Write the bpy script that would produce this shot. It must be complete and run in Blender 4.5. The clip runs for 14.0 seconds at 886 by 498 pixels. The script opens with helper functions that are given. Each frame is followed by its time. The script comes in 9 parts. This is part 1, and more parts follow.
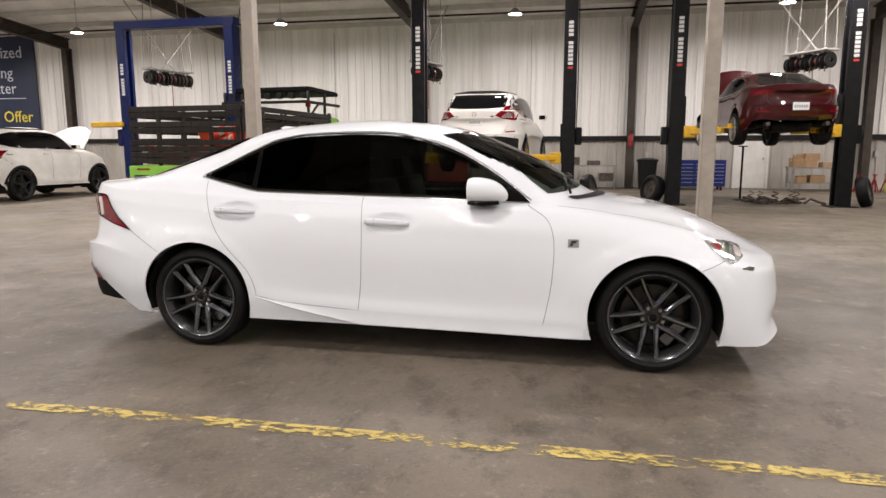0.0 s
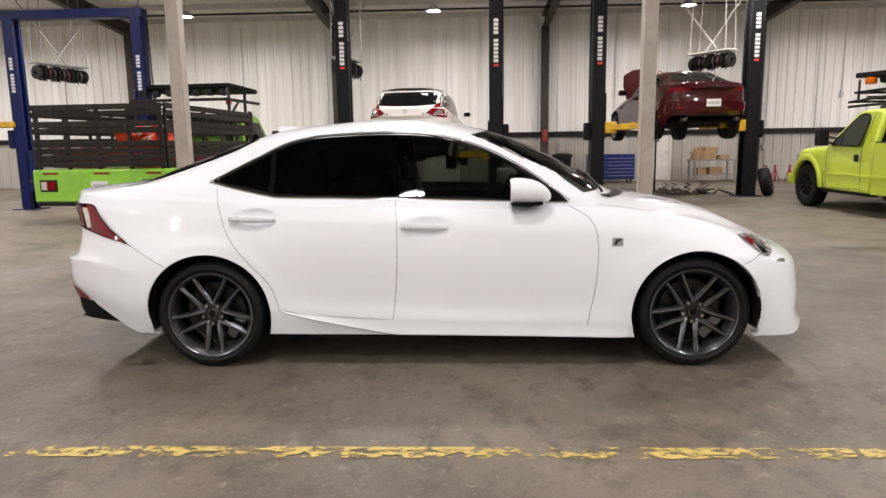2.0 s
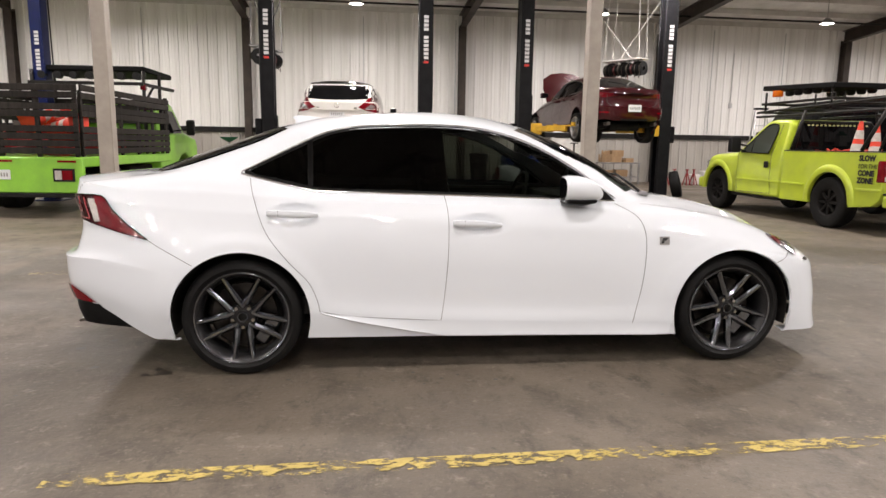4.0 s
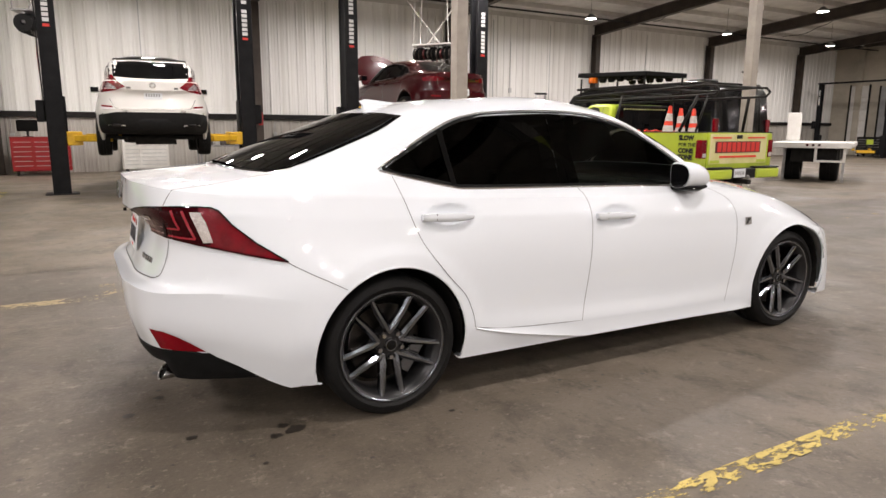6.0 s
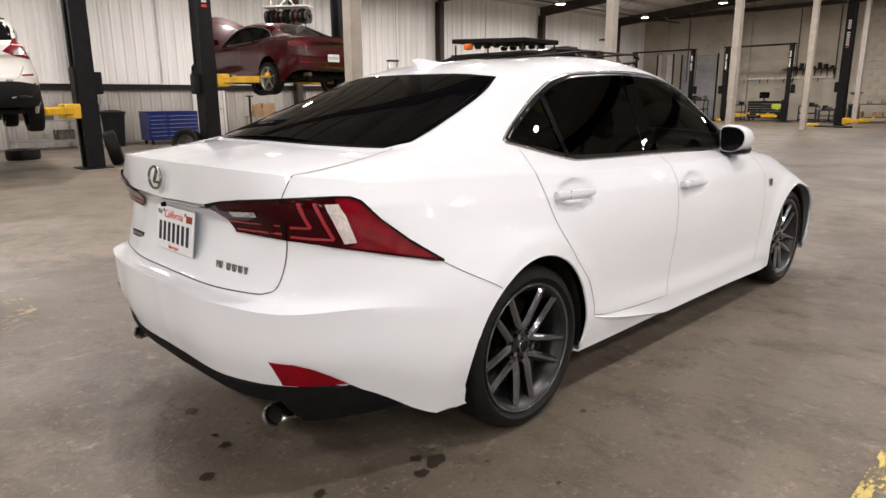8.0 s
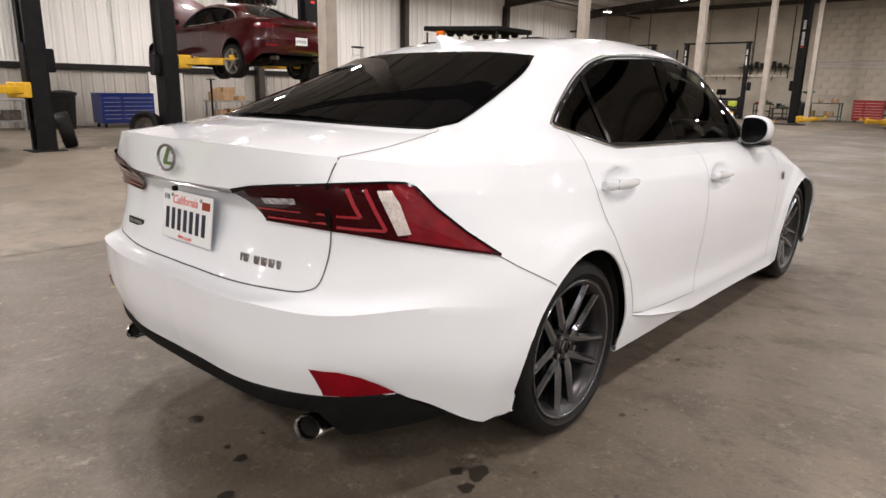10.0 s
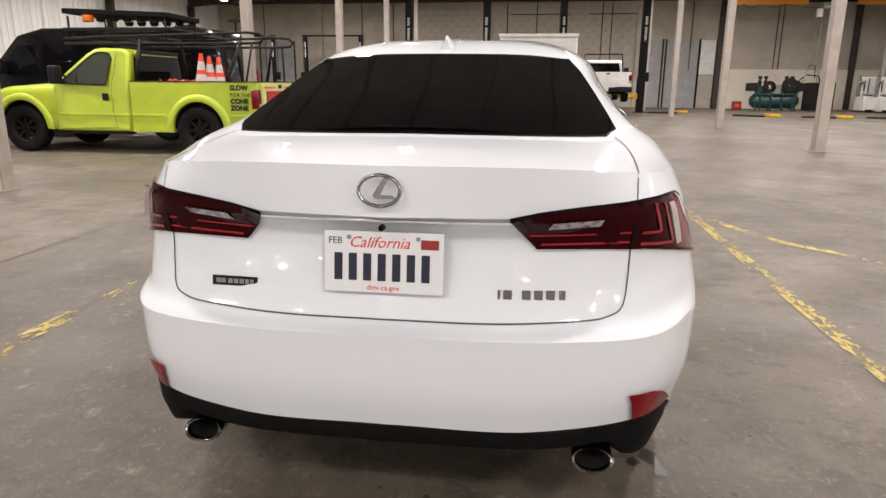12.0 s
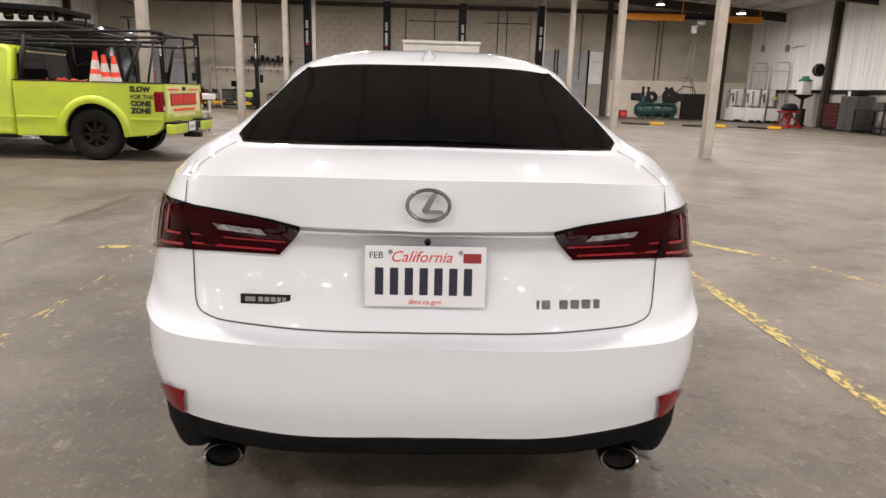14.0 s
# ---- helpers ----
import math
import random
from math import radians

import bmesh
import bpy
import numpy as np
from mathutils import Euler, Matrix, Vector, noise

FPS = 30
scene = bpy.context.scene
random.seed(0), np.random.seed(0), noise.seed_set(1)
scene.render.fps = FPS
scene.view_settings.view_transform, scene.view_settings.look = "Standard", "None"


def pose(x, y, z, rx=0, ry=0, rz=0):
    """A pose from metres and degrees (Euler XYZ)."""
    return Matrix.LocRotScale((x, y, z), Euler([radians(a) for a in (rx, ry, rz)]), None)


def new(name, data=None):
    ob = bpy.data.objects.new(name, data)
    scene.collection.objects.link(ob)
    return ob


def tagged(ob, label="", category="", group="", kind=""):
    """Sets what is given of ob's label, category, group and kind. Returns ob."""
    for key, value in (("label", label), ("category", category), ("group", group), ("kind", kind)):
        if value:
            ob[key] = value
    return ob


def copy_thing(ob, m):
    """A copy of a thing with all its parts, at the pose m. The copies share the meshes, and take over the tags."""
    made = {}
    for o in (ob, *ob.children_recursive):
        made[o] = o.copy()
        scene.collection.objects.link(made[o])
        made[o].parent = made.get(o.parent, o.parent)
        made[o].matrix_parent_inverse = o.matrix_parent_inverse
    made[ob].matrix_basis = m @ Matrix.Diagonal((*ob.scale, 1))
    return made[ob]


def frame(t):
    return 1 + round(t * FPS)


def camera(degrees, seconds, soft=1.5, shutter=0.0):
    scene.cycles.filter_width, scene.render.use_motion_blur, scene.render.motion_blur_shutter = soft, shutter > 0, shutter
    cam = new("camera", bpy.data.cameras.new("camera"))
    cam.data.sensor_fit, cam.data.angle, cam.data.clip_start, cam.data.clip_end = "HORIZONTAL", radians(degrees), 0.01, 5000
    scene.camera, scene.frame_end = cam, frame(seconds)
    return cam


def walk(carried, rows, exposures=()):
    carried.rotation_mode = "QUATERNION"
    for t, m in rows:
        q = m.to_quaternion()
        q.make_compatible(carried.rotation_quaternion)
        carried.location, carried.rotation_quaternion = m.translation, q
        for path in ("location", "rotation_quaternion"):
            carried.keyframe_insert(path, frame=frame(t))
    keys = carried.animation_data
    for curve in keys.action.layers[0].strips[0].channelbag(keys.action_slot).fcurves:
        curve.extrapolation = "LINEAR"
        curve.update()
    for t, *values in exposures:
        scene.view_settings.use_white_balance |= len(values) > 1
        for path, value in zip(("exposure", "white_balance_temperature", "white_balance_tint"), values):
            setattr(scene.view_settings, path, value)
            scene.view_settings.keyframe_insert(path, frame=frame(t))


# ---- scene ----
cam = camera(68.6, 14.0)
METRES, EYE, TILT, LEAN, TURN = 7.60, 1.239, 0.0, 0.0, 11.4
ROWS = [
    (0.0, 0.0, 0.0, 0.0, -0.02, -8.66, 0.11),
    (0.5, -0.0536, -0.0002, 0.0011, -4.94, -8.92, 0.72),
    (1.0, -0.0881, 0.0004, 0.0035, -8.23, -8.99, 1.28),
    (1.5, -0.0996, 0.0176, 0.0033, -9.43, -8.93, 1.26),
    (2.0, -0.1046, 0.0259, 0.0035, -9.23, -9.01, 0.85),
    (4.5, -0.2697, 0.0931, 0.0008, -23.93, -9.36, -0.95),
    (5.0, -0.3304, 0.1274, 0.0034, -29.88, -9.47, -0.72),
    (5.5, -0.3759, 0.181, 0.0033, -35.19, -9.9, -0.46),
    (6.0, -0.4179, 0.2411, 0.0023, -40.84, -10.46, -0.27),
    (6.5, -0.4437, 0.302, 0.0004, -46.92, -11.32, -0.24),
    (7.0, -0.4707, 0.3533, 0.0001, -52.37, -11.84, 0.15),
    (7.5, -0.4785, 0.3839, 0.0002, -55.17, -12.6, 0.36),
    (10.0, -0.4773, 0.4443, -0.006, -59.97, -13.87, -0.98),
    (10.5, -0.4991, 0.4962, -0.0021, -66.83, -13.59, -1.22),
    (11.0, -0.5056, 0.5578, -0.0028, -75.66, -13.74, -1.13),
    (11.5, -0.5183, 0.6168, -0.001, -85.4, -14.01, -0.86),
    (12.0, -0.5101, 0.6602, -0.0017, -93.73, -14.32, -0.39),
    (12.5, -0.5046, 0.6853, -0.0005, -98.83, -14.53, -0.86),
    (13.0, -0.5054, 0.7, 0.0008, -101.31, -14.27, -1.65),
    (13.5, -0.505, 0.7044, 0.0009, -102.51, -13.93, -1.85),
    (14.0, -0.5051, 0.7078, 0.0011, -102.86, -13.79, -1.5),
]
walk(cam, [(t, pose(0.91, -4.49, EYE, TILT, LEAN, TURN) @ pose(METRES * x, METRES * y, METRES * z, 90 + pitch, roll, yaw)) for t, x, y, z, yaw, pitch, roll in ROWS],
     exposures=[(0.0, 0.29), (4.5, 0.38), (7.0, 0.39), (10.5, 0.45), (12.0, 0.47), (14.0, 0.48)])

# ---- world and light ----
world = bpy.data.worlds.new("world")
scene.world = world
world.use_nodes = True
world.node_tree.nodes["Background"].inputs[0].default_value = (0.9, 0.93, 1.0, 1)
world.node_tree.nodes["Background"].inputs[1].default_value = 0.004
LAMP_POWER, LAMP_GLOW = 126.0, 40.0
LAMP_COLOR = (1.0, 0.916, 0.893)

# ---- materials ----


def mat(name, color, rough=0.5, metal=0.0, color2=None, scale=4.0, bump=0.0, bump_scale=40.0, coat=0.0, spec=0.5, vary=0.0, stretch=(1, 1, 1), detail=6.0, rough2=None, low=0.35, high=0.65):
    m = bpy.data.materials.new(name)
    m.use_nodes = True
    n, l = m.node_tree.nodes, m.node_tree.links
    b = n["Principled BSDF"]
    b.inputs["Base Color"].default_value = (*color, 1)
    b.inputs["Roughness"].default_value = rough
    b.inputs["Metallic"].default_value = metal
    b.inputs["Coat Weight"].default_value = coat
    b.inputs["Coat Roughness"].default_value = 0.03
    b.inputs["Specular IOR Level"].default_value = spec
    co = n.new("ShaderNodeTexCoord")
    mp = n.new("ShaderNodeMapping")
    mp.inputs["Scale"].default_value = stretch
    l.new(co.outputs["Object"], mp.inputs["Vector"])
    out = None
    if color2 is not None:
        t = n.new("ShaderNodeTexNoise")
        t.inputs["Scale"].default_value, t.inputs["Detail"].default_value, t.inputs["Roughness"].default_value = scale, detail, 0.62
        l.new(mp.outputs[0], t.inputs["Vector"])
        r = n.new("ShaderNodeMapRange")
        r.inputs["From Min"].default_value, r.inputs["From Max"].default_value = low, high
        l.new(t.outputs["Fac"], r.inputs["Value"])
        x = n.new("ShaderNodeMix")
        x.data_type = "RGBA"
        x.inputs["A"].default_value, x.inputs["B"].default_value = (*color, 1), (*color2, 1)
        l.new(r.outputs[0], x.inputs["Factor"])
        out = x.outputs["Result"]
        if rough2 is not None:
            q = n.new("ShaderNodeMapRange")
            q.inputs["To Min"].default_value, q.inputs["To Max"].default_value = rough, rough2
            l.new(r.outputs[0], q.inputs["Value"])
            l.new(q.outputs[0], b.inputs["Roughness"])
    if vary:
        oi = n.new("ShaderNodeObjectInfo")
        r = n.new("ShaderNodeMapRange")
        r.inputs["To Min"].default_value, r.inputs["To Max"].default_value = 1 - vary, 1 + vary
        l.new(oi.outputs["Random"], r.inputs["Value"])
        h = n.new("ShaderNodeHueSaturation")
        l.new(r.outputs[0], h.inputs["Value"])
        if out is None:
            h.inputs["Color"].default_value = (*color, 1)
        else:
            l.new(out, h.inputs["Color"])
        out = h.outputs[0]
    if out is not None:
        l.new(out, b.inputs["Base Color"])
    if bump:
        t = n.new("ShaderNodeTexNoise")
        t.inputs["Scale"].default_value, t.inputs["Detail"].default_value = bump_scale, 5
        l.new(mp.outputs[0], t.inputs["Vector"])
        bp = n.new("ShaderNodeBump")
        bp.inputs["Strength"].default_value, bp.inputs["Distance"].default_value = bump, 0.01
        l.new(t.outputs["Fac"], bp.inputs["Height"])
        l.new(bp.outputs[0], b.inputs["Normal"])
    return m


def glow(name, color, strength):
    m = bpy.data.materials.new(name)
    m.use_nodes = True
    b = m.node_tree.nodes["Principled BSDF"]
    b.inputs["Base Color"].default_value = (*color, 1)
    b.inputs["Emission Color"].default_value = (*color, 1)
    b.inputs["Emission Strength"].default_value = strength
    return m


def tinted(name, tint, rough=0.0):
    """Thin tinted pane: a see-through sheet with a mirror gloss on it."""
    m = bpy.data.materials.new(name)
    m.use_nodes = True
    n, l = m.node_tree.nodes, m.node_tree.links
    n.remove(n["Principled BSDF"])
    tr, gl, mx, fr = n.new("ShaderNodeBsdfTransparent"), n.new("ShaderNodeBsdfGlossy"), n.new("ShaderNodeMixShader"), n.new("ShaderNodeFresnel")
    tr.inputs[0].default_value = (*tint, 1)
    gl.inputs["Roughness"].default_value = rough
    gl.inputs["Color"].default_value = (0.55, 0.56, 0.57, 1)
    fr.inputs[0].default_value = 1.33
    l.new(fr.outputs[0], mx.inputs[0])
    l.new(tr.outputs[0], mx.inputs[1])
    l.new(gl.outputs[0], mx.inputs[2])
    l.new(mx.outputs[0], n["Material Output"].inputs[0])
    return m


def concrete(name):
    """Worn workshop slab: warm grey, large damp and tyre stains, fine pitting, polished in patches."""
    m = bpy.data.materials.new(name)
    m.use_nodes = True
    n, l = m.node_tree.nodes, m.node_tree.links
    b = n["Principled BSDF"]
    co = n.new("ShaderNodeTexCoord")

    def tex(scale, detail, lo, hi, rough=0.6, stretch=(1, 1, 1), distort=0.0):
        mp = n.new("ShaderNodeMapping")
        mp.inputs["Scale"].default_value = stretch
        l.new(co.outputs["Object"], mp.inputs["Vector"])
        t = n.new("ShaderNodeTexNoise")
        t.inputs["Scale"].default_value, t.inputs["Detail"].default_value, t.inputs["Roughness"].default_value = scale, detail, rough
        t.inputs["Distortion"].default_value = distort
        l.new(mp.outputs[0], t.inputs["Vector"])
        r = n.new("ShaderNodeMapRange")
        r.inputs["From Min"].default_value, r.inputs["From Max"].default_value = lo, hi
        l.new(t.outputs["Fac"], r.inputs["Value"])
        return r.outputs[0]

    def blend(fac, a, c2):
        x = n.new("ShaderNodeMix")
        x.data_type = "RGBA"
        l.new(fac, x.inputs["Factor"])
        for key, v in (("A", a), ("B", c2)):
            if isinstance(v, tuple):
                x.inputs[key].default_value = (*v, 1)
            else:
                l.new(v, x.inputs[key])
        return x.outputs["Result"]

    c = blend(tex(0.30, 6, 0.38, 0.62), (0.088, 0.072, 0.054), (0.150, 0.125, 0.095))
    # the outer slabs are cleaner and paler than the bay between them; west of x -4 it pales too
    sep = n.new("ShaderNodeSeparateXYZ")
    l.new(co.outputs["Object"], sep.inputs[0])
    # the tone past y -0.4 holds dirt and some of the sedan's shadow
    PALE, SHADED_GRIME = (0.215, 0.177, 0.131), (0.058, 0.048, 0.037)
    for axis, lo, hi, amount, tone in (("Y", -0.4, 1.2, 0.6, SHADED_GRIME), ("Y", 3.10, 3.42, 0.7, PALE), ("Y", -1.9, -5.0, 0.15, PALE), ("X", -4.0, -4.1, 0.6, PALE)):
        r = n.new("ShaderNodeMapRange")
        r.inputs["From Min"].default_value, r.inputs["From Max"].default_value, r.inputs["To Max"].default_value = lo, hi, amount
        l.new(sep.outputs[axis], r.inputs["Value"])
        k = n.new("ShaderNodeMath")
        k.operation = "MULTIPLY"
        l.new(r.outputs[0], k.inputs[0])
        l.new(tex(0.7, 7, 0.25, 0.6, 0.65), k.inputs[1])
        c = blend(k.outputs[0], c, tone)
    c = blend(tex(1.5, 9, 0.49, 0.66, 0.74, distort=0.2), c, (0.076, 0.063, 0.048))
    c = blend(tex(1.1, 9, 0.53, 0.70, 0.75, (0.7, 1, 1), 0.2), c, (0.178, 0.151, 0.117))
    c = blend(tex(5.5, 8, 0.51, 0.66, 0.78, (1, 0.6, 1), 0.2), c, (0.066, 0.054, 0.040))
    c = blend(tex(8, 9, 0.56, 0.70, 0.8), c, (0.270, 0.234, 0.189))
    c = blend(tex(14, 5, 0.64, 0.74, 0.6), c, (0.055, 0.046, 0.037))
    c = blend(tex(42, 4, 0.58, 0.76, 0.6), c, (0.205, 0.180, 0.147))
    c = blend(tex(70, 3, 0.60, 0.74, 0.6), c, (0.058, 0.049, 0.039))
    l.new(c, b.inputs["Base Color"])
    r = n.new("ShaderNodeMapRange")
    r.inputs["To Min"].default_value, r.inputs["To Max"].default_value = 0.42, 0.68
    l.new(tex(0.8, 7, 0.35, 0.65), r.inputs["Value"])
    l.new(r.outputs[0], b.inputs["Roughness"])
    bp = n.new("ShaderNodeBump")
    bp.inputs["Strength"].default_value, bp.inputs["Distance"].default_value = 0.22, 0.012
    l.new(tex(30, 8, 0.2, 0.8), bp.inputs["Height"])
    l.new(bp.outputs[0], b.inputs["Normal"])
    return m


def worn_paint(name, color, keep=0.5, scale=2.2, stretch=(1, 1, 1)):
    """Floor paint scuffed away in patches down to the slab."""
    m = mat(name, color, 0.6, color2=tuple(v * 0.7 for v in color), scale=12)
    n, l = m.node_tree.nodes, m.node_tree.links
    co, mp, t, t2, r, tr, mx, ad = (n.new("ShaderNode" + k) for k in ("TexCoord", "Mapping", "TexNoise", "TexNoise", "MapRange", "BsdfTransparent", "MixShader", "Math"))
    mp.inputs["Scale"].default_value = stretch
    l.new(co.outputs["Object"], mp.inputs["Vector"])
    for k, sc in ((t, scale), (t2, scale * 9)):
        k.inputs["Scale"].default_value, k.inputs["Detail"].default_value, k.inputs["Roughness"].default_value = sc, 8, 0.7
        l.new(mp.outputs[0], k.inputs["Vector"])
    ad.operation = "ADD"
    l.new(t.outputs["Fac"], ad.inputs[0])
    l.new(t2.outputs["Fac"], ad.inputs[1])
    r.inputs["From Min"].default_value, r.inputs["From Max"].default_value = 2 * keep - 0.03, 2 * keep + 0.03
    l.new(ad.outputs[0], r.inputs["Value"])
    l.new(r.outputs[0], mx.inputs[0])
    l.new(tr.outputs[0], mx.inputs[1])
    l.new(n["Principled BSDF"].outputs[0], mx.inputs[2])
    l.new(mx.outputs[0], n["Material Output"].inputs[0])
    return m


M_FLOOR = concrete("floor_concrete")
M_YELLOW = worn_paint("yellow_floor_paint", (0.58, 0.45, 0.13), 0.507, 1.9, (0.9, 1.9, 1))
M_YELLOW_FADED = worn_paint("faded_yellow_floor_paint", (0.60, 0.45, 0.14), 0.57, 2.2, (0.6, 2.0, 1))
M_YELLOW_SLANT = worn_paint("slant_yellow_floor_paint", (0.62, 0.47, 0.13), 0.50, 2.6)
M_YELLOW_WIDE = worn_paint("wide_yellow_floor_paint", (0.40, 0.32, 0.17), 0.52, 3.0)
# darker upright streaks in the colour stand in for reflections of the ribs
M_PANEL = mat("white_metal_panel", (0.84, 0.83, 0.805), 0.36, color2=(0.62, 0.605, 0.57), scale=2.6, stretch=(1.6, 1.6, 0.05), detail=5.0, low=0.42, high=0.78, bump=0.06, bump_scale=3)
M_PANEL_LOW = mat("beige_lower_panel", (0.46, 0.435, 0.395), 0.5, color2=(0.33, 0.305, 0.27), scale=1.3, stretch=(1, 1, 0.3))
M_BLOCK = mat("concrete_block", (0.50, 0.455, 0.375), 0.85, color2=(0.36, 0.325, 0.265), scale=0.6, stretch=(1, 1, 1.6), bump=0.2, bump_scale=60, vary=0.025)
M_MORTAR = mat("mortar", (0.48, 0.437, 0.36), 0.9, color2=(0.40, 0.362, 0.30), scale=5)
M_BROWN = mat("brown_steel_paint", (0.036, 0.028, 0.023), 0.55, spec=0.3, color2=(0.06, 0.047, 0.038), scale=3)
M_COLUMN = mat("beige_column_paint", (0.40, 0.36, 0.31), 0.5, color2=(0.32, 0.285, 0.245), scale=4)
M_INSUL = mat("ceiling_insulation", (0.84, 0.83, 0.80), 0.6, color2=(0.66, 0.65, 0.62), scale=1.6, bump=0.6, bump_scale=2.5)
M_PURLIN = mat("white_purlin_paint", (0.62, 0.61, 0.58), 0.5, color2=(0.5, 0.49, 0.46), scale=2)
M_RAIL = mat("black_steel", (0.008, 0.0072, 0.007), 0.55, spec=0.18, color2=(0.02, 0.018, 0.016), scale=6)
M_LIFT = mat("black_lift_paint", (0.005, 0.005, 0.006), 0.5, spec=0.15, color2=(0.010, 0.010, 0.011), scale=5)
M_LIFT_BLUE = mat("blue_lift_paint", (0.005, 0.012, 0.085), 0.35, spec=0.2, color2=(0.006, 0.012, 0.06), scale=5)
M_ARM = mat("yellow_arm_paint", (0.72, 0.43, 0.015), 0.42, color2=(0.5, 0.29, 0.02), scale=5)
M_WHITE_INK = mat("white_lettering", (0.62, 0.62, 0.62), 0.5)
M_RED_INK = mat("red_lettering", (0.6, 0.03, 0.02), 0.5)
M_BLACK_INK = mat("black_lettering", (0.012, 0.012, 0.012), 0.5)
M_PAINT = mat("white_car_paint", (0.735, 0.772, 0.815), 0.5, coat=1.0, spec=0.2, color2=(0.72, 0.757, 0.80), scale=0.7)
M_PAINT2 = mat("ivory_car_paint", (0.75, 0.735, 0.70), 0.3, coat=0.8)
M_MAROON = mat("maroon_car_paint", (0.042, 0.0022, 0.0045), 0.4, spec=0.05, coat=1.0)
M_LIME = mat("lime_truck_paint", (0.50, 0.62, 0.035), 0.32, coat=0.6, color2=(0.42, 0.52, 0.05), scale=2.5)
M_GREEN = mat("green_truck_paint", (0.28, 0.62, 0.05), 0.35, coat=0.5, color2=(0.22, 0.5, 0.05), scale=3)
M_BLACKPAINT = mat("black_van_paint", (0.005, 0.005, 0.0055), 0.15, spec=0.35)
M_GLASS = mat("dark_glass", (0.004, 0.004, 0.0045), 0.015, spec=0.15)
M_TINT = tinted("tinted_glass", (0.27, 0.295, 0.265))
M_REAR_GLASS = mat("rear_screen_glass", (0.0025, 0.0025, 0.0028), 0.012, spec=0.03)
M_TRUCK_GLASS = mat("grey_truck_glass", (0.045, 0.052, 0.042), 0.03, spec=0.4)
M_TINT_DARK = tinted("privacy_glass", (0.012, 0.012, 0.0125))
M_BLACKGLOSS = mat("gloss_black_trim", (0.005, 0.005, 0.005), 0.08, spec=0.12)
M_PLASTIC = mat("black_plastic", (0.007, 0.007, 0.0072), 0.5, spec=0.2, color2=(0.011, 0.011, 0.011), scale=20)
M_DIFFUSER = mat("matt_black_plastic", (0.005, 0.005, 0.005), 0.7, spec=0.1, color2=(0.008, 0.008, 0.008), scale=25)
M_SEAM = mat("panel_gap", (0.07, 0.07, 0.07), 0.8)
M_CHROME = mat("chrome", (0.75, 0.75, 0.76), 0.08, metal=1.0)
M_EXHAUST = mat("sooty_exhaust_steel", (0.42, 0.41, 0.40), 0.22, metal=1.0, color2=(0.16, 0.15, 0.14), scale=30)
M_RIM = mat("gunmetal_rim", (0.155, 0.167, 0.19), 0.16, metal=1.0, coat=1.0)
M_RIM_BARREL = mat("dark_rim_barrel", (0.02, 0.02, 0.021), 0.3, metal=0.4)
M_RIM_FACE = mat("rim_highlight", (0.33, 0.33, 0.34), 0.16, metal=1.0)
M_ALLOY = mat("silver_alloy", (0.55, 0.55, 0.56), 0.25, metal=1.0)
M_RUBBER = mat("tyre_rubber", (0.007, 0.007, 0.007), 0.55, spec=0.15, color2=(0.010, 0.0098, 0.0095), scale=14, bump=0.2, bump_scale=80)
M_DISC = mat("brake_disc", (0.055, 0.052, 0.05), 0.35, metal=1.0, color2=(0.03, 0.027, 0.025), scale=10)
M_RED_LENS = mat("red_lens", (0.20, 0.0010, 0.008), 0.12, spec=0.2, coat=0.5, color2=(0.11, 0.0006, 0.005), scale=9, bump=0.35, bump_scale=26)
M_DARK_LENS = mat("smoked_red_lens", (0.026, 0.0006, 0.002), 0.05, spec=0.14)
M_RED_BAR = mat("red_light_bar", (0.27, 0.003, 0.014), 0.15, coat=1.0)
M_CLEAR_LENS = mat("clear_lens", (0.66, 0.60, 0.58), 0.12, coat=1.0, metal=0.2, color2=(0.56, 0.50, 0.48), scale=60, detail=2, bump=0.6, bump_scale=70)
M_REVERSE = mat("reverse_lens", (0.30, 0.27, 0.27), 0.15, coat=1.0, color2=(0.09, 0.06, 0.06), scale=45, detail=2)
M_REFLECTOR = mat("red_reflector", (0.22, 0.002, 0.008), 0.15, spec=0.2, color2=(0.16, 0.0015, 0.006), scale=9)
M_AMBER = mat("amber_lens", (0.65, 0.14, 0.01), 0.15, coat=1.0)
M_HEAD = mat("headlamp_lens", (0.62, 0.62, 0.63), 0.10, metal=0.4, coat=1.0, color2=(0.20, 0.20, 0.21), scale=26, detail=2)
M_INTERIOR = mat("dark_interior", (0.02, 0.019, 0.018), 0.75)
M_UNDER = mat("underbody", (0.006, 0.0055, 0.005), 0.8, spec=0.2, color2=(0.015, 0.0135, 0.012), scale=8)
M_PLATE = mat("white_plate", (0.72, 0.74, 0.76), 0.35)
M_PLATE_INK = mat("navy_ink", (0.010, 0.013, 0.035), 0.4)
M_WOOD_BLACK = mat("black_stained_boards", (0.012, 0.0105, 0.009), 0.7, spec=0.25, color2=(0.03, 0.025, 0.021), scale=5, stretch=(4, 4, 0.6), vary=0.25)
M_ORANGE = mat("orange_plastic", (0.82, 0.065, 0.025), 0.5, color2=(0.68, 0.045, 0.02), scale=5)
M_CONE_BAND = mat("reflective_band", (0.62, 0.60, 0.57), 0.4, color2=(0.45, 0.4, 0.37), scale=12)
M_RED = mat("red_enamel", (0.25, 0.007, 0.010), 0.35, coat=0.4)
M_BLUE = mat("blue_enamel", (0.006, 0.02, 0.16), 0.32, coat=0.3, color2=(0.006, 0.018, 0.12), scale=4)
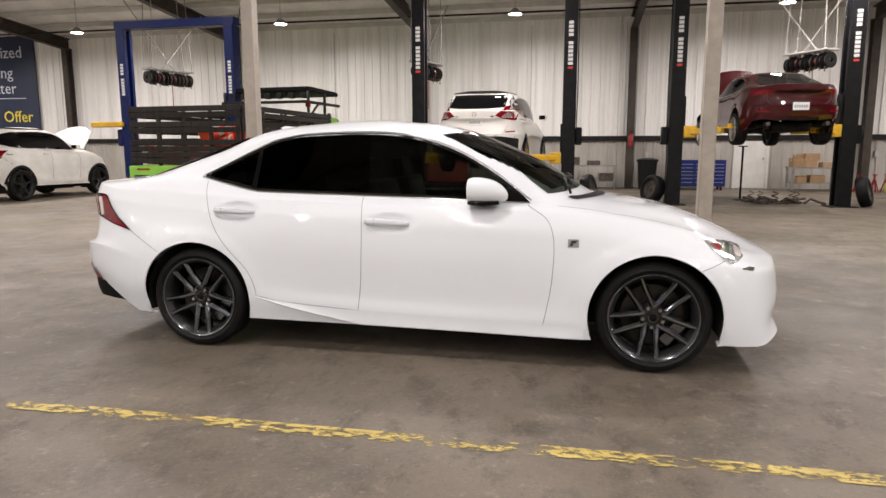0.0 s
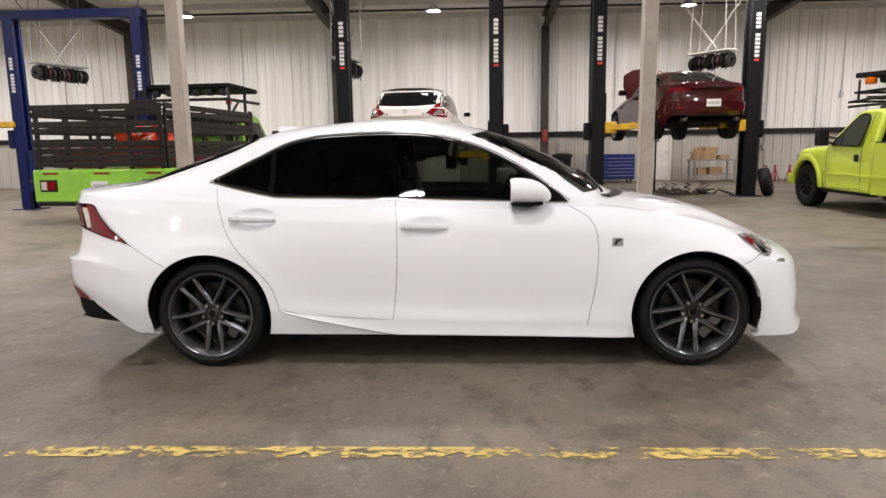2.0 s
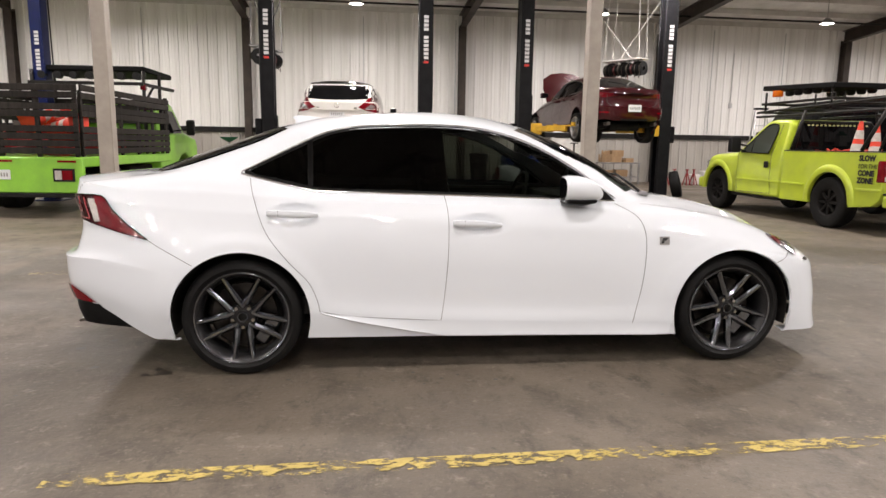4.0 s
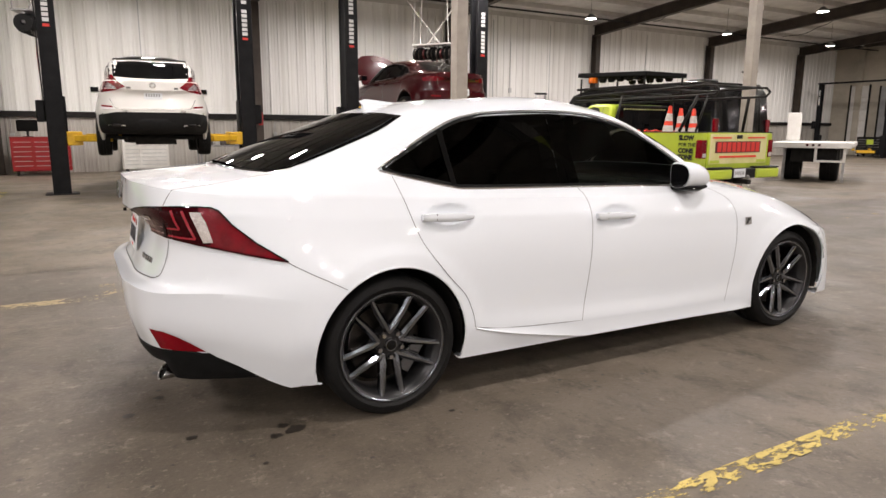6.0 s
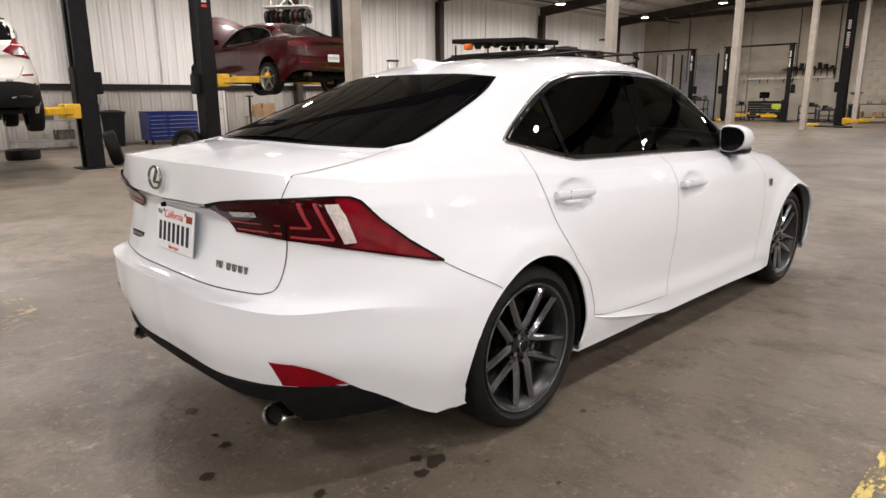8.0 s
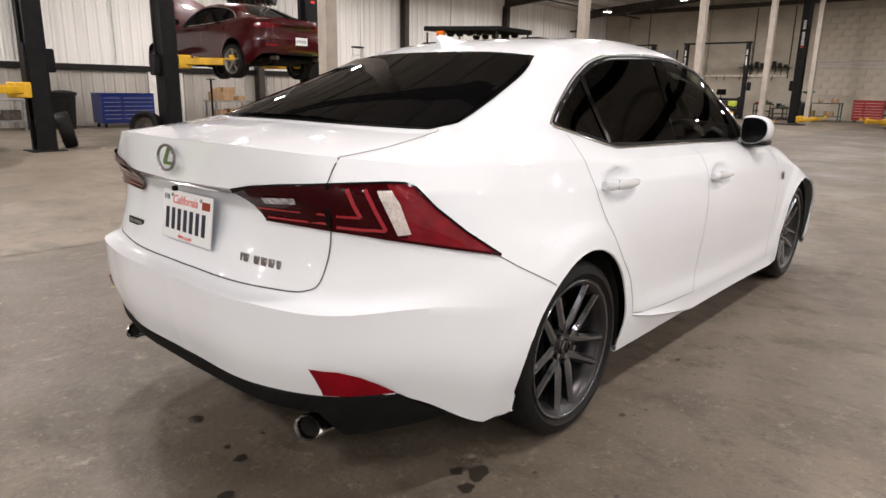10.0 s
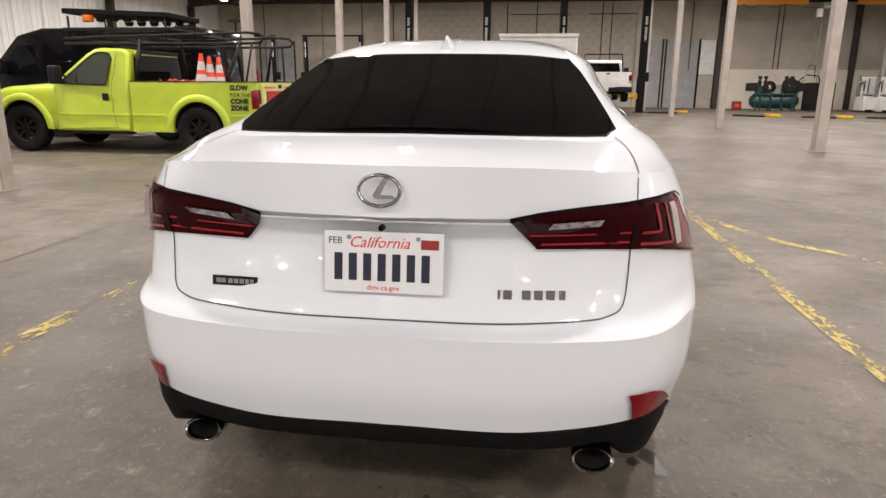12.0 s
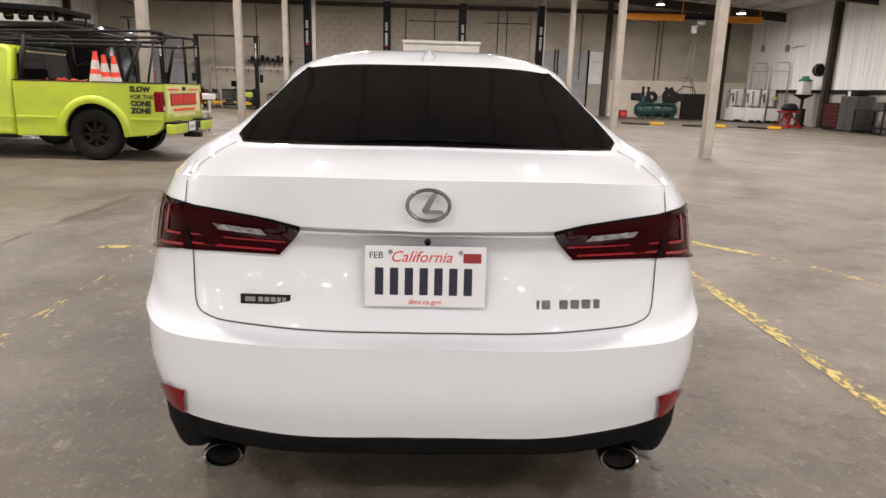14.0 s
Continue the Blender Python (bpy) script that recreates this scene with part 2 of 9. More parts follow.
M_STEEL = mat("grey_steel", (0.36, 0.36, 0.36), 0.4, metal=0.7, color2=(0.25, 0.24, 0.23), scale=8)
M_GALV = mat("galvanised_steel", (0.5, 0.5, 0.5), 0.35, metal=0.9)
M_WHITE = mat("white_enamel", (0.72, 0.71, 0.68), 0.45, color2=(0.62, 0.6, 0.56), scale=3)
M_CARD = mat("brown_cardboard", (0.36, 0.23, 0.12), 0.8, color2=(0.27, 0.17, 0.09), scale=6, vary=0.15)
M_GREASE = mat("greasy_metal", (0.05, 0.045, 0.04), 0.45, metal=0.5, color2=(0.12, 0.1, 0.085), scale=12)
M_TEAL = mat("green_compressor_paint", (0.008, 0.048, 0.045), 0.4, color2=(0.012, 0.035, 0.033), scale=4)
M_DARKRED = mat("dark_red_drawers", (0.10, 0.012, 0.012), 0.45, color2=(0.06, 0.01, 0.01), scale=4)
M_CREAM = mat("cream_wall_paint", (0.74, 0.68, 0.57), 0.6, color2=(0.62, 0.56, 0.46), scale=0.9)
M_GREENTOP = mat("green_plastic", (0.03, 0.17, 0.08), 0.5)
M_NAVY = mat("navy_sign", (0.012, 0.022, 0.055), 0.5)
M_SIGN_WHITE = mat("sign_white", (0.62, 0.66, 0.72), 0.5)
M_SIGN_YELLOW = mat("sign_yellow", (0.75, 0.62, 0.06), 0.5)
M_PALE_YELLOW = mat("pale_yellow_decal", (0.72, 0.66, 0.36), 0.45, color2=(0.60, 0.58, 0.22), scale=3)
M_OIL = mat("oil_stain", (0.032, 0.027, 0.022), 0.35, color2=(0.022, 0.018, 0.015), scale=9)
M_CRANE = mat("orange_crane_paint", (0.75, 0.3, 0.02), 0.45)
M_CABINET = mat("dark_grey_enamel", (0.075, 0.072, 0.068), 0.45, color2=(0.05, 0.048, 0.046), scale=4)
M_DOOR = mat("grey_roller_door", (0.36, 0.36, 0.36), 0.5, color2=(0.28, 0.28, 0.28), scale=2)
M_LAMP = glow("lamp_diffuser", (1.0, 0.95, 0.88), LAMP_GLOW)
M_LAMP_SHELL = mat("lamp_housing", (0.25, 0.25, 0.25), 0.4, metal=0.6)

# ---- mesh helpers ----


def bm_new():
    return bmesh.new()


def link(name, bm, material, parent=None, smooth=True, auto=40):
    me = bpy.data.meshes.new(name)
    if auto is not None and smooth:
        for f in bm.faces:
            f.smooth = len(f.verts) <= 6
        lim = radians(auto)
        for e in bm.edges:
            if len(e.link_faces) == 2 and e.calc_face_angle(0.0) > lim:
                e.smooth = False
    bm.to_mesh(me)
    bm.free()
    for m in material if isinstance(material, (list, tuple)) else [material]:
        me.materials.append(m)
    ob = new(name, me)
    if parent is not None:
        ob.parent = parent
    return ob


def part(name, bm, material, parent, label="", auto=40):
    ob = link(name, bm, material, parent, True, auto)
    if label:
        tagged(ob, label)
    return ob


def thing(name, m, label, category, group="", kind=""):
    ob = new(name)
    ob.empty_display_size = 0.1
    ob.matrix_basis = m
    return tagged(ob, label, category, group, kind)


def box(bm, lo, hi, bevel=0.0, m=None, seg=1):
    lo, hi = Vector(lo), Vector(hi)
    r = bmesh.ops.create_cube(bm, size=1.0, matrix=Matrix.LocRotScale((lo + hi) / 2, None, hi - lo))
    vs = r["verts"]
    if m is not None:
        bmesh.ops.transform(bm, matrix=m, verts=vs)
    if bevel > 0:
        es = list({e for v in vs for e in v.link_edges})
        bmesh.ops.bevel(bm, geom=es, offset=bevel, segments=seg, affect="EDGES", profile=0.6)
    return bm


def one_box(lo, hi, bevel=0.0, m=None, seg=1):
    return box(bm_new(), lo, hi, bevel, m, seg)


def rod(bm, a, b, r, seg=10, r2=None):
    a, b = Vector(a), Vector(b)
    d = b - a
    m = Matrix.Translation((a + b) / 2) @ d.to_track_quat("Z", "Y").to_matrix().to_4x4()
    bmesh.ops.create_cone(bm, cap_ends=True, segments=seg, radius1=r, radius2=r if r2 is None else r2, depth=d.length, matrix=m)
    return bm


def pipe(bm, pts, r, seg=8, closed=False):
    """A bent round tube along pts."""
    pts = [Vector(p) for p in pts]
    n = len(pts)
    rings = []
    up = None
    for i, p in enumerate(pts):
        if closed:
            d = pts[(i + 1) % n] - pts[i - 1]
        else:
            d = pts[min(i + 1, n - 1)] - pts[max(i - 1, 0)]
        d.normalize()
        if up is None or abs(up.dot(d)) > 0.98:
            up = Vector((0, 0, 1)) if abs(d.z) < 0.9 else Vector((1, 0, 0))
        s = d.cross(up).normalized()
        up = s.cross(d).normalized()
        rings.append([bm.verts.new(p + r * (math.cos(k * math.tau / seg) * s + math.sin(k * math.tau / seg) * up)) for k in range(seg)])
    for i in range(n if closed else n - 1):
        a, b = rings[i], rings[(i + 1) % n]
        for k in range(seg):
            bm.faces.new((a[k], a[(k + 1) % seg], b[(k + 1) % seg], b[k]))
    if not closed:
        bm.faces.new(rings[0][::-1])
        bm.faces.new(rings[-1])
    return bm


def prism(bm, pts, a, b, axis="y", bevel=0.0):
    """Extrudes a polygon given in the two other axes from a to b along axis."""
    def at(p, v):
        return {"x": (v, p[0], p[1]), "y": (p[0], v, p[1]), "z": (p[0], p[1], v)}[axis]
    va = [bm.verts.new(at(p, a)) for p in pts]
    vb = [bm.verts.new(at(p, b)) for p in pts]
    n = len(pts)
    fs = [bm.faces.new(va), bm.faces.new(vb[::-1])]
    for i in range(n):
        fs.append(bm.faces.new((va[i], vb[i], vb[(i + 1) % n], va[(i + 1) % n])))
    bmesh.ops.recalc_face_normals(bm, faces=fs)
    if bevel:
        es = list({e for f in fs[:2] for e in f.edges})
        bmesh.ops.bevel(bm, geom=es, offset=bevel, segments=2, affect="EDGES", profile=0.5)
    return bm


def lathe(bm, profile, seg=32, axis="y", centre=(0, 0, 0)):
    """Turns (radius, along) pairs round an axis."""
    rings = []
    for r, h in profile:
        ring = []
        for k in range(seg):
            a = k * math.tau / seg
            p = {"y": (r * math.cos(a), h, r * math.sin(a)), "z": (r * math.cos(a), r * math.sin(a), h), "x": (h, r * math.cos(a), r * math.sin(a))}[axis]
            ring.append(bm.verts.new(Vector(p) + Vector(centre)))
        rings.append(ring)
    for a, b in zip(rings, rings[1:]):
        for k in range(seg):
            bm.faces.new((a[k], a[(k + 1) % seg], b[(k + 1) % seg], b[k]))
    bmesh.ops.recalc_face_normals(bm, faces=bm.faces)
    return bm


def curve_pts(pts, n=6, closed=False):
    """Catmull-Rom through 2D or 3D points."""
    P = [Vector(p) for p in pts]
    out = []
    m = len(P)
    for i in range(m if closed else m - 1):
        p1, p2 = P[i], P[(i + 1) % m]
        p0 = P[i - 1] if (closed or i) else 2 * p1 - p2
        p3 = P[(i + 2) % m] if (closed or i + 2 < m) else 2 * p2 - p1
        for k in range(n):
            t = k / n
            out.append(0.5 * (2 * p1 + (p2 - p0) * t + (2 * p0 - 5 * p1 + 4 * p2 - p3) * t * t + (3 * p1 - p0 - 3 * p2 + p3) * t ** 3))
    if not closed:
        out.append(P[-1])
    return [tuple(p) for p in out]


def lettering(name, body, size, m, material, parent=None, depth=0.002, align="LEFT", bold=0.0, shear=0.0):
    cu = bpy.data.curves.new(name, "FONT")
    cu.body, cu.size, cu.extrude, cu.align_x, cu.resolution_u = body, size, depth, align, 2
    cu.offset, cu.shear = bold, shear
    tmp = bpy.data.objects.new(name, cu)
    me = bpy.data.meshes.new_from_object(tmp)
    bpy.data.objects.remove(tmp)
    me.materials.clear()
    me.materials.append(material)
    ob = new(name, me)
    if parent is not None:
        ob.parent = parent
    ob.matrix_basis = m
    return ob

# ---- the large structure ----
N_WALL, S_WALL, E_WALL, W_WALL = 18.0, -18.3, 34.0, -26.0
EAVE, RIDGE, RIDGE_Y = 5.5, 6.9, 0.0
FRAMES_X = [-25.15 + 6.95 * k for k in range(9)]
SOUTH_SHIFT = 2.4  # the south wall posts stand off the frames


def roof_z(y):
    return RIDGE - (RIDGE - EAVE) * abs(y - RIDGE_Y) / 18.2


bm = bm_new()
box(bm, (W_WALL - 0.3, S_WALL - 0.3, -0.3), (E_WALL + 0.3, N_WALL + 0.3, 0.0))
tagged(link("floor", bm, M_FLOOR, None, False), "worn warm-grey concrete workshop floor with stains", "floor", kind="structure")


def ribbed(name, lo, hi, z0, z1, face, axis, material, label, pitch=0.30):
    """A wall sheet of steel panel with raised ribs; face is the inner plane, ribs stand towards the room."""
    bm = bm_new()
    sgn = -1 if face > 0 else 1
    prof = []
    x = lo
    k = 0
    while x < hi - 1e-6:
        prof += [(x, 0.0), (x + 0.02, 0.028), (x + 0.055, 0.028), (x + 0.075, 0.0)]
        for d in (0.13, 0.21):
            prof += [(x + d, 0.0), (x + d + 0.008, 0.005), (x + d + 0.018, 0.005), (x + d + 0.026, 0.0)]
        x += pitch
        k += 1
    prof = [p for p in prof if p[0] < hi] + [(hi, 0.0)]
    rows = []
    for z in (z0, z1):
        rows.append([bm.verts.new((p, face + sgn * d, z) if axis == "x" else (face + sgn * d, p, z)) for p, d in prof])
    for i in range(len(prof) - 1):
        bm.faces.new((rows[0][i], rows[0][i + 1], rows[1][i + 1], rows[1][i]))
    bmesh.ops.recalc_face_normals(bm, faces=bm.faces)
    if axis == "x":
        box(bm, (lo, min(face, face - sgn * 0.2) + (0.002 if sgn < 0 else 0), z0), (hi, max(face, face - sgn * 0.2) - (0 if sgn < 0 else 0.002), z1))
    else:
        box(bm, (min(face, face - sgn * 0.2) + (0.002 if sgn < 0 else 0), lo, z0), (max(face, face - sgn * 0.2) - (0 if sgn < 0 else 0.002), hi, z1))
    return tagged(link(name, bm, material, None, False), label, "wall", kind="structure")


RAIL_Z = 1.62
ribbed("wall_north", W_WALL, E_WALL, RAIL_Z, EAVE + 0.05, N_WALL, "x", M_PANEL, "white ribbed steel wall panels with rib reflections painted as streaks")
ribbed("wall_north_lower", W_WALL, E_WALL, 0.0, RAIL_Z - 0.003, N_WALL, "x", M_PANEL_LOW, "beige ribbed lower wall panels, dusty")
ribbed("wall_south", W_WALL, E_WALL, RAIL_Z, EAVE + 0.05, S_WALL, "x", M_PANEL, "white ribbed steel wall panels")
ribbed("wall_south_lower", W_WALL, E_WALL, 0.0, RAIL_Z - 0.003, S_WALL, "x", M_PANEL_LOW, "beige lower wall panels")
ribbed("wall_west", S_WALL, N_WALL, 0.0, RIDGE + 0.05, W_WALL, "y", M_PANEL, "white ribbed steel wall panels")
for y, nm in ((N_WALL - 0.07, "rail_north"), (S_WALL + 0.07, "rail_south")):
    bm = one_box((W_WALL, y - 0.04, RAIL_Z - 0.09), (E_WALL, y + 0.04, RAIL_Z + 0.07), 0.006)
    tagged(link(nm, bm, M_RAIL), "dark steel girt rail along the wall panels", "rail", kind="structure")

# east wall of concrete blocks
bm = one_box((E_WALL + 0.01, S_WALL - 0.2, 0), (E_WALL + 0.3, N_WALL + 0.2, RIDGE + 0.1))
wall_east = tagged(link("wall_east", bm, M_MORTAR, None, False), "dusty beige concrete-block wall", "wall", kind="structure")

# roof sheets with insulation, purlins, frames
bm = bm_new()
for y0, y1 in ((RIDGE_Y, N_WALL + 0.2), (S_WALL - 0.2, RIDGE_Y)):
    n = 24
    for i in range(n):
        a, b = y0 + (y1 - y0) * i / n, y0 + (y1 - y0) * (i + 1) / n
        vs = [bm.verts.new((x, y, roof_z(y) + 0.12)) for x, y in ((W_WALL, a), (E_WALL, a), (E_WALL, b), (W_WALL, b))]
        bm.faces.new(vs)
        vs = [bm.verts.new((x, y, roof_z(y) + 0.3)) for x, y in ((W_WALL, a), (E_WALL, a), (E_WALL, b), (W_WALL, b))]
        bm.faces.new(vs)
tagged(link("ceiling", bm, M_INSUL, None, False), "pale quilted roof insulation between purlins", "ceiling", kind="structure")
for i in range(-12, 13):
    y = i * 1.5
    if abs(y) > 18:
        continue
    bm = one_box((W_WALL, y - 0.03, roof_z(y) - 0.04), (E_WALL, y + 0.03, roof_z(y) + 0.115))
    tagged(link("purlin", bm, M_PURLIN, None, False), "pale painted steel roof purlin", "purlin", "roof purlins", "structure")


def i_beam(bm, a, b, w, h):
    """I-section from a to b, h deep (downwards), w wide across x."""
    a, b = Vector(a), Vector(b)
    for lo, hi, ww in ((0.0, 0.02, w), (0.02, h - 0.02, 0.012), (h - 0.02, h, w)):
        vs = [bm.verts.new((p.x + s * ww / 2, p.y, p.z - d)) for p in (a, b) for s in (-1, 1) for d in (lo, hi)]
        for q in ((0, 1, 3, 2), (4, 6, 7, 5), (0, 4, 5, 1), (2, 3, 7, 6), (0, 2, 6, 4), (1, 5, 7, 3)):
            bm.faces.new([vs[k] for k in q])


for x in FRAMES_X:
    if x < W_WALL + 0.3 or x > E_WALL - 0.3:
        continue
    bm = bm_new()
    i_beam(bm, (x, RIDGE_Y, RIDGE - 0.05), (x, N_WALL - 0.1, EAVE - 0.05), 0.22, 0.42)
    i_beam(bm, (x, RIDGE_Y, RIDGE - 0.05), (x, S_WALL + 0.1, EAVE - 0.05), 0.22, 0.42)
    bmesh.ops.recalc_face_normals(bm, faces=bm.faces)
    tagged(link("rafter", bm, M_BROWN, None, False), "dark brown steel roof beam", "beam", "roof beams", "structure")
    for y, s in ((N_WALL, -1), (S_WALL, 1)):
        if s > 0:
            x += SOUTH_SHIFT
            if x > E_WALL - 2:
                continue
        bm = bm_new()
        c = y + s * 0.23
        head = EAVE - 0.4 if s < 0 else EAVE + 0.1
        box(bm, (x - 0.11, c - 0.15, 0), (x + 0.11, c - 0.13, head))
        box(bm, (x - 0.11, c + 0.13, 0), (x + 0.11, c + 0.15, head))
        box(bm, (x - 0.008, c - 0.13, 0), (x + 0.008, c + 0.13, head))
        box(bm, (x - 0.16, c - 0.2, 0.0), (x + 0.16, c + 0.2, 0.02))
        tagged(link("wall_column", bm, M_BROWN, None, False), "dark brown steel wall column", "column", "wall columns", "structure")

for y in (5.68, -5.83):
    for x, dx in zip(FRAMES_X[3:], (-0.05, 0.15, 0.25, 0.15, 0.0, 0.0)):
        if x > 31:
            continue
        x += dx if y > 0 else 0.0
        bm = bm_new()
        box(bm, (x - 0.10, y - 0.10, 0), (x + 0.10, y + 0.10, roof_z(y) - 0.44), 0.012)
        box(bm, (x - 0.125, y - 0.125, 0), (x + 0.125, y + 0.125, 0.012))
        tagged(link("column", bm, M_COLUMN, None, True), "square beige-painted steel column", "column", "interior columns", "structure")
bm = bm_new()
box(bm, (FRAMES_X[6] + 0.15 - 0.104, 5.68 - 0.104, 0.013), (FRAMES_X[6] + 0.15 + 0.104, 5.68 - 0.1, 0.52))
box(bm, (FRAMES_X[6] + 0.15 - 0.30, 5.68 - 0.34, 0.002), (FRAMES_X[6] + 0.15 + 0.30, 5.68 - 0.22, 0.006))
tagged(link("column_marking", bm, M_YELLOW_SLANT, None, False), "worn yellow paint at a column's foot", "floor marking", "floor markings", "structure")

# high-bay lamps
rows_y = [14.25, 10.5, 6.75, 3.0, -3.0, -6.75, -10.5, -14.25]
lamp_first = None
for j, y in enumerate(rows_y):
    # the westmost lamps, k = 0, are unseen and added to light the sedan's tail
    for k in range(8):
        x = FRAMES_X[k] + 3.475
        if x > 33:
            continue
        z = roof_z(y) - 0.86
        m = pose(x, y, z)
        if lamp_first is None:
            lamp_first = thing("high_bay_lamp", m, "round hanging high-bay lamp, lit", "lamp", "high-bay lamps")
            b1 = bm_new()
            lathe(b1, [(0.0, 0.16), (0.07, 0.16), (0.1, 0.12), (0.17, 0.07), (0.2, 0.02), (0.2, 0.0), (0.185, 0.0), (0.18, 0.012), (0.0, 0.012)], 28, "z")
            part("housing", b1, M_LAMP_SHELL, lamp_first)
            b1 = bm_new()
            lathe(b1, [(0.0, -0.012), (0.12, -0.01), (0.175, 0.004), (0.175, 0.01)], 28, "z")
            part("diffuser", b1, M_LAMP, lamp_first, "glowing white diffuser")
            b1 = bm_new()
            rod(b1, (0, 0, 0.16), (0, 0, roof_z(y) - z + 0.1), 0.008, 6)
            part("rod", b1, M_STEEL, lamp_first)
        else:
            ob = copy_thing(lamp_first, m)
            for c in ob.children:
                if c.name.startswith("rod"):
                    b1 = bm_new()
                    rod(b1, (0, 0, 0.16), (0, 0, roof_z(y) - z + 0.1), 0.008, 6)
                    me = bpy.data.meshes.new("rod")
                    b1.to_mesh(me)
                    b1.free()
                    me.materials.append(M_STEEL)
                    c.data = me
        la = bpy.data.lights.new("lamp_light", "AREA")
        la.shape, la.size, la.energy, la.color = "DISK", 0.34, LAMP_POWER, LAMP_COLOR
        la.spread = radians(178)
        lo = new("lamp_light", la)
        lo.location = (x, y, z - 0.03)

# floor markings
def stripe(name, x0, x1, y0, y1, material, label):
    bm = bm_new()
    n = max(2, int(max(abs(x1 - x0), abs(y1 - y0)) / 0.5))
    along_x = abs(x1 - x0) > abs(y1 - y0)
    for i in range(n):
        a, b = i / n, (i + 1) / n
        if along_x:
            q = [(x0 + (x1 - x0) * a, y0), (x0 + (x1 - x0) * b, y0), (x0 + (x1 - x0) * b, y1), (x0 + (x1 - x0) * a, y1)]
        else:
            q = [(x0, y0 + (y1 - y0) * a), (x1, y0 + (y1 - y0) * a), (x1, y0 + (y1 - y0) * b), (x0, y0 + (y1 - y0) * b)]
        bm.faces.new([bm.verts.new((px, py, 0.004)) for px, py in q])
    bmesh.ops.remove_doubles(bm, verts=bm.verts, dist=1e-4)
    return tagged(link(name, bm, material, None, False), label, "floor marking", "floor markings", "structure")


stripe("floor_line", -1.95, 14.0, -1.962, -1.864, M_YELLOW, "worn yellow painted parking line")
stripe("floor_line", -3.6, 0.55, 2.0, 2.12, M_YELLOW_FADED, "faded yellow painted parking line")
stripe("floor_line", 0.75, 9.0, 2.0, 2.12, M_YELLOW_FADED, "faded yellow painted parking line")
stripe("floor_line", -3.86, -3.75, 5.9, 12.0, M_YELLOW, "worn yellow painted bay line")
stripe("floor_line", 3.0, 9.0, 4.58, 4.68, M_YELLOW_FADED, "faded yellow painted line")
stripe("floor_line", 0.98, 1.07, 2.22, 2.52, M_YELLOW, "worn stub of yellow paint")
stripe("floor_line", 0.60, 1.02, 2.09, 2.17, M_YELLOW, "worn stub of yellow paint")
stripe("floor_line", -1.55, -0.80, 2.03, 2.14, M_YELLOW, "worn stub of yellow paint")
stripe("floor_line", -3.9, -2.4, 1.98, 2.13, M_YELLOW_WIDE, "wide faded yellow line end")
stripe("floor_line", -2.47, -2.36, 2.132, 2.50, M_YELLOW_WIDE, "wide faded yellow line end")
# a line that runs aslant beside the bay
bm = bm_new()
pts = [Vector(p) for p in curve_pts([(2.5, -1.99, 0.004), (1.58, -2.34, 0.004), (1.02, -2.84, 0.004), (0.3, -3.2, 0.004), (-0.6, -3.5, 0.004)], 6)]
row = []
for i, p in enumerate(pts):
    d = (pts[min(i + 1, len(pts) - 1)] - pts[max(i - 1, 0)]).normalized()
    q = Vector((-d.y, d.x, 0)) * 0.045
    row.append((bm.verts.new(p + q), bm.verts.new(p - q)))
for a, b in zip(row, row[1:]):
    bm.faces.new((a[0], a[1], b[1], b[0]))
tagged(link("floor_line", bm, M_YELLOW_SLANT, None, False), "worn yellow line running aslant", "floor marking", "floor markings", "structure")
# saw-cut joint between the slabs
bm = bm_new()
rng = random.Random(4)
row = []
for k in range(90):
    x, y, w = -10 + 0.3 * k, 3.28 + rng.gauss(0, 0.006), 0.006 + 0.006 * rng.random()
    row.append((bm.verts.new((x, y - w, 0.003)), bm.verts.new((x, y + w, 0.003))))
for a, b in zip(row, row[1:]):
    bm.faces.new((a[0], b[0], b[1], a[1]))
tagged(link("floor_joint", bm, M_OIL, None, False), "dark saw-cut joint in the concrete", "floor joint", kind="structure")

# ---- car bodies: a control cage of rings, splined into a smooth shell ----
from mathutils.bvhtree import BVHTree


def nose(x, y, z):
    """Draws the bonnet down towards the lamps and the bumper back a little."""
    ramp = lambda a, b: max(0.0, min(1.0, (x - a) / (b - a)))
    fall = 0.030 * ramp(0.75, 1.15) + 0.026 * ramp(1.15, 1.7) + 0.022 * ramp(1.65, 2.0)
    return (x - 0.045 * ramp(1.75, 2.05), y, z - fall * max(0.0, min(1.0, (z - 0.58) / 0.16)))


def ring(xs, ys, zs):
    return [nose(x if x < 0.5 else x - 0.035 * min(1, (x - 0.5) / 0.5), y, z) for x, y, z in zip(xs, ys, zs)]


# each ring runs round half the car from the rear centre to the front centre
R_IN = ring((-2.30, -2.29, -2.22, -2.08, -1.84, -1.04, -0.35, 0.45, 1.0, 1.76, 1.98, 2.10, 2.14, 2.15),
            (0, .38, .62, .74, .78, .79, .79, .79, .80, .79, .76, .62, .33, 0),
            (.37, .372, .39, .378, .21, .21, .205, .195, .19, .195, .19, .225, .245, .245))
R_BOT = ring((-2.385, -2.372, -2.305, -2.165, -1.86, -1.04, -0.35, 0.45, 1.0, 1.76, 2.01, 2.13, 2.18, 2.19),
             (0, .40, .645, .745, .815, .850, .853, .857, .872, .866, .80, .65, .35, 0),
             (.362, .366, .388, .372, .200, .200, .195, .185, .180, .185, .180, .215, .235, .235))
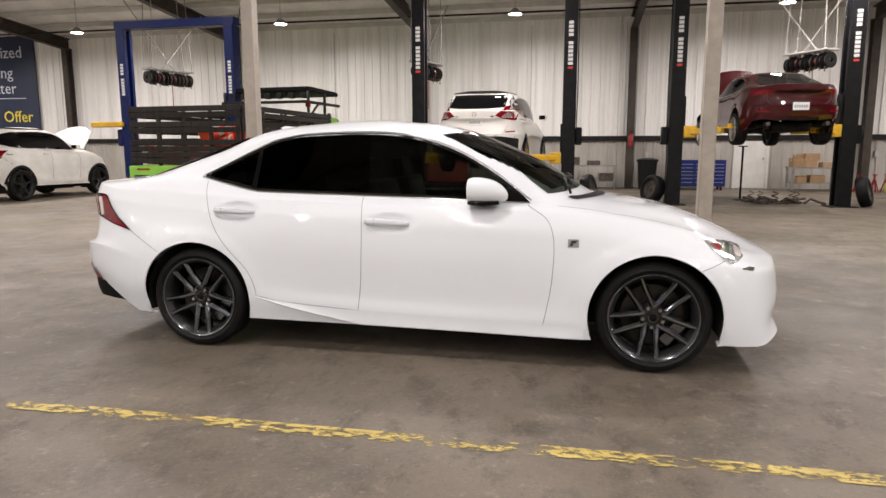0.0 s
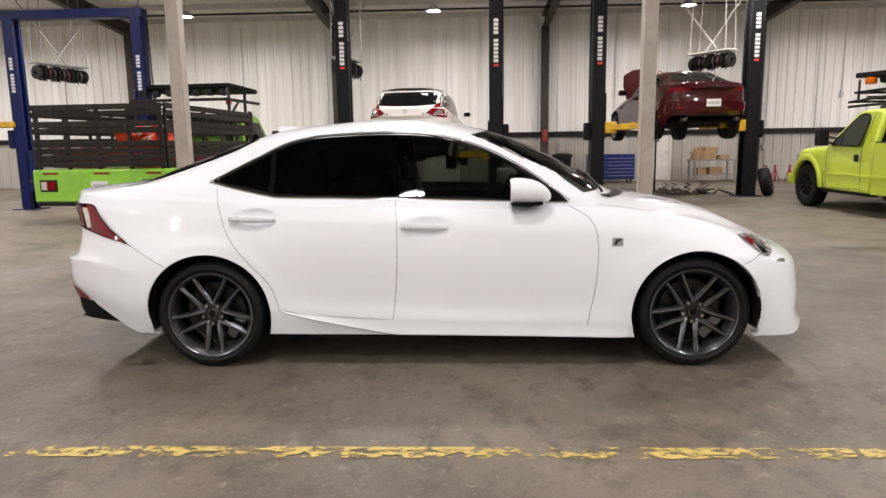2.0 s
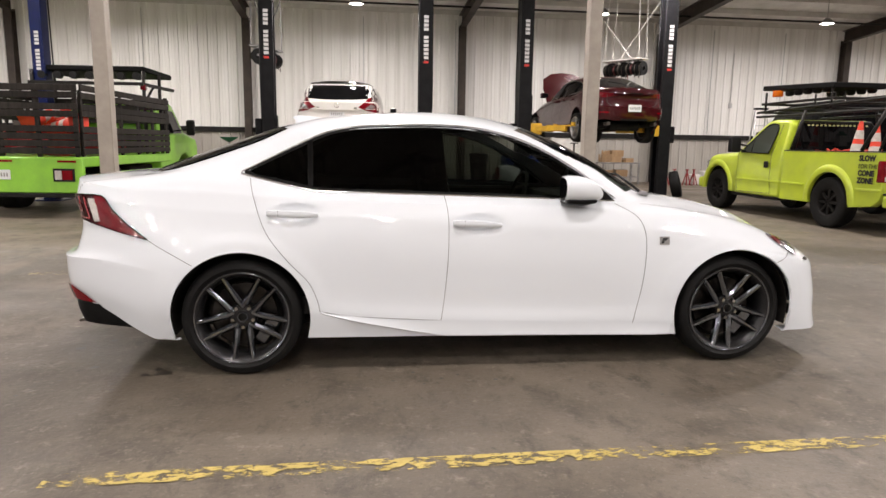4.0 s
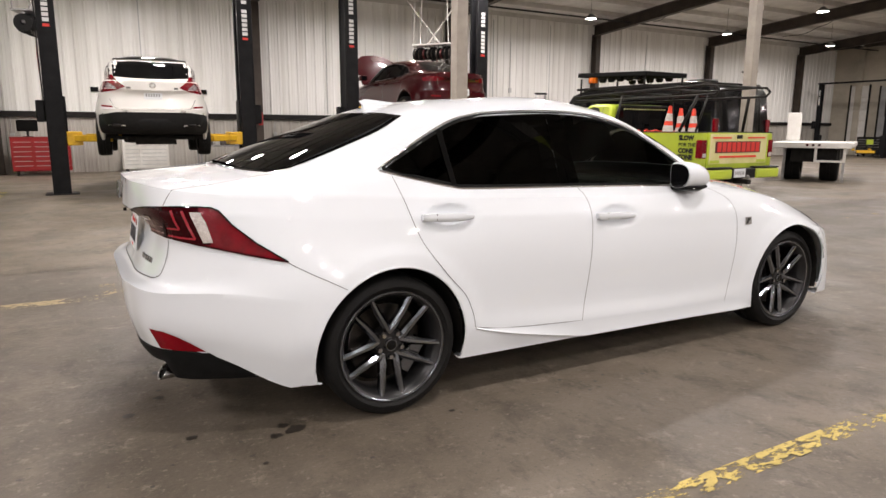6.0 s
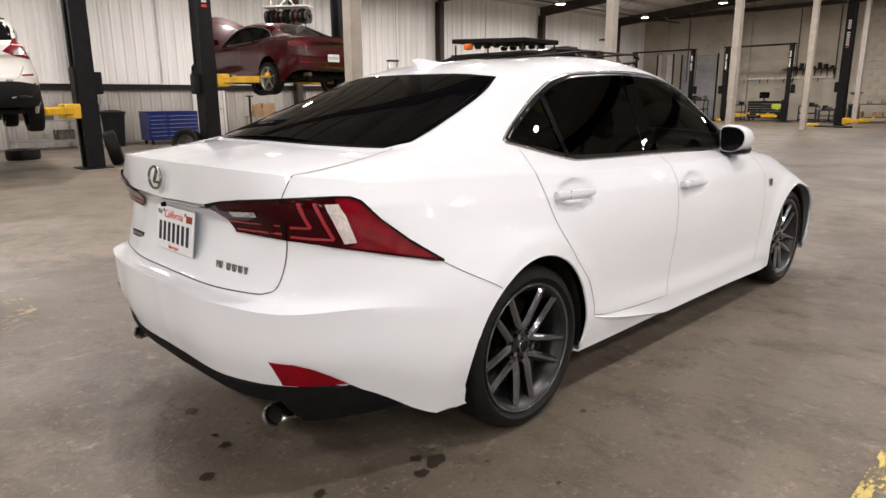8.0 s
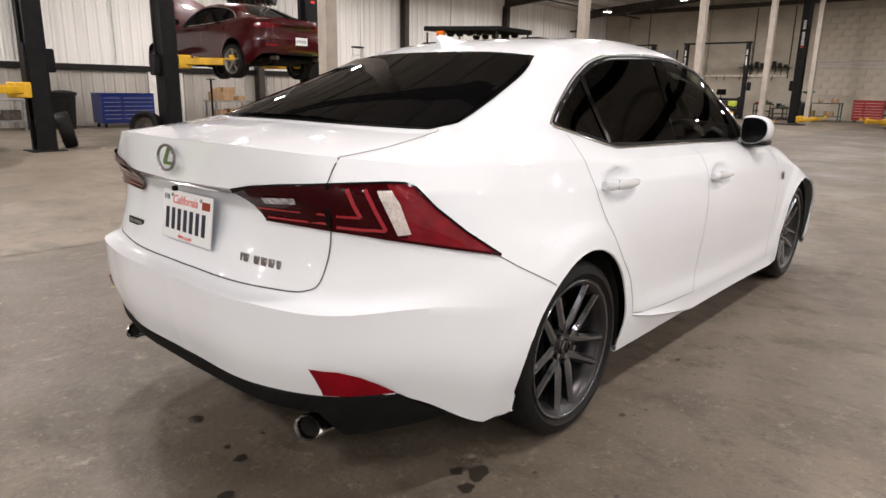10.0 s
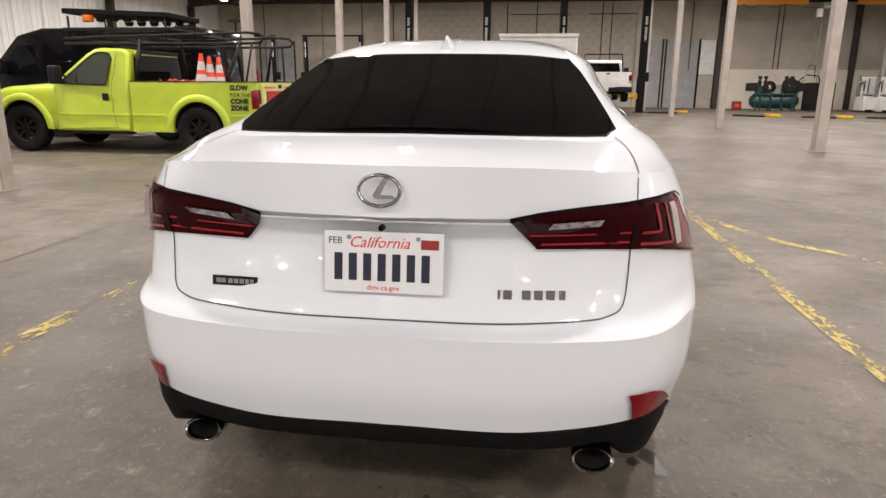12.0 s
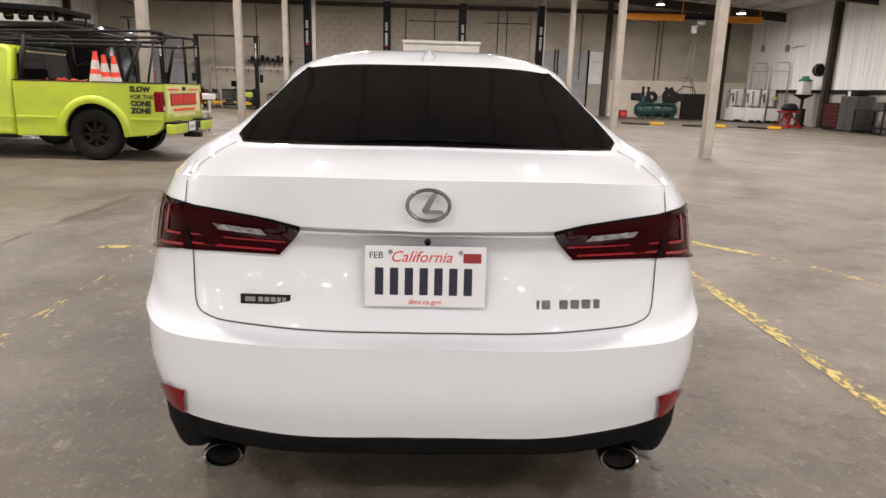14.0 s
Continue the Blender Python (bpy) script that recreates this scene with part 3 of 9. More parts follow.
R_SILL = ring((-2.412, -2.398, -2.325, -2.15, -1.83, -1.04, -0.35, 0.45, 1.0, 1.76, 1.99, 2.105, 2.16, 2.17),
              (0, .40, .655, .778, .868, .874, .872, .874, .886, .882, .805, .63, .34, 0),
              (.45, .45, .46, .45, .36, .330, .285, .255, .26, .28, .28, .29, .30, .30))
R_BULGE = ring((-2.43, -2.415, -2.33, -2.11, -1.80, -1.04, -0.35, 0.45, 1.0, 1.74, 1.98, 2.12, 2.19, 2.20),
               (0, .40, .668, .808, .888, .872, .868, .873, .888, .889, .80, .61, .32, 0),
               (.626, .626, .628, .628, .57, .430, .375, .355, .37, .42, .40, .38, .37, .37))
R_LEDGE = ring((-2.375, -2.362, -2.285, -2.08, -1.78, -1.04, -0.35, 0.45, 1.0, 1.74, 1.97, 2.12, 2.20, 2.22),
               (0, .40, .662, .802, .886, .874, .876, .882, .892, .886, .785, .59, .30, 0),
               (.641, .643, .649, .662, .645, .550, .50, .48, .50, .54, .50, .48, .47, .47))
R_FACE = ring((-2.345, -2.33, -2.26, -2.05, -1.75, -1.03, -0.35, 0.45, 1.0, 1.72, 1.95, 2.10, 2.19, 2.22),
              (0, .40, .66, .797, .872, .874, .885, .890, .890, .872, .765, .57, .30, 0),
              (.70, .70, .71, .74, .73, .680, .64, .62, .62, .64, .60, .58, .57, .57))
R_PLATE = ring((-2.318, -2.305, -2.245, -2.04, -1.72, -1.02, -0.35, 0.45, 0.98, 1.62, 1.91, 2.08, 2.18, 2.21),
               (0, .39, .655, .783, .848, .866, .882, .888, .884, .862, .755, .555, .29, 0),
               (.872, .872, .872, .85, .81, .775, .745, .72, .71, .70, .65, .62, .615, .615))
R_SHOULDER = ring((-2.385, -2.352, -2.270, -2.04, -1.70, -1.0, -0.35, 0.45, 0.95, 1.5, 1.85, 2.05, 2.15, 2.18),
                  (0, .38, .64, .765, .826, .848, .869, .878, .870, .840, .735, .54, .28, 0),
                  (.912, .918, .93, .925, .895, .865, .845, .82, .80, .765, .71, .67, .66, .66))
R_EDGE = ring((-2.37, -2.355, -2.255, -2.02, -1.66, -1.0, -0.35, 0.45, 0.85, 1.35, 1.75, 1.97, 2.08, 2.11),
              (0, .35, .60, .735, .797, .812, .830, .834, .818, .766, .66, .48, .25, 0),
              (1.035, 1.035, 1.02, .995, .985, .945, .925, .905, .89, .865, .785, .735, .725, .725))
R_MID = ring((-2.17, -2.15, -2.06, -1.88, -1.53, -1.0, -0.35, 0.4, 0.78, 1.1, 1.36, 1.56, 1.63, 1.65),
             (0, .36, .585, .704, .757, .784, .800, .805, .790, .738, .61, .44, .23, 0),
             (1.058, 1.055, 1.045, 1.048, 1.045, .968, .945, .925, .91, .915, .905, .90, .90, .90))
R_BELT = ring((-1.97, -1.95, -1.88, -1.70, -1.40, -0.97, -0.35, 0.3, 0.68, 0.80, 0.90, 0.97, 1.03, 1.05),
              (0, .36, .580, .660, .702, .738, .756, .757, .746, .712, .61, .44, .22, 0),
              (1.075, 1.07, 1.066, 1.092, 1.092, 1.005, .972, .952, .932, .94, .96, .978, .988, .99))
R_GLASS = ring((-1.52, -1.50, -1.45, -1.36, -1.20, -0.84, -0.35, 0.13, 0.37, 0.46, 0.53, 0.58, 0.615, 0.63),
               (0, .315, .50, .566, .614, .650, .672, .674, .655, .612, .515, .367, .185, 0),
               (1.243, 1.238, 1.225, 1.222, 1.212, 1.185, 1.172, 1.158, 1.148, 1.158, 1.178, 1.192, 1.198, 1.20))
R_RAIL = ring((-1.06, -1.05, -1.02, -0.98, -0.90, -0.68, -0.35, -0.08, 0.02, 0.07, 0.11, 0.14, 0.155, 0.16),
              (0, .265, .44, .510, .545, .567, .580, .574, .55, .50, .40, .28, .14, 0),
              (1.387, 1.383, 1.368, 1.350, 1.337, 1.350, 1.357, 1.350, 1.345, 1.352, 1.363, 1.373, 1.38, 1.382))
R_ROOF = ring((-0.95, -0.94, -0.92, -0.88, -0.80, -0.63, -0.35, -0.16, -0.09, -0.05, -0.02, 0.0, 0.01, 0.015),
              (0, .20, .335, .41, .445, .460, .467, .457, .42, .37, .30, .20, .10, 0),
              (1.405, 1.403, 1.397, 1.390, 1.388, 1.399, 1.406, 1.401, 1.399, 1.401, 1.406, 1.411, 1.414, 1.415))
R_CROWN = ring((-.87, -.86, -.84, -.81, -.73, -.58, -.35, -.20, -.15, -.12, -.10, -.09, -.085, -.08),
               (0,) * 14,
               (1.412, 1.413, 1.416, 1.42, 1.424, 1.429, 1.43, 1.428, 1.426, 1.424, 1.422, 1.421, 1.42, 1.42))
CAGE = [R_IN, R_BOT, R_SILL, R_BULGE, R_LEDGE, R_FACE, R_PLATE, R_SHOULDER, R_EDGE, R_MID, R_BELT, R_GLASS, R_RAIL, R_ROOF, R_CROWN]
# ring: stretches of columns over which it is a crease
CREASED = {1: ((0, 13),), 3: ((0, 3.6),), 7: ((0, 5.2),), 8: ((0, 6.0),), 10: ((0, 2.2), (5.0, 13))}


def crease(creased, i, u):
    w = 0.0
    for a, b in creased.get(i, ()):
        w = max(w, min(1.0, max(0.0, (u - a + 0.8) / 0.8)) * min(1.0, max(0.0, (b + 0.8 - u) / 0.8)))
    return w


def spline_rows(rows, n, breaks=None, per=1):
    """Catmull-Rom down a list of rows of Vectors, with sharp breaks at some rows."""
    out, m = [], len(rows)
    for i in range(m - 1):
        steps = n if i < m - 2 else n + 1
        for k in range(steps):
            t = k / n
            row = []
            for c in range(len(rows[0])):
                p1, p2 = rows[i][c], rows[i + 1][c]
                p0 = rows[i - 1][c] if i > 0 else p1 + (p1 - p2)
                p3 = rows[i + 2][c] if i + 2 < m else p2 + (p2 - p1)
                # chord-length tangents keep the span from overshooting
                a, b, d = (p1 - p0).length + 1e-5, (p2 - p1).length + 1e-5, (p3 - p2).length + 1e-5
                t1 = ((p1 - p0) / a * b + (p2 - p1) / b * a) / (a + b)
                t2 = ((p2 - p1) / b * d + (p3 - p2) / d * b) / (b + d)
                if breaks:
                    ch = (p2 - p1) / b
                    t1 = t1.lerp(ch, crease(breaks, i, c / per))
                    t2 = t2.lerp(ch, crease(breaks, i + 1, c / per))
                q = t * t
                row.append((2 * q * t - 3 * q + 1) * p1 + (q * t - 2 * q + t) * t1 * b + (3 * q - 2 * q * t) * p2 + (q * t - q) * t2 * b)
            out.append(row)
    return out


def shell(cage, nr, nc, creased=CREASED, warp=None):
    """Both halves of a car skin as one bmesh."""
    ctl = [[Vector(warp(*p, i) if warp else p) for p in r] for i, r in enumerate(cage)]
    cols = [list(c) for c in zip(*spline_rows([list(c) for c in zip(*ctl)], nc))]
    # cols: rings of dense points
    dense = spline_rows(cols, nr, creased, nc)
    bm = bm_new()
    halves = []
    for s in (-1, 1):
        grid = [[bm.verts.new((p.x, s * max(p.y, 0.0), p.z)) for p in row] for row in dense]
        halves.append(grid)
        for i in range(len(grid) - 1):
            for k in range(len(grid[0]) - 1):
                f = (grid[i][k], grid[i][k + 1], grid[i + 1][k + 1], grid[i + 1][k])
                bm.faces.new(f if s < 0 else f[::-1])
    bmesh.ops.remove_doubles(bm, verts=bm.verts, dist=1e-4)
    bmesh.ops.dissolve_degenerate(bm, dist=1e-5, edges=bm.edges)
    return bm


def inside(poly, x, z):
    r, n = False, len(poly)
    j = n - 1
    for i in range(n):
        (xi, zi), (xj, zj) = poly[i], poly[j]
        if (zi > z) != (zj > z) and x < (xj - xi) * (z - zi) / (zj - zi) + xi:
            r = not r
        j = i
    return r


def snap_to(poly, x, z):
    best, at = 1e9, (x, z)
    for i in range(len(poly)):
        (ax, az), (bx, bz) = poly[i - 1], poly[i]
        dx, dz = bx - ax, bz - az
        t = max(0, min(1, ((x - ax) * dx + (z - az) * dz) / (dx * dx + dz * dz + 1e-12)))
        px, pz = ax + t * dx, az + t * dz
        d = (px - x) ** 2 + (pz - z) ** 2
        if d < best:
            best, at = d, (px, pz)
    return at


def cut_sides(bm, poly, ymin):
    """Opens a hole of that side outline through both flanks; the rim lies on the outline."""
    hit = {v for v in bm.verts if abs(v.co.y) > ymin and inside(poly, v.co.x, v.co.z)}
    gone = [f for f in bm.faces if all(v in hit for v in f.verts)]
    bmesh.ops.delete(bm, geom=gone, context="FACES")
    for v in hit:
        if v.is_valid:
            v.co.x, v.co.z = snap_to(poly, v.co.x, v.co.z)


def disc_poly(cx, cz, r, n=64):
    return [(cx + r * math.cos(k * math.tau / n), cz + r * math.sin(k * math.tau / n)) for k in range(n)]


class Skin:
    """Lays patches and ribbons on a car skin by casting rays at it."""

    def __init__(self, bm):
        self.tree = BVHTree.FromBMesh(bm)

    def drop(self, a, b, way, off):
        """way: 'r' right flank (-y), 'l' left flank, 'b' back, 't' top, or ('p', cx, cy): from round a pivot, a is an angle in degrees"""
        if way == "r":
            o, d = Vector((a, -3, b)), Vector((0, 1, 0))
        elif way == "l":
            o, d = Vector((a, 3, b)), Vector((0, -1, 0))
        elif way == "b":
            o, d = Vector((-4, a, b)), Vector((1, 0, 0))
        elif way == "f":
            o, d = Vector((4, a, b)), Vector((-1, 0, 0))
        elif way == "t":
            o, d = Vector((a, b, 4)), Vector((0, 0, -1))
        else:
            _, cx, cy = way
            u = Vector((math.cos(radians(a)), math.sin(radians(a)), 0))
            o, d = Vector((cx, cy, b)) + 3 * u, -u
        loc, nor, _, _ = self.tree.ray_cast(o, d)
        if loc is None:
            loc, nor, _, _ = self.tree.find_nearest(o + d * (3 if way in ("r", "l", "b", "f") else 2.6))
        if nor.dot(d) > 0:
            nor = -nor
        return loc + nor * off

    def patch(self, poly, way, off=0.003, cell=0.05, scale=1.0, thick=0.0, even=None):
        """even: the axis along which the patch is eased onto one smooth curved sheet, as pressed glass is."""
        bm = bm_new()
        f = bm.faces.new([bm.verts.new((p[0], p[1], 0)) for p in poly])
        xs, ys = [p[0] for p in poly], [p[1] for p in poly]
        sx = cell * scale
        for lo, hi, st, no in ((min(xs), max(xs), sx, (1, 0, 0)), (min(ys), max(ys), cell, (0, 1, 0))):
            n = int((hi - lo) / st)
            for k in range(1, n + 1):
                v = lo + (hi - lo) * k / (n + 1)
                bmesh.ops.bisect_plane(bm, geom=bm.verts[:] + bm.edges[:] + bm.faces[:], plane_co=Vector(no) * v, plane_no=no)
        for v in bm.verts:
            v.co = self.drop(v.co.x, v.co.y, way, off)
        if even is not None:
            P = np.array([v.co[:] for v in bm.verts])
            a, b = (P[:, k] for k in range(3) if k != even)
            a, b = (a - a.mean()) / (np.ptp(a) + 1e-6), (b - b.mean()) / (np.ptp(b) + 1e-6)
            B = np.stack([np.ones_like(a), a, b, a * a, a * b, b * b, a ** 3, a * a * b], 1)
            fit_ = B @ np.linalg.lstsq(B, P[:, even], rcond=None)[0]
            for v, q in zip(bm.verts, fit_):
                v.co[even] = max(q, v.co.z - 0.003) if even == 2 else q
        if thick:
            r = bmesh.ops.extrude_face_region(bm, geom=bm.faces[:])
            top = [g for g in r["geom"] if isinstance(g, bmesh.types.BMVert)]
            bm.normal_update()
            for v in top:
                v.co = v.co + v.normal * thick
        bmesh.ops.recalc_face_normals(bm, faces=bm.faces)
        c = sum((v.co for v in bm.verts), Vector()) / len(bm.verts)
        f = max(bm.faces, key=lambda g: g.calc_area())
        ref = Vector((0, 0, 0.7))
        if not thick and f.normal.dot(c - ref) < 0:
            bmesh.ops.reverse_faces(bm, faces=bm.faces)
        return bm

    def ribbon(self, path, width, way, off=0.0025, closed=False, bm=None, scale=1.0):
        """A flat band along a 2D path; scale turns a unit of the first coordinate into metres."""
        bm = bm or bm_new()
        P = [Vector((p[0] * scale, p[1])) for p in path]
        n = len(P)
        rows = []
        for i, p in enumerate(P):
            d = (P[(i + 1) % n] - P[i - 1]) if closed else (P[min(i + 1, n - 1)] - P[max(i - 1, 0)])
            d.normalize()
            s = Vector((-d.y, d.x)) * width / 2
            rows.append([bm.verts.new(self.drop((q.x) / scale, q.y, way, off)) for q in (p + s, p - s)])
        for i in range(n if closed else n - 1):
            a, b = rows[i], rows[(i + 1) % n]
            bm.faces.new((a[0], a[1], b[1], b[0]))
        bmesh.ops.recalc_face_normals(bm, faces=bm.faces)
        return bm

    def bead(self, path, r, way, off=0.0, closed=False, bm=None, seg=6):
        return pipe(bm or bm_new(), [self.drop(a, b, way, off) for a, b in path], r, seg, closed)


def wheel(name_parent, m, r_tyre, width, r_rim, style, spoke_mat, side):
    """A wheel, its outer face towards local -y, under a parent; m in the parent's space."""
    w = new("wheel")
    w.parent, w.matrix_basis = name_parent, m @ (Matrix.Identity(4) if side < 0 else pose(0, 0, 0, 0, 0, 180))
    h = width / 2
    bm = bm_new()
    lathe(bm, [(r_rim - 0.012, -h * 0.86), (r_rim + 0.008, -h * 0.93), (r_rim + 0.02, -h), (r_tyre - 0.045, -h * 1.04), (r_tyre - 0.02, -h * 0.99), (r_tyre - 0.006, -h * 0.86), (r_tyre, -h * 0.6), (r_tyre, -h * 0.2),
               (r_tyre - 0.006, -h * 0.19), (r_tyre - 0.006, -h * 0.14), (r_tyre, -h * 0.13), (r_tyre, h * 0.13), (r_tyre - 0.006, h * 0.14), (r_tyre - 0.006, h * 0.19), (r_tyre, h * 0.2), (r_tyre, h * 0.6), (r_tyre - 0.02, h), (r_rim, h * 0.95), (r_rim - 0.012, h * 0.8)], 56)
    part("tyre", bm, M_RUBBER, w)
    bm = bm_new()
    lathe(bm, [(r_rim - 0.014, h * 0.85), (r_rim - 0.03, h * 0.4), (r_rim - 0.035, -h * 0.5), (r_rim - 0.018, -h * 0.78), (r_rim - 0.006, -h * 0.86), (r_rim + 0.006, -h * 0.955), (r_rim + 0.004, -h * 0.97), (r_rim - 0.004, -h * 0.96), (r_rim - 0.018, -h * 0.84), (r_rim - 0.02, -h * 0.80)], 56)
    part("rim", bm, M_RIM_BARREL if style == "split" else spoke_mat, w)
    ys = -h * 0.78
    n_sp = {"split": 5, "five": 5, "ten": 9, "steel": 8}[style]
    bm = bm_new()
    if style == "split":
        # five pairs of slim spokes, each pair straddling a nut
        ri, ro = 0.040, r_rim - 0.010
        for k in range(5):
            a0 = math.radians(-76 + 72 * k)
            e, t = Vector((math.cos(a0), 0, math.sin(a0))), Vector((-math.sin(a0), 0, math.cos(a0)))
            for q in (-1, 1):
                rows_ = []
                for f, side_, wi, y in ((0.0, 0.031, 0.0185, 0.020), (0.22, 0.033, 0.0185, 0.004), (0.6, 0.040, 0.0155, -0.004), (0.9, 0.048, 0.0150, -0.010), (1.0, 0.051, 0.0170, -0.014)):
                    c = e * (ri + (ro - ri) * f) + t * q * side_ + Vector((0, ys + y, 0))
                    rows_.append([bm.verts.new(c + t * a * wi + Vector((0, b, 0))) for a, b in ((1, 0.04), (1, 0.012), (0.35, 0), (-0.35, 0), (-1, 0.012), (-1, 0.04))])
                for a, b in zip(rows_, rows_[1:]):
                    for i in range(5):
                        bm.faces.new((a[i], a[i + 1], b[i + 1], b[i]))
        bmesh.ops.remove_doubles(bm, verts=bm.verts, dist=1e-5)
        bmesh.ops.recalc_face_normals(bm, faces=bm.faces)
    else:
        for k in range(n_sp):
            a = math.radians(90 + 360 / n_sp * k)
            ww = {"five": 0.05, "ten": 0.022, "steel": 0.05}[style]
            mm = Matrix.Rotation(-a, 4, "Y")
            box(bm, (0.05, ys, -ww / 2), (r_rim - 0.01, ys + 0.03, ww / 2), 0.008, mm)
    part("spokes", bm, spoke_mat, w, auto=18)
    bm = bm_new()
    lathe(bm, [(0.0, ys + 0.012), (0.028, ys + 0.012), (0.034, ys + 0.02), (0.066, ys + 0.024), (0.074, ys + 0.035), (0.074, ys + 0.08)], 30)
    part("hub", bm, M_RIM_BARREL if style == "split" else spoke_mat, w)
    if style == "split":
        bm = bm_new()
        lathe(bm, [(0.0, ys + 0.005), (0.022, ys + 0.006), (0.029, ys + 0.011), (0.031, ys + 0.03)], 24)
        part("centre_cap", bm, M_BLACKGLOSS, w, "gloss black centre cap")
        bm = bm_new()
        lathe(bm, [(0.023, ys + 0.004), (0.0265, ys + 0.0035), (0.029, ys + 0.009)], 24)
        part("cap_ring", bm, spoke_mat, w)
        bm = bm_new()
        lathe(bm, [(r_rim + 0.003, -h * 0.972), (r_rim + 0.001, -h * 0.985), (r_rim - 0.003, -h * 0.975), (r_rim - 0.006, -h * 0.94)], 56)
        part("rim_lip", bm, spoke_mat, w, "bright gunmetal rim lip")
    for k in range(5):
        a = math.radians(-76 + 72 * k)
        bm = bm_new()
        rod(bm, (0.056 * math.cos(a), ys + 0.03, 0.056 * math.sin(a)), (0.056 * math.cos(a), ys + 0.004, 0.056 * math.sin(a)), 0.0105, 6)
        part("lug_nut", bm, M_CHROME if style not in ("steel", "split") else M_RIM_FACE if style == "split" else M_RAIL, w)
    bm = bm_new()
    lathe(bm, [(0.0, ys + 0.105), (r_rim * 0.70, ys + 0.105), (r_rim * 0.70, ys + 0.085), (0.07, ys + 0.085)], 36)
    part("brake_disc", bm, M_DISC, w)
    bm = bm_new()
    lathe(bm, [(r_rim - 0.04, h * 0.55), (0.0, h * 0.55)], 24)
    part("backing", bm, M_UNDER, w)
    if style == "split":
        bm = bm_new()
        box(bm, (r_rim * 0.42, ys + 0.055, -0.09), (r_rim * 0.78, ys + 0.12, 0.09), 0.015, Matrix.Rotation(math.radians(20), 4, "Y"))
        part("caliper", bm, M_RIM, w)
    return w


def mirror_y(poly):
    return [(-a, b) for a, b in poly]


# ---- the white sedan ----
sedan = thing("white_sedan", pose(0, 0.013, 0), "glossy white four-door sport sedan with dark tinted windows", "car")
skin_bm = shell(CAGE, 8, 20)


def hem(x):
    """Lower edge of the rear bumper's corner, a straight slant."""
    return 0.386 - (x + 2.168) * 0.68


for v in skin_bm.verts:
    if -2.168 < v.co.x < -1.80 and abs(v.co.y) > 0.5:
        v.co.z = max(v.co.z, min(hem(v.co.x), 0.386), 0.2)
HANDLES = ((-1.135, 0.876), (-0.155, 0.826))
for v in skin_bm.verts:
    for hx, hz in HANDLES:
        d = ((v.co.x - hx - 0.02) / 0.125) ** 2 + ((v.co.z - hz + 0.004) / 0.056) ** 2
        if d < 1 and abs(v.co.y) > 0.7:
            v.co.y -= math.copysign(0.026 * (1 - d) ** 0.7, v.co.y)
ARCH = 0.362
HUB_Z, HUBS = 0.316, (-1.410, 1.36)
# the wings swell out to a soft edge round the wheel arches
for v in skin_bm.verts:
    for hx in HUBS:
        d = math.hypot(v.co.x - hx, v.co.z - HUB_Z) - ARCH
        if -0.05 < d < 0.10 and abs(v.co.y) > 0.6 and v.co.z > 0.30:
            w = min(1.0, max(0.0, (0.10 - d) / 0.045)) * min(1.0, (v.co.z - 0.30) / 0.12)
            v.co.y += math.copysign(0.008 * w, v.co.y)
SK = Skin(skin_bm)
DLO_TOP = curve_pts([(-1.392, 1.082), (-1.19, 1.182), (-1.06, 1.246), (-0.96, 1.288), (-0.86, 1.311), (-0.75, 1.325), (-0.40, 1.337), (-0.10, 1.318), (0.17, 1.243), (0.42, 1.112), (0.655, 0.945)], 6)
DLO_LOW = curve_pts([(0.60, 0.948), (0.2, 0.962), (-0.35, 0.977), (-0.95, 0.992), (-1.06, 1.005), (-1.22, 1.040)], 5)
DLO = DLO_TOP + DLO_LOW
for cx in HUBS:
    cut_sides(skin_bm, disc_poly(cx, HUB_Z, ARCH), 0.6)
for v in skin_bm.verts:
    if -1.95 < v.co.x < -1.0:
        v.co.z = max(v.co.z, 0.20)
    elif 0.9 < v.co.x < 1.9:
        v.co.z = max(v.co.z, 0.18)
cut_sides(skin_bm, DLO, 0.5)
# windscreen opening
hit = {v for v in skin_bm.verts if v.co.x > 0.1 and 0.985 + 0.0 < v.co.z + 0.02 * abs(v.co.y) and 1.005 < v.co.z < 1.352 and abs(v.co.y) < 0.60 - 0.0 * v.co.z and abs(v.co.y) < 0.70 - 0.42 * (v.co.z - 0.97)}
bmesh.ops.delete(skin_bm, geom=[f for f in skin_bm.faces if all(v in hit for v in f.verts)], context="FACES")
body = part("body", skin_bm, M_PAINT, sedan, "glossy white painted body", auto=28)

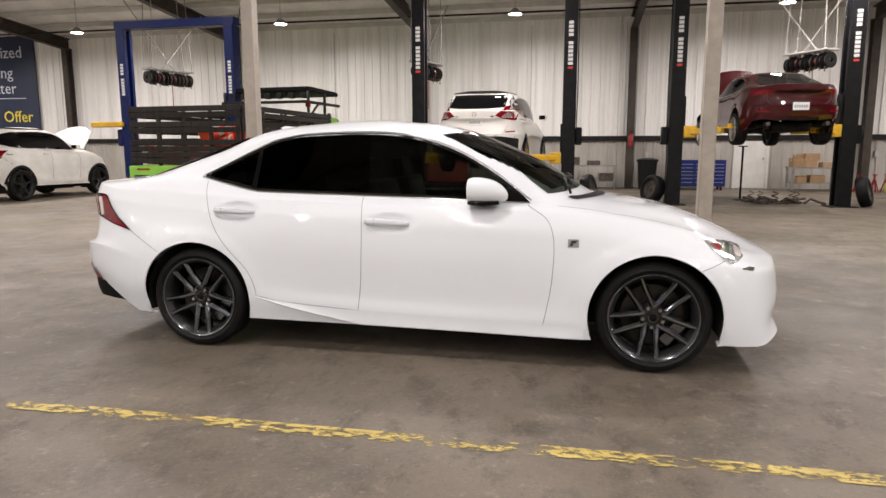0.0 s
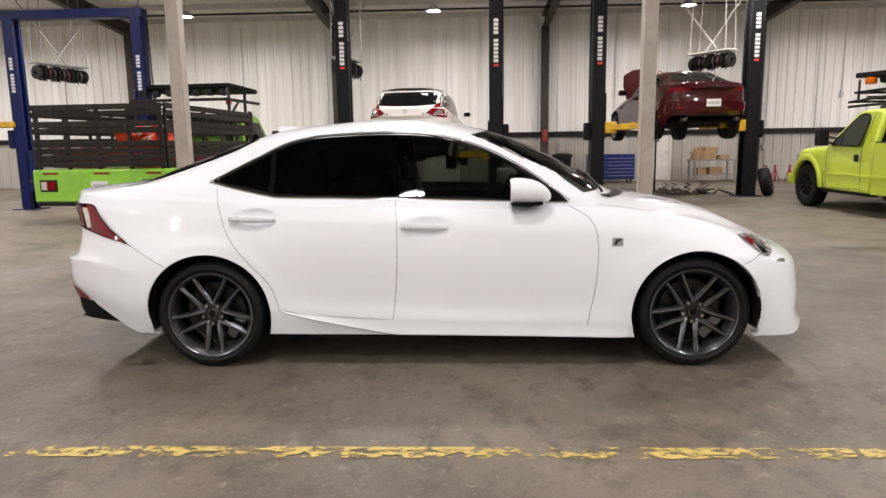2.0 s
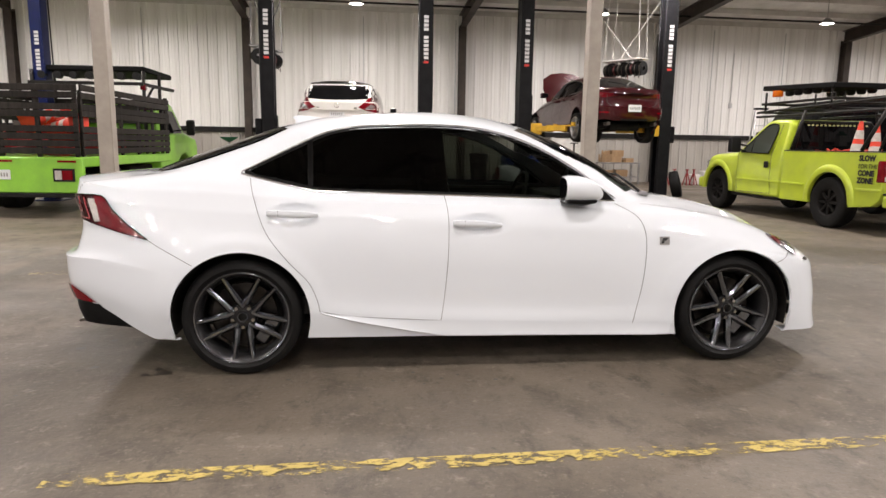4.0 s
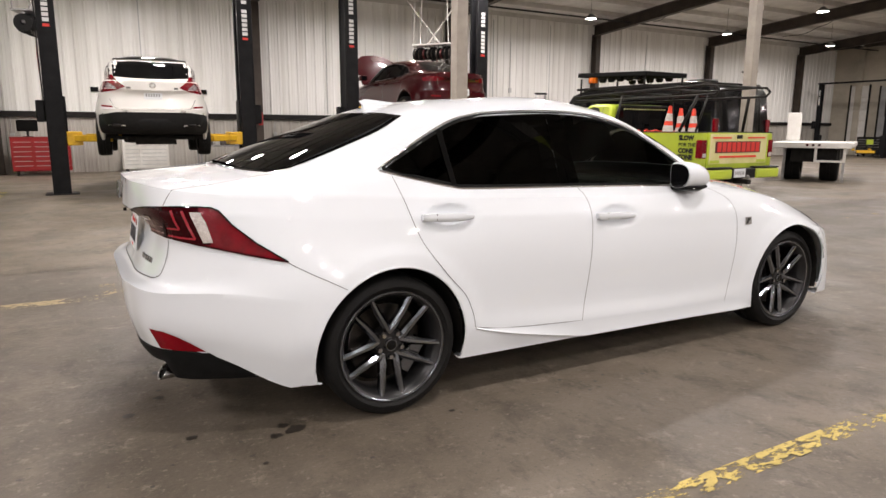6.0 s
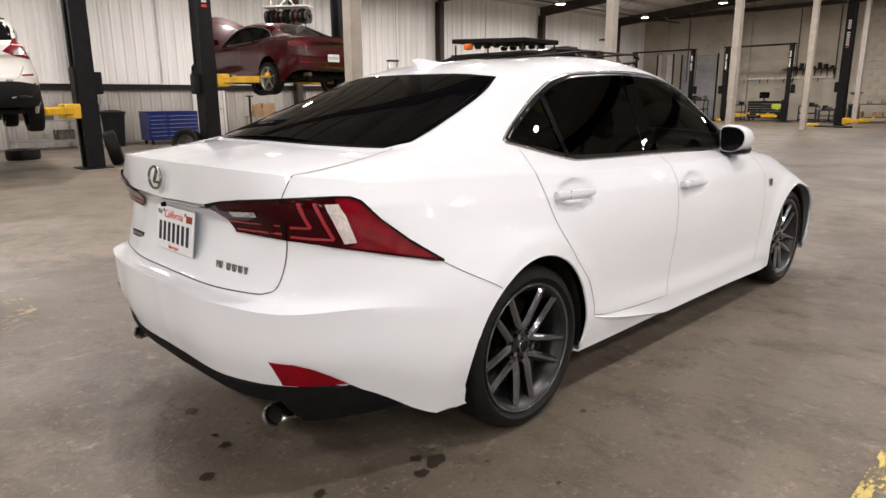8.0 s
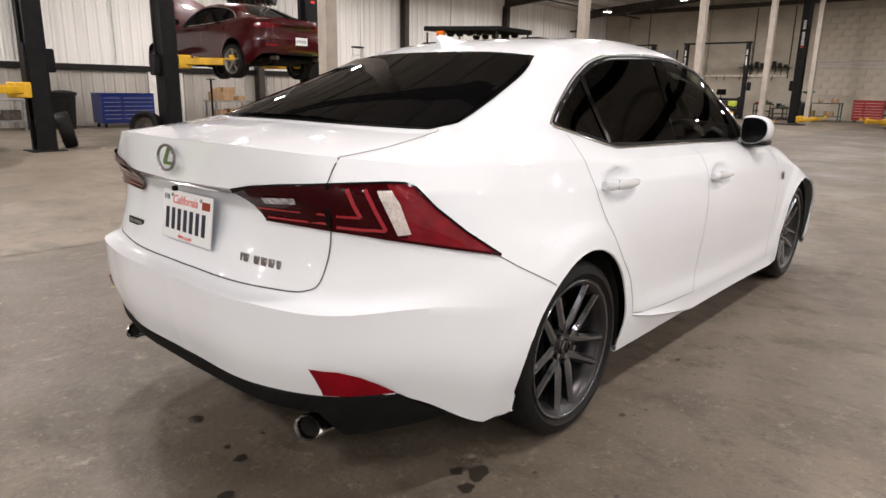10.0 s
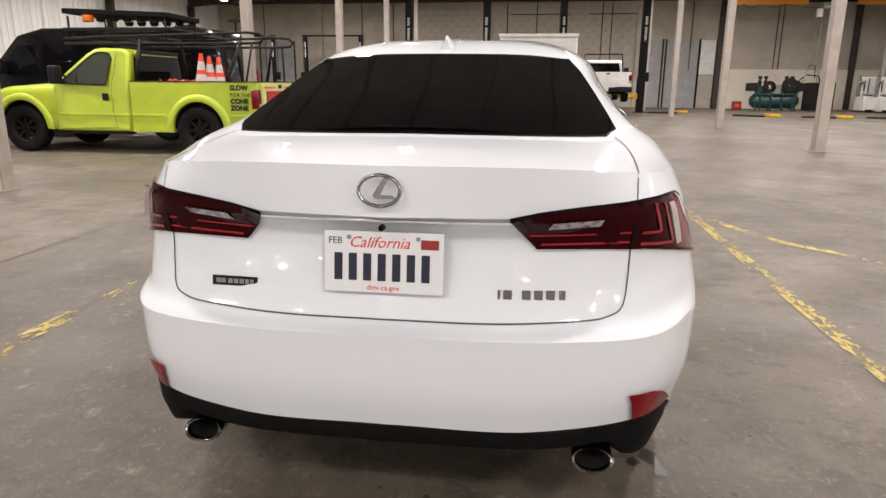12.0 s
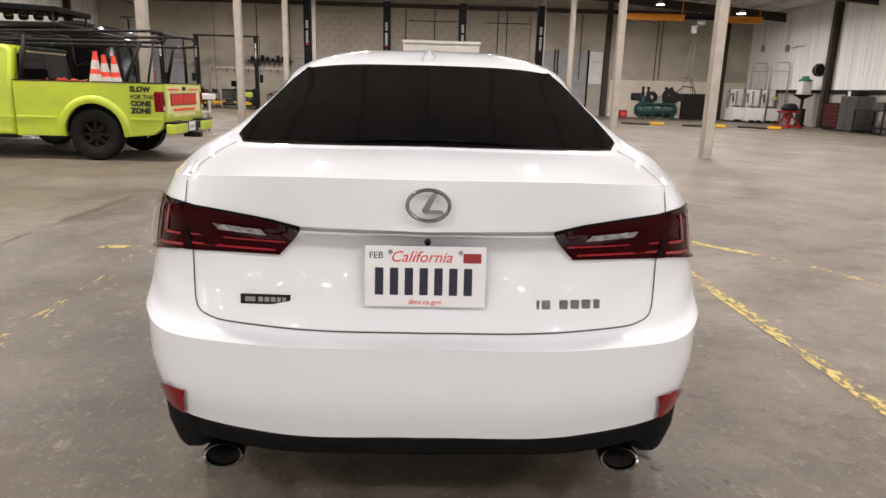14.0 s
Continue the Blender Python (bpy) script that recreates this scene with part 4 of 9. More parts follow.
for way in ("r", "l"):
    s = -1 if way == "r" else 1
    g_front = [(-0.30, 0.975), (-0.325, 1.33)] + [p for p in DLO_TOP if p[0] > -0.30] + [(0.655, 0.945)] + [p for p in DLO_LOW if p[0] > -0.28]
    g_rear = [(-1.04, 1.003), (-1.04, 1.254)] + [p for p in DLO_TOP if -1.035 < p[0] < -0.42] + [(-0.42, 1.335), (-0.425, 0.985)] + [p for p in DLO_LOW if -1.02 < p[0] < -0.45]
    g_quart = [p for p in DLO_TOP if p[0] < -1.06] + [(-1.06, 1.246), (-1.06, 1.006)] + [p for p in DLO_LOW if p[0] < -1.08]
    part("front_window", SK.patch(g_front, way, 0.002, even=1), M_TINT, sedan, "lightly tinted side glass")
    part("rear_window", SK.patch(g_rear, way, 0.002, even=1), M_TINT_DARK, sedan, "dark tinted side glass")
    part("quarter_window", SK.patch(g_quart, way, 0.002, even=1), M_TINT_DARK, sedan, "dark tinted side glass")
    part("door_pillar", SK.patch([(-0.425, 0.978), (-0.42, 1.34), (-0.325, 1.34), (-0.30, 0.972)], way, 0.004), M_TINT_DARK, sedan, "gloss black door pillar")
    part("window_divider", SK.ribbon([(-1.048, 1.002), (-1.05, 1.12), (-1.053, 1.25)], 0.030, way, 0.005), M_BLACKGLOSS, sedan)
    part("window_surround", SK.ribbon(DLO + [DLO[0]], 0.016, way, 0.004), M_DIFFUSER, sedan, "black window seal")
    low = [(0.66, 0.938), (0.60, 0.938), (0.2, 0.952), (-0.35, 0.967), (-0.95, 0.982), (-1.065, 0.994), (-1.225, 1.029), (-1.41, 1.074)]
    part("window_trim", SK.bead(curve_pts(low, 6), 0.0062, way, 0.003), M_CHROME, sedan, "chrome strip under the windows")
    up = [(-1.41, 1.082), (-1.196, 1.193), (-1.066, 1.258), (-0.966, 1.300), (-0.86, 1.324), (-0.75, 1.338), (-0.40, 1.351), (-0.09, 1.331), (0.18, 1.256), (0.43, 1.124), (0.67, 0.95)]
    part("window_trim", SK.bead(curve_pts(up, 6), 0.0046, way, 0.002), M_CHROME, sedan, "chrome strip over the windows")
    # panel gaps
    g = 0.0026
    for nm, path in (("rear_door_gap", [(-1.36, 1.052), (-1.338, 0.96), (-1.275, 0.78), (-1.165, 0.63), (-1.06, 0.515), (-1.015, 0.42), (-1.0, 0.35)]),
                     ("door_gap", [(-0.325, 0.968), (-0.312, 0.85), (-0.312, 0.66), (-0.325, 0.45), (-0.345, 0.285)]),
                     ("front_door_gap", [(0.655, 0.925), (0.76, 0.86), (0.80, 0.78), (0.81, 0.67), (0.80, 0.5), (0.775, 0.35), (0.755, 0.25)]),
                     ("door_bottom_gap", [(-1.0, 0.35), (-0.8, 0.318), (-0.345, 0.288), (0.2, 0.265), (0.755, 0.25)]),
                     ("bumper_gap", [(-1.87, 0.739), (-1.79, 0.692), (-1.70, 0.645), (-1.64, 0.612)]),
                     ("fender_gap", [(1.59, 0.60), (1.68, 0.632), (1.74, 0.65)])):
        part(nm, SK.ribbon(curve_pts(path, 8), g, way, 0.0015), M_SEAM, sedan)
    # side skirt: a blade that sweeps down below the door seam
    bmb = bm_new()
    rows_ = []
    for k in range(41):
        x = -1.0 + 1.985 * k / 40
        za = 0.352 - 0.055 * min(1, (x + 1.0) / 0.4) ** 0.7 - 0.05 * max(0, (x + 0.6) / 1.6)
        u = max(0.0, min(1.0, (x + 1.0) / 0.66))
        zb = 0.345 - 0.142 * u ** 0.85 - 0.018 * max(0, (x + 0.34) / 1.34)
        zb = min(zb, za - 0.003)
        out_ = 0.013 * min(1, u * 3) * min(1, (0.985 - x) * 8 + 0.2)
        top_, low_ = SK.drop(x, za, way, 0.002), SK.drop(x, zb + 0.004, way, 0.002)
        edge_ = Vector((x, low_.y + s * out_, zb))
        rows_.append([bmb.verts.new(p) for p in (top_, top_.lerp(edge_, 0.5) - Vector((0, s * 0.003, 0)), edge_, edge_ - Vector((0, s * 0.004, 0.006)), Vector((x, low_.y - s * 0.01, zb - 0.004)))])
    for a, b in zip(rows_, rows_[1:]):
        for j in range(4):
            bmb.faces.new((a[j], a[j + 1], b[j + 1], b[j]))
    bmesh.ops.recalc_face_normals(bmb, faces=bmb.faces)
    part("side_skirt", bmb, M_PAINT, sedan, "white side skirt blade", auto=30)
    # handles
    for hx, hz in HANDLES:
        hd = new("door_handle")
        hd.parent = sedan
        bmh = bm_new()
        rows_ = []
        for k in range(17):
            u = k / 16
            base_ = SK.drop(hx - 0.132 + 0.264 * u, hz + 0.002 - 0.010 * u, way, 0.0)
            # the grip stands off the skin, its rear end a squared key cap
            lift_ = 0.018 + 0.026 * math.sin(math.pi * u) ** 0.5
            t = (0.75, 0.95, 1.0)[min(k, 2)] if k < 8 else 1.0 - 0.5 * ((k - 8) / 8) ** 2.2
            p = Vector((base_.x, s * (max(abs(base_.y), 0.838) + lift_), base_.z))
            prof_ = [(-0.018, 0.016), (-0.006, 0.0195), (0.004, 0.016), (0.007, 0.002), (0.004, -0.012), (-0.005, -0.019), (-0.018, -0.016), (-0.022, 0.0)]
            rows_.append([bmh.verts.new(p + Vector((0, s * a * min(1, t + 0.1), c * t))) for a, c in prof_])
        for a, b in zip(rows_, rows_[1:]):
            for j in range(8):
                bmh.faces.new((a[j], a[(j + 1) % 8], b[(j + 1) % 8], b[j]))
        bmh.faces.new(rows_[0])
        bmh.faces.new(rows_[-1])
        bmesh.ops.recalc_face_normals(bmh, faces=bmh.faces)
        part("grip", bmh, M_PAINT, hd, auto=50)
        cap_ = SK.drop(hx - 0.072, hz, way, 0.0)
        cy_ = max(abs(cap_.y), 0.838) + 0.036
        part("key_cap_seam", one_box((cap_.x - 0.0015, min(s * cy_, s * (cy_ + 0.0085)), cap_.z - 0.012), (cap_.x + 0.0015, max(s * cy_, s * (cy_ + 0.0085)), cap_.z + 0.017)), M_SEAM, hd)
    # fender badge
    part("fender_badge", SK.patch([(0.885, 0.705), (0.885, 0.75), (0.945, 0.75), (0.945, 0.705)], way, 0.004, 0.03), M_STEEL, sedan, "small square dark and silver badge")
    part("fender_badge_mark", SK.patch([(0.893, 0.712), (0.905, 0.743), (0.938, 0.743), (0.925, 0.728), (0.915, 0.728), (0.91, 0.712)], way, 0.006, 0.03), M_BLACK_INK, sedan)
    # headlamp
    hl = [(1.622, 0.742), (1.69, 0.738), (1.755, 0.724), (1.82, 0.704), (1.855, 0.688), (1.835, 0.655), (1.765, 0.625), (1.735, 0.632), (1.655, 0.70)]
    lamp = new("headlamp")
    lamp.parent = sedan
    part("lens", SK.patch(hl, way, 0.004, 0.03), M_HEAD, lamp, "clear lens over a dark inside")
    part("side_marker", SK.patch([(1.655, 0.724), (1.705, 0.722), (1.718, 0.705), (1.69, 0.682)], way, 0.006, 0.02), M_REFLECTOR, lamp, "red-amber side marker")
    part("bright_trim", SK.patch([(1.735, 0.722), (1.775, 0.712), (1.752, 0.68), (1.775, 0.645), (1.735, 0.640), (1.715, 0.69)], way, 0.007, 0.02), M_CHROME, lamp)
    part("projector", SK.patch([(1.805 + 0.026 * math.cos(a * math.tau / 14), 0.676 + 0.022 * math.sin(a * math.tau / 14)) for a in range(14)], way, 0.008, 0.03), M_CLEAR_LENS, lamp)
    part("light_slash", SK.patch([(1.80, 0.603), (1.85, 0.610), (1.885, 0.602), (1.87, 0.590)], way, 0.005, 0.03), M_CHROME, sedan, "slim daytime light")
    # mirror
    mir = new("door_mirror")
    mir.parent = sedan
    face = curve_pts([(-0.092, -0.02), (-0.09, 0.050), (-0.055, 0.066), (0.03, 0.064), (0.082, 0.045), (0.102, 0.010), (0.085, -0.035), (0.03, -0.062), (-0.05, -0.066), (-0.085, -0.05), (-0.092, -0.02)], 4)[:-1]

    def loft(steps, cy=0.858, cz=1.010):
        """Skins the mirror outline through slices (x, size across, size up, shift up)."""
        b = bm_new()
        rows = [[b.verts.new((x, s * (cy + p * a * 0.68), cz + up + q * h)) for p, q in face] for x, a, h, up in steps]
        n = len(face)
        for r0, r1 in zip(rows, rows[1:]):
            for k in range(n):
                b.faces.new((r0[k], r0[(k + 1) % n], r1[(k + 1) % n], r1[k]))
        b.faces.new(rows[0])
        b.faces.new(rows[-1])
        bmesh.ops.recalc_face_normals(b, faces=b.faces)
        return b

    part("mirror_shell", loft([(0.332, 0.95, 0.93, 0), (0.322, 0.99, 0.98, 0), (0.328, 1.03, 1.05, 0), (0.352, 1.07, 1.12, 0.001), (0.395, 1.06, 1.12, 0.0), (0.435, 1.00, 1.07, -0.003), (0.475, 0.88, 0.95, -0.008), (0.508, 0.70, 0.76, -0.015), (0.532, 0.48, 0.52, -0.022), (0.546, 0.2, 0.22, -0.026)]), M_PAINT, mir, auto=50)
    part("mirror_glass", loft([(0.3265, 0.86, 0.84, 0.003), (0.3205, 0.935, 0.925, 0.001), (0.3195, 0.91, 0.89, 0.001)]), M_GLASS, mir, "dark mirror glass")
    part("mirror_base", loft([(0.325, 0.9, 0.16, -0.066), (0.345, 1.0, 0.30, -0.066), (0.42, 0.98, 0.34, -0.070), (0.50, 0.66, 0.22, -0.062)]), M_BLACKGLOSS, mir, "gloss black lower housing")
    part("mirror_arm", one_box((0.40, min(s * 0.76, s * 0.86), 0.935), (0.50, max(s * 0.76, s * 0.86), 0.968), 0.012, seg=2), M_PAINT, mir)
    part("mirror_patch", SK.patch([(0.46, 0.952), (0.47, 1.06), (0.655, 0.944)], way, 0.005), M_BLACKGLOSS, sedan, "gloss black sail panel")

# glass front and back
rg = curve_pts([(0.0, 1.330), (0.30, 1.327), (0.482, 1.312)], 4) + curve_pts([(0.516, 1.268), (0.564, 1.18), (0.606, 1.094)], 4) + curve_pts([(0.575, 1.080), (0.35, 1.083), (0.0, 1.087)], 4)
rg = rg + [(-a, b) for a, b in rg[::-1]][1:-1]
part("rear_screen", SK.patch(rg, "b", 0.006, 0.05, even=2), M_REAR_GLASS, sedan, "black tinted rear window")
part("rear_screen_seal", SK.ribbon(rg, 0.014, "b", 0.002, True), M_BLACKGLOSS, sedan)
fw = [(0.0, 1.365), (0.28, 1.358), (0.455, 1.335), (0.53, 1.2), (0.625, 1.06), (0.66, 0.985), (0.40, 0.998), (0.0, 1.01)]
fw = fw + [(-a, b) for a, b in fw[::-1]][1:-1]
part("windscreen", SK.patch(fw, "f", 0.002, 0.05), M_TINT, sedan, "clear windscreen")
cowl = [(0.87, -0.58), (0.965, -0.40), (1.03, -0.18), (1.045, 0.0), (1.03, 0.18), (0.965, 0.40), (0.87, 0.58), (0.93, 0.58), (1.03, 0.41), (1.10, 0.18), (1.115, 0), (1.10, -0.18), (1.03, -0.41), (0.93, -0.58)]
part("cowl", SK.patch(cowl, "t", 0.004, 0.04), M_PLASTIC, sedan, "black plastic cowl under the windscreen")
for y0, y1 in ((-0.55, 0.05), (0.1, 0.6)):
    bm = bm_new()
    pts = [SK.drop(0.86 + 0.02 * math.cos(k), y0 + (y1 - y0) * k / 8, "t", 0.02) for k in range(9)]
    pipe(bm, pts, 0.008, 6)
    part("wiper", bm, M_PLASTIC, sedan)
# deck lid and bonnet lines
for s in (-1, 1):
    gap = curve_pts([(-1.845, s * 0.600), (-1.95, s * 0.618), (-2.08, s * 0.624), (-2.20, s * 0.618), (-2.245, s * 0.614)], 6)
    part("boot_gap", SK.ribbon(gap, 0.0035, "t", 0.0015), M_SEAM, sedan)
    part("boot_gap", SK.ribbon([(s * 0.614, 1.005), (s * 0.613, 0.985), (s * 0.612, 0.955)], 0.0030, "b", 0.0015), M_SEAM, sedan)
    part("bonnet_gap", SK.ribbon(curve_pts([(0.82, s * 0.745), (1.2, s * 0.72), (1.55, s * 0.66), (1.85, s * 0.56)], 6), 0.004, "t", 0.0015), M_SEAM, sedan)
lid = curve_pts([(0.606, 0.830), (0.603, 0.75), (0.592, 0.69), (0.56, 0.668), (0.49, 0.657), (0.25, 0.648), (0.0, 0.646)], 7)
lid = lid + [(-a, b) for a, b in lid[::-1]][1:]
part("boot_gap", SK.ribbon(lid, 0.0038, "b", 0.0015), M_SEAM, sedan)
# number-plate recess strip
strip = [(-0.325, 0.909), (0.325, 0.909), (0.325, 0.901), (-0.325, 0.901)]
part("boot_trim", SK.patch(strip, "b", 0.004, 0.04, thick=0.002), M_CHROME, sedan, "slim chrome strip over the plate")
bm = bm_new()
lathe(bm, [(0.0, -2.385), (0.0075, -2.383), (0.009, -2.37)], 16, "x", (0, 0.0, 0.885))
part("camera_eye", bm, M_BLACKGLOSS, sedan)

# tail lamps wrap the corners
for s in (-1, 1):
    way = ("p", -1.55, s * 0.15)

    def ang(x, y):
        return math.degrees(math.atan2(s * y - s * 0.15, x + 1.55))

    def poly(pts):
        out = []
        for x, y, z in pts:
            a = ang(x, y)
            out.append((a % 360, z))
        return out

    lamp = new("tail_lamp")
    lamp.parent = sedan
    top = poly([(-2.345, .305, .915), (-2.343, .38, .930), (-2.335, .482, .942), (-2.30, .58, .949), (-2.24, .66, .953), (-2.162, .704, .953), (-2.12, .725, .950), (-2.092, .738, .938), (-2.049, .771, .885), (-1.97, .81, .815), (-1.862, .853, .738)])
    base = poly([(-1.862, .853, .738), (-1.95, .825, .760), (-2.022, .802, .777), (-2.178, .718, .815), (-2.265, .603, .834), (-2.29, .48, .834), (-2.297, .372, .832)])
    tip_edge = poly([(-2.297, .372, .834), (-2.32, .34, .872), (-2.345, .305, .914)])
    outer = top + base[1:] + tip_edge[1:-1]
    part("lens", SK.patch(outer, way, 0.005, 0.03, 50), M_RED_LENS, lamp, "deep red lens")
    inner = top[:6] + poly([(-2.125, .745, .812)]) + base[3:] + tip_edge[1:-1]
    part("smoked_lens", SK.patch(inner, way, 0.008, 0.03, 50), M_DARK_LENS, lamp, "smoked dark red lens")
    part("lens_edge", SK.ribbon(top, 0.006, way, 0.011, scale=0.0131), M_BLACKGLOSS, lamp, "black upper edge")
    part("lens_edge", SK.ribbon(base, 0.007, way, 0.010, scale=0.0131), M_DARK_LENS, lamp)
    part("reverse_lens", SK.patch(poly([(-2.345, .412, .910), (-2.327, .536, .918), (-2.312, .526, .901), (-2.32, .40, .890)]), way, 0.011, 0.012, 50), M_REVERSE, lamp, "clear reversing lens")
    clear = SK.patch(poly([(-2.192, .699, .934), (-2.160, .719, .933), (-2.142, .731, .90), (-2.118, .748, .822), (-2.152, .734, .820), (-2.174, .717, .88)]), way, 0.010, 0.012, 50, thick=0.012)
    part("clear_strip", clear, M_CLEAR_LENS, lamp, "clear faceted upright strip")
    for a, b in (((-2.308, .356, .869), (-2.271, .598, .878)), ((-2.298, .385, .843), (-2.266, .598, .851))):
        mid = tuple((p + q) / 2 for p, q in zip(a, b))
        part("light_bar", SK.ribbon(poly([a, mid, b]), 0.0058, way, 0.011, scale=0.0131), M_RED_BAR, lamp, "bright red light bar")
    for a, b, c in (((-2.261, .629, .874), (-2.226, .677, .871), (-2.254, .656, .940)), ((-2.257, .626, .844), (-2.177, .717, .834), (-2.219, .683, .938))):
        ell = SK.ribbon(poly([a, tuple((p + q) / 2 for p, q in zip(a, b)), b]), 0.0075, way, 0.011, scale=0.0131)
        SK.ribbon(poly([b, tuple((p + q) / 2 for p, q in zip(b, c)), c]), 0.0085, way, 0.0115, bm=ell, scale=0.0131)
        part("light_bar", ell, M_RED_BAR, lamp, "bright red bent light bar")
    part("lid_gap", SK.ribbon(poly([(-2.276, .614, .950), (-2.265, .606, .836)]), 0.010, way, 0.0125, scale=0.0131), M_BLACKGLOSS, lamp)
    refl = poly([(-2.352, .612, .479), (-2.311, .676, .475), (-2.267, .709, .457), (-2.222, .73, .43), (-2.168, .748, .393), (-2.22, .725, .394), (-2.28, .69, .396), (-2.330, .634, .398), (-2.331, .630, .417), (-2.341, .622, .451)])
    part("rear_reflector", SK.patch(refl, way, 0.009, 0.02, 50), M_REFLECTOR, sedan, "red bumper reflector")

# black diffuser under the bumper
bm = bm_new()
half = [(x, y, max(z, hem(x), 0.2) if x > -2.168 else z) for x, y, z in curve_pts(R_BOT[:5], 8)[:31]]
edge_line = [(x, -y, z) for x, y, z in half[::-1]] + half[1:]
rows_ = []
for x, y, z in edge_line:
    u = Vector((x + 1.5, y, 0)).normalized()
    a = abs(y)
    drop_ = 0.072 if a < 0.60 else max(0.01, 0.072 + (z - 0.25 - 0.072) * min(1, (a - 0.60) / 0.06))
    c = Vector((x, y, z))
    rows_.append([bm.verts.new(p) for p in (c - u * 0.012 + Vector((0, 0, 0.006)), c + u * 0.003 - Vector((0, 0, 0.004)), c - u * 0.002 - Vector((0, 0, drop_ * 0.45)), c - u * 0.022 - Vector((0, 0, drop_ * 0.88)), c - u * 0.06 - Vector((0, 0, drop_)), c - u * 0.45 - Vector((0, 0, drop_)))])
for a, b in zip(rows_, rows_[1:]):
    for j in range(5):
        bm.faces.new((a[j], b[j], b[j + 1], a[j + 1]))
bmesh.ops.recalc_face_normals(bm, faces=bm.faces)
part("diffuser", bm, M_DIFFUSER, sedan, "black plastic lower bumper")
for s in (-1, 1):
    tip = new("exhaust_tip")
    tip.parent = sedan
    for nm, r0, r1, mt in (("outer_pipe", 0.043, 0.0375, M_EXHAUST), ("inner_pipe", 0.036, 0.034, M_UNDER)):
        bm = bm_new()
        if nm == "outer_pipe":
            lathe(bm, [(r1, 0.02), (r1, -0.002), (r0, -0.006), (r0 + 0.003, 0.0), (r0, 0.02), (r0, 0.11)], 28, "x", (0, 0, 0))
        else:
            lathe(bm, [(r0, 0.01), (r1, 0.16), (0.0, 0.16)], 28, "x", (0, 0, 0))
        for v in bm.verts:
            v.co = Vector((-2.315 + v.co.x + 0.022 * (v.co.z / 0.05), s * 0.545 + v.co.y * 1.25, 0.264 + v.co.z * 0.62))
        part(nm, bm, mt, tip)

# plate, emblem and badges
plate = new("number_plate")
plate.parent = sedan
plate.matrix_basis = pose(-2.345, 0.004, 0.789, 82, 0, -90)
# local: x to the right as seen from behind, y up, z towards the viewer
bm = one_box((-0.1525, -0.077, -0.002), (0.1525, 0.077, 0.002), 0.0012)
part("plate_sheet", bm, M_PLATE, plate, "white embossed licence plate")
lettering("plate_heading", "California", 0.040, pose(-0.012, 0.037, 0.0025), M_RED_INK, plate, 0.0006, "CENTER", 0.0, 0.35)
lettering("plate_month", "FEB", 0.024, pose(-0.142, 0.045, 0.0025), M_PLATE_INK, plate, 0.0006)
lettering("plate_foot", "dmv.ca.gov", 0.019, pose(0.0, -0.070, 0.0025), M_RED_INK, plate, 0.0006, "CENTER")
bm = one_box((0.095, 0.036, 0.002), (0.14, 0.060, 0.0032))
part("sticker", bm, M_RED, plate, "red sticker")
for k in range(7):
    bm = one_box((-0.126 + 0.0372 * k, -0.047, 0.002), (-0.126 + 0.0372 * k + 0.021, 0.022, 0.0035), 0.001)
    part("number_bar", bm, M_PLATE_INK, plate)
for px in (-0.088, 0.088):
    bm = bm_new()
    rod(bm, (px, 0.062, 0.001), (px, 0.062, 0.005), 0.006, 10)
    part("screw", bm, M_STEEL, plate)
emb = new("emblem")
emb.parent = sedan
emb.matrix_basis = pose(-2.392, 0, 0.979, 86, 0, -90) @ Matrix.Diagonal((0.90, 0.90, 1, 1))
bm = bm_new()
pipe(bm, [(0.056 * math.cos(k * math.tau / 40), 0.041 * math.sin(k * math.tau / 40), 0.004) for k in range(40)], 0.0052, 8, True)
part("oval_ring", bm, M_RIM_FACE, emb, "chrome oval ring")
bm = bm_new()
prism(bm, [(0.012, 0.035), (-0.018, -0.012), (-0.012, -0.022), (0.042, -0.022), (0.036, -0.012), (0.002, -0.012), (0.024, 0.032)], 0.001, 0.006, "z")
part("bent_bar", bm, M_RIM_FACE, emb)
sport = new("boot_badge")
sport.parent = sedan
sport.matrix_basis = pose(SK.drop(0.41, 0.716, "b", 0.002).x, 0.41, 0.716, 84, 0, -93)
part("badge_plate", one_box((-0.064, -0.013, 0), (0.064, 0.013, 0.004), 0.001), M_RAIL, sport, "dark badge with silver marks")
for a, b in ((-0.052, -0.026), (-0.018, -0.006), (-0.002, 0.010), (0.014, 0.026), (0.030, 0.040), (0.044, 0.053)):
    part("badge_bar", one_box((a, -0.006, 0.0035), (b, 0.006, 0.0055)), M_STEEL, sport)
model = new("model_badge")
model.parent = sedan
model.matrix_basis = pose(0, -0.373, 0.716)
for a, b in ((-0.090, -0.083), (-0.076, -0.054), (-0.030, -0.008), (0.000, 0.022), (0.030, 0.052), (0.062, 0.078)):
    y = -(a + b) / 2
    ob = part("badge_bar", one_box((-(b - a) / 2, -0.0120, -0.003), ((b - a) / 2, 0.0120, 0.004), 0.0015), M_RIM_FACE, model)
    ob.matrix_basis = pose(SK.drop(y - 0.373, 0.716, "b", 0.001).x, y, 0, 84, 0, -87)
